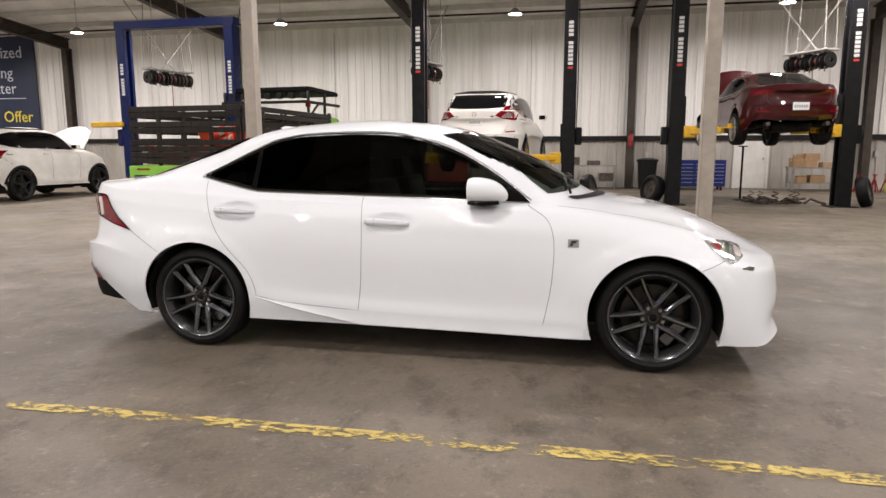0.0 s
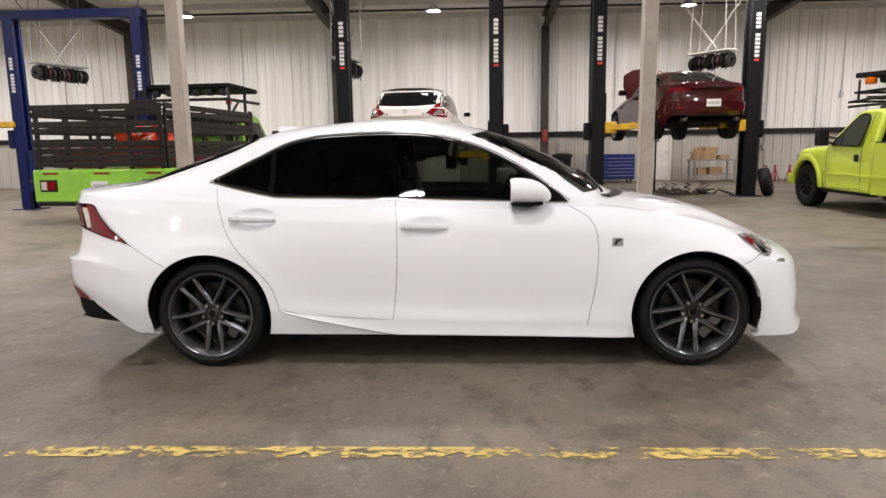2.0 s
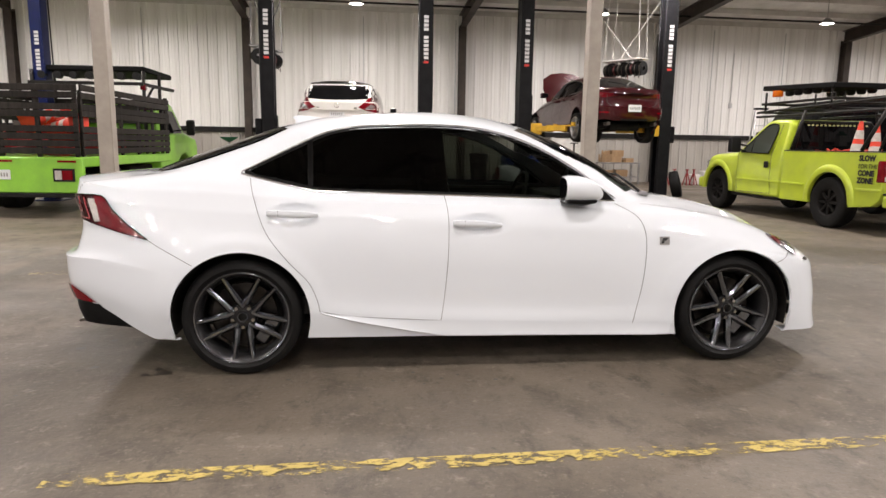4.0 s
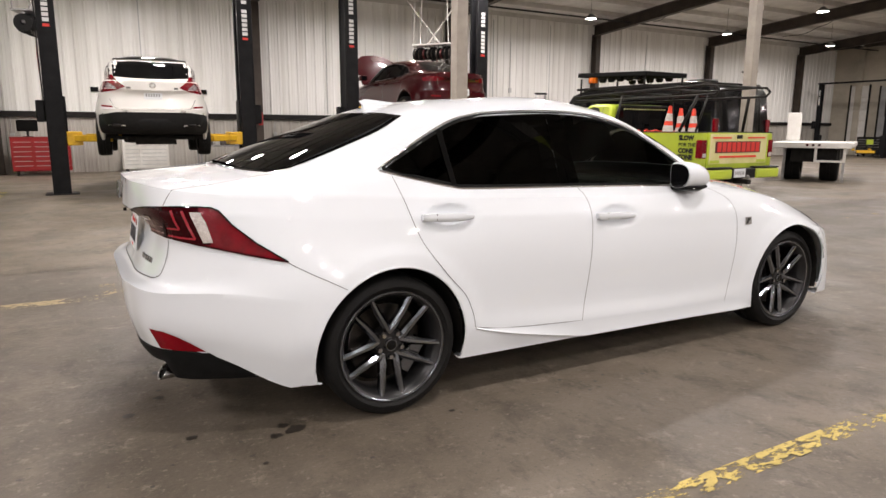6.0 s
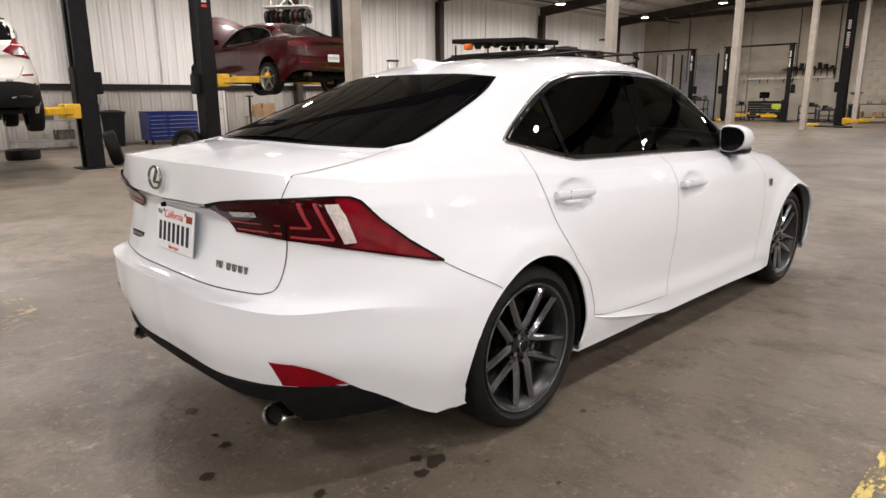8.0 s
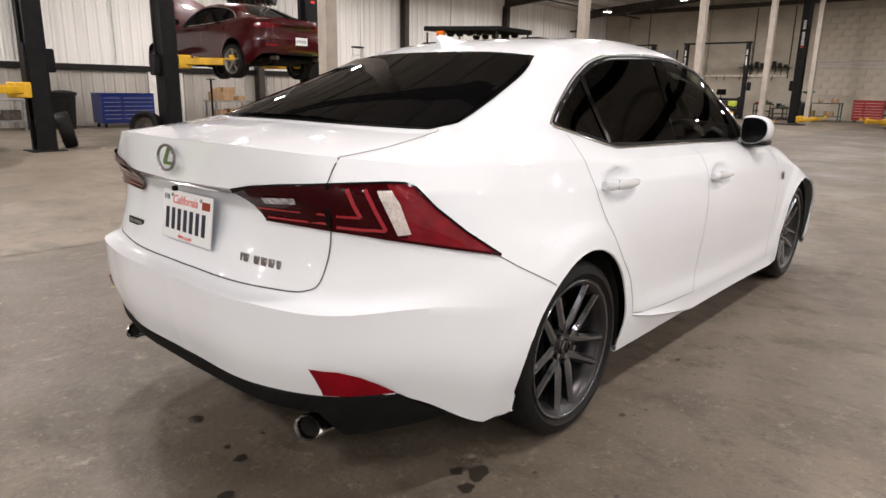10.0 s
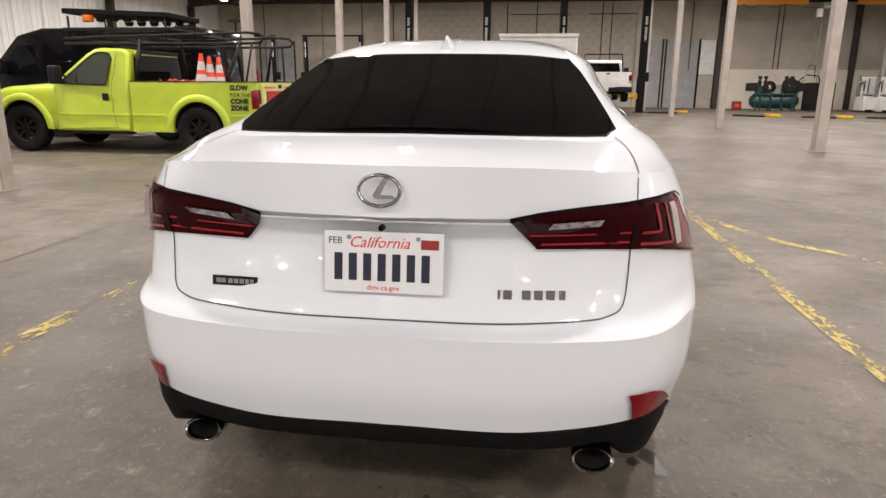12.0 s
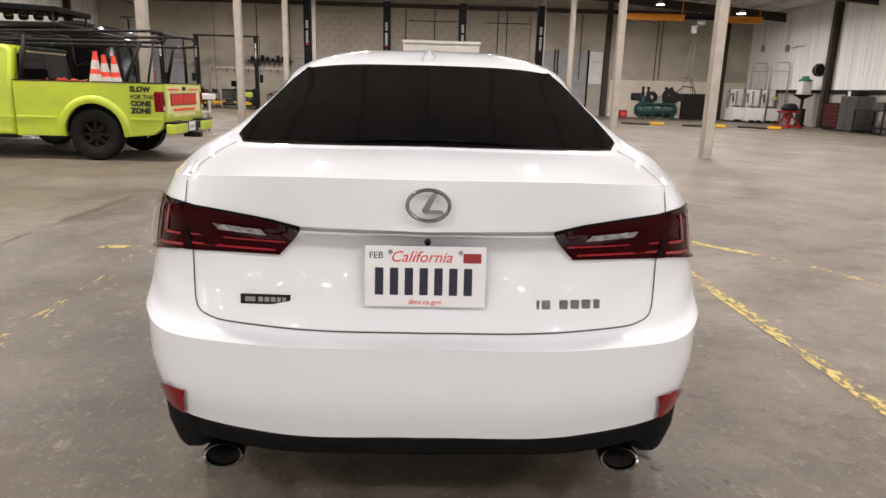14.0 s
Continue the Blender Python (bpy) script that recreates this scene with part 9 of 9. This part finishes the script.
part("load", lathe(bm_new(), [(0.0, 0.74), (0.3, 0.74), (0.34, 0.86), (0.26, 1.0), (0.14, 1.06), (0.0, 1.06)], 16, "z"), M_RUBBER, rj, "black rounded load")
# parts washer on a black stand
pw = thing("parts_washer", pose(26.75, -17.55, 0), "white drum washer with green top on a black stand", "parts washer")
part("base", lathe(bm_new(), [(0.0, 0.0), (0.26, 0.0), (0.26, 0.06), (0.20, 0.10), (0.20, 0.82), (0.0, 0.82)], 20, "z"), M_RAIL, pw)
part("stem", rod(bm_new(), (0, 0, 0.8), (0, 0, 1.32), 0.07, 12), M_RAIL, pw)
part("bowl", lathe(bm_new(), [(0.0, 1.24), (0.12, 1.26), (0.40, 1.42), (0.40, 1.46), (0.0, 1.40)], 24, "z"), M_RAIL, pw)
part("drum", one_box((-0.24, -0.22, 1.45), (0.24, 0.22, 2.06), 0.04, seg=2), M_WHITE, pw)
part("lid", lathe(bm_new(), [(0.0, 2.06), (0.28, 2.06), (0.28, 2.12), (0.16, 2.18), (0.14, 2.28), (0.0, 2.30)], 20, "z"), M_GREENTOP, pw, "green plastic top")
copy_thing(drainer, pose(31.2, 5.9, 0))
hood = thing("wall_fan", pose(26.55, S_WALL + 0.31, 2.57), "black round fan fixed to the wall", "fan")
part("shroud", lathe(bm_new(), [(0.0, -0.14), (0.24, -0.14), (0.30, 0.0), (0.24, 0.14), (0.0, 0.14)], 24, "x"), M_PLASTIC, hood)
part("cage_ring", lathe(bm_new(), [(0.27, -0.17), (0.29, -0.17), (0.29, -0.15), (0.27, -0.15)], 24, "x"), M_STEEL, hood)
part("bracket", one_box((-0.03, -0.3, -0.04), (0.03, 0.0, 0.04)), M_PLASTIC, hood)
rc = thing("drawer_bank", pose(23.95, -17.65, 0), "bank of dark red drawers in a dark steel cabinet", "drawers")
part("carcass", one_box((-0.52, -0.40, 0.0), (0.50, 0.38, 1.14), 0.01), M_RAIL, rc)
for k in range(6):
    drw = part("drawer", one_box((-0.48, 0.36, 0.16 + 0.16 * k), (0.46, 0.41, 0.295 + 0.16 * k), 0.006), M_DARKRED, rc)
    part("pull", one_box((-0.40, 0.41, 0.265 + 0.16 * k), (0.38, 0.425, 0.285 + 0.16 * k), 0.004), M_RAIL, drw)
    part("drawer", one_box((-0.56, -0.36, 0.16 + 0.16 * k), (-0.52, 0.34, 0.295 + 0.16 * k), 0.006), M_DARKRED, rc)
gc = thing("grey_cabinet", pose(22.86, -17.62, 0), "tall dark grey steel cabinet by the wall", "cabinet")
part("body", one_box((-0.52, -0.40, 0.05), (0.50, 0.40, 1.42), 0.015), M_CABINET, gc)
part("door_gap", one_box((-0.008, 0.398, 0.1), (0.008, 0.404, 1.38)), M_RAIL, gc)
part("top_box", one_box((-0.30, -0.25, 1.42), (0.40, 0.28, 1.66), 0.02), M_PLASTIC, gc, "black box on top")
part("white_card", one_box((0.08, 0.282, 1.30), (0.26, 0.288, 1.62), 0.002), M_WHITE, gc, "white card")
bench("dark_bench", 20.3, 22.1, -17.9, -17.0, 0.92, "dark steel workbench by the wall", True, M_RAIL)
carton(21.0, -17.4, 0.92, 0.5, 0.4, 0.3, 10, "dark greasy metal parts box", M_GREASE)

# benches along the block wall
bench("teal_bench", 31.6, 32.3, 4.6, 6.3, 0.85, "green-framed bench with bottles and boxes", True, M_TEAL)
for a in ((31.9, 4.9, 0.85, 0.2, 0.3, 0.2, 5), (31.9, 5.5, 0.85, 0.25, 0.2, 0.15, 15), (31.9, 5.9, 0.25, 0.4, 0.4, 0.25, 0), (31.9, 5.1, 0.25, 0.35, 0.4, 0.22, 6)):
    carton(*a)
ch = tool_chest("red_tool_chest", -0.6, 0.6, -0.35, 0.35, 0.98, M_RED, "red rolling tool chest against the block wall")
ch.matrix_basis = pose(32.2, 3.55, 0, 0, 0, -90)
ch = tool_chest("black_tool_chest", -0.85, 0.85, -0.35, 0.35, 0.95, M_PLASTIC, "black rolling tool chest with a monitor")
ch.matrix_basis = pose(32.2, 10.0, 0, 0, 0, -90)
mon2 = copy_thing(mon, pose(32.2, 10.2, 0.98, 0, 0, -90))
ch = tool_chest("black_tool_chest", -0.7, 0.7, -0.35, 0.35, 0.95, M_PLASTIC, "black rolling tool chest")
ch.matrix_basis = pose(32.2, 14.6, 0, 0, 0, -90)
part("high_vis_vest", one_box((-0.2, -0.375, 0.6), (0.12, -0.362, 0.85), 0.01), M_LIME, ch, "yellow safety cloth over the front")
sh = thing("wall_shelf", pose(33.68, 8.7, 2.55), "dark wall shelf with small tools", "shelf")
part("board", one_box((-0.2, -1.2, -0.03), (0.3, 1.2, 0.0)), M_RAIL, sh)
for k in range(8):
    part("tool", one_box((-0.1, -1.1 + 0.28 * k, 0.0), (0.1, -0.95 + 0.28 * k, 0.12 + 0.08 * (k % 3)), 0.01), M_RAIL, sh)
    part("hook", rod(bm_new(), (0.25, -1.05 + 0.28 * k, -0.05), (0.2, -1.05 + 0.28 * k, -0.3 - 0.05 * (k % 2)), 0.02, 6), M_RAIL, sh)
for x, y, rz in ((26.4, 6.3, 257), (23.5, -12.4, 60), (23.0, -14.5, 36), (24.2, -10.0, 62), (26.8, -7.0, 100), (30.2, 11.6, 37)):
    g = thing("floor_arm", pose(x, y, 0, 0, 0, rz), "yellow lift arm resting on the floor", "lift arm", "floor arms")
    part("arm_tube", one_box((-0.2, -0.06, 0.01), (0.4, 0.06, 0.13), 0.015), M_ARM, g)
    part("ramp", one_box((0.35, -0.30, 0.0), (1.55, 0.30, 0.06), 0.02), M_RAIL, g)

# oil and water spots on the slab
rng = random.Random(11)
bm = bm_new()


def blot(x, y, r):
    n = 14
    bm.faces.new([bm.verts.new((x + r * (0.6 + 0.5 * rng.random()) * math.cos(k * math.tau / n), y + r * (0.45 + 0.5 * rng.random()) * math.sin(k * math.tau / n), 0.003)) for k in range(n)])


for x, y, r in ((-1.84, -0.78, 0.05), (-1.93, -0.80, 0.03), (-2.31, -0.15, 0.03), (-2.24, -0.65, 0.028), (-1.88, -0.72, 0.03), (-2.28, 0.2, 0.035), (-2.45, -0.3, 0.03)):
    blot(x, y, r)
for k in range(60):
    blot(rng.uniform(-2.6, 2.2), rng.choice((rng.gauss(-0.95, 0.10), rng.uniform(-1.2, 1.3))), rng.uniform(0.005, 0.016))
for k in range(30):
    blot(rng.uniform(-4, 6), rng.uniform(-4.2, 5), rng.uniform(0.005, 0.02))
tagged(link("oil_spots", bm, M_OIL, None, False), "dark oil drips on the concrete", "stain", kind="stuff")

# concrete blocks of the east wall
bw, bh = 0.6, 0.305
me_block = None
count = 0
bm_rest = bm_new()
for r in range(21):
    z0 = r * bh
    off = bw / 2 if r % 2 else 0.0
    k = 0
    y = S_WALL - off
    while y < N_WALL:
        y0, y1 = max(y, S_WALL) + 0.003, min(y + bw, N_WALL) - 0.003
        if y1 - y0 > 0.1:
            full = abs((y1 - y0) - (bw - 0.006)) < 1e-3
            if full and -6.0 < y < 6.5 and 1.2 < z0 < 5.4 and count < 280:
                if me_block is None:
                    b0 = one_box((0, -bw / 2 + 0.003, 0.003), (0.03, bw / 2 - 0.003, bh - 0.003), 0.004)
                    me_block = bpy.data.meshes.new("block")
                    b0.to_mesh(me_block)
                    b0.free()
                    me_block.materials.append(M_BLOCK)
                ob = new("block", me_block)
                ob.parent = wall_east
                ob.location = (E_WALL - 0.02, y + bw / 2, z0)
                count += 1
            else:
                box(bm_rest, (E_WALL - 0.02, y0, z0 + 0.003), (E_WALL + 0.01, y1, z0 + bh - 0.003))
        y += bw
ob = link("block_courses", bm_rest, M_BLOCK, wall_east, False)
tagged(ob, kind="stuff")
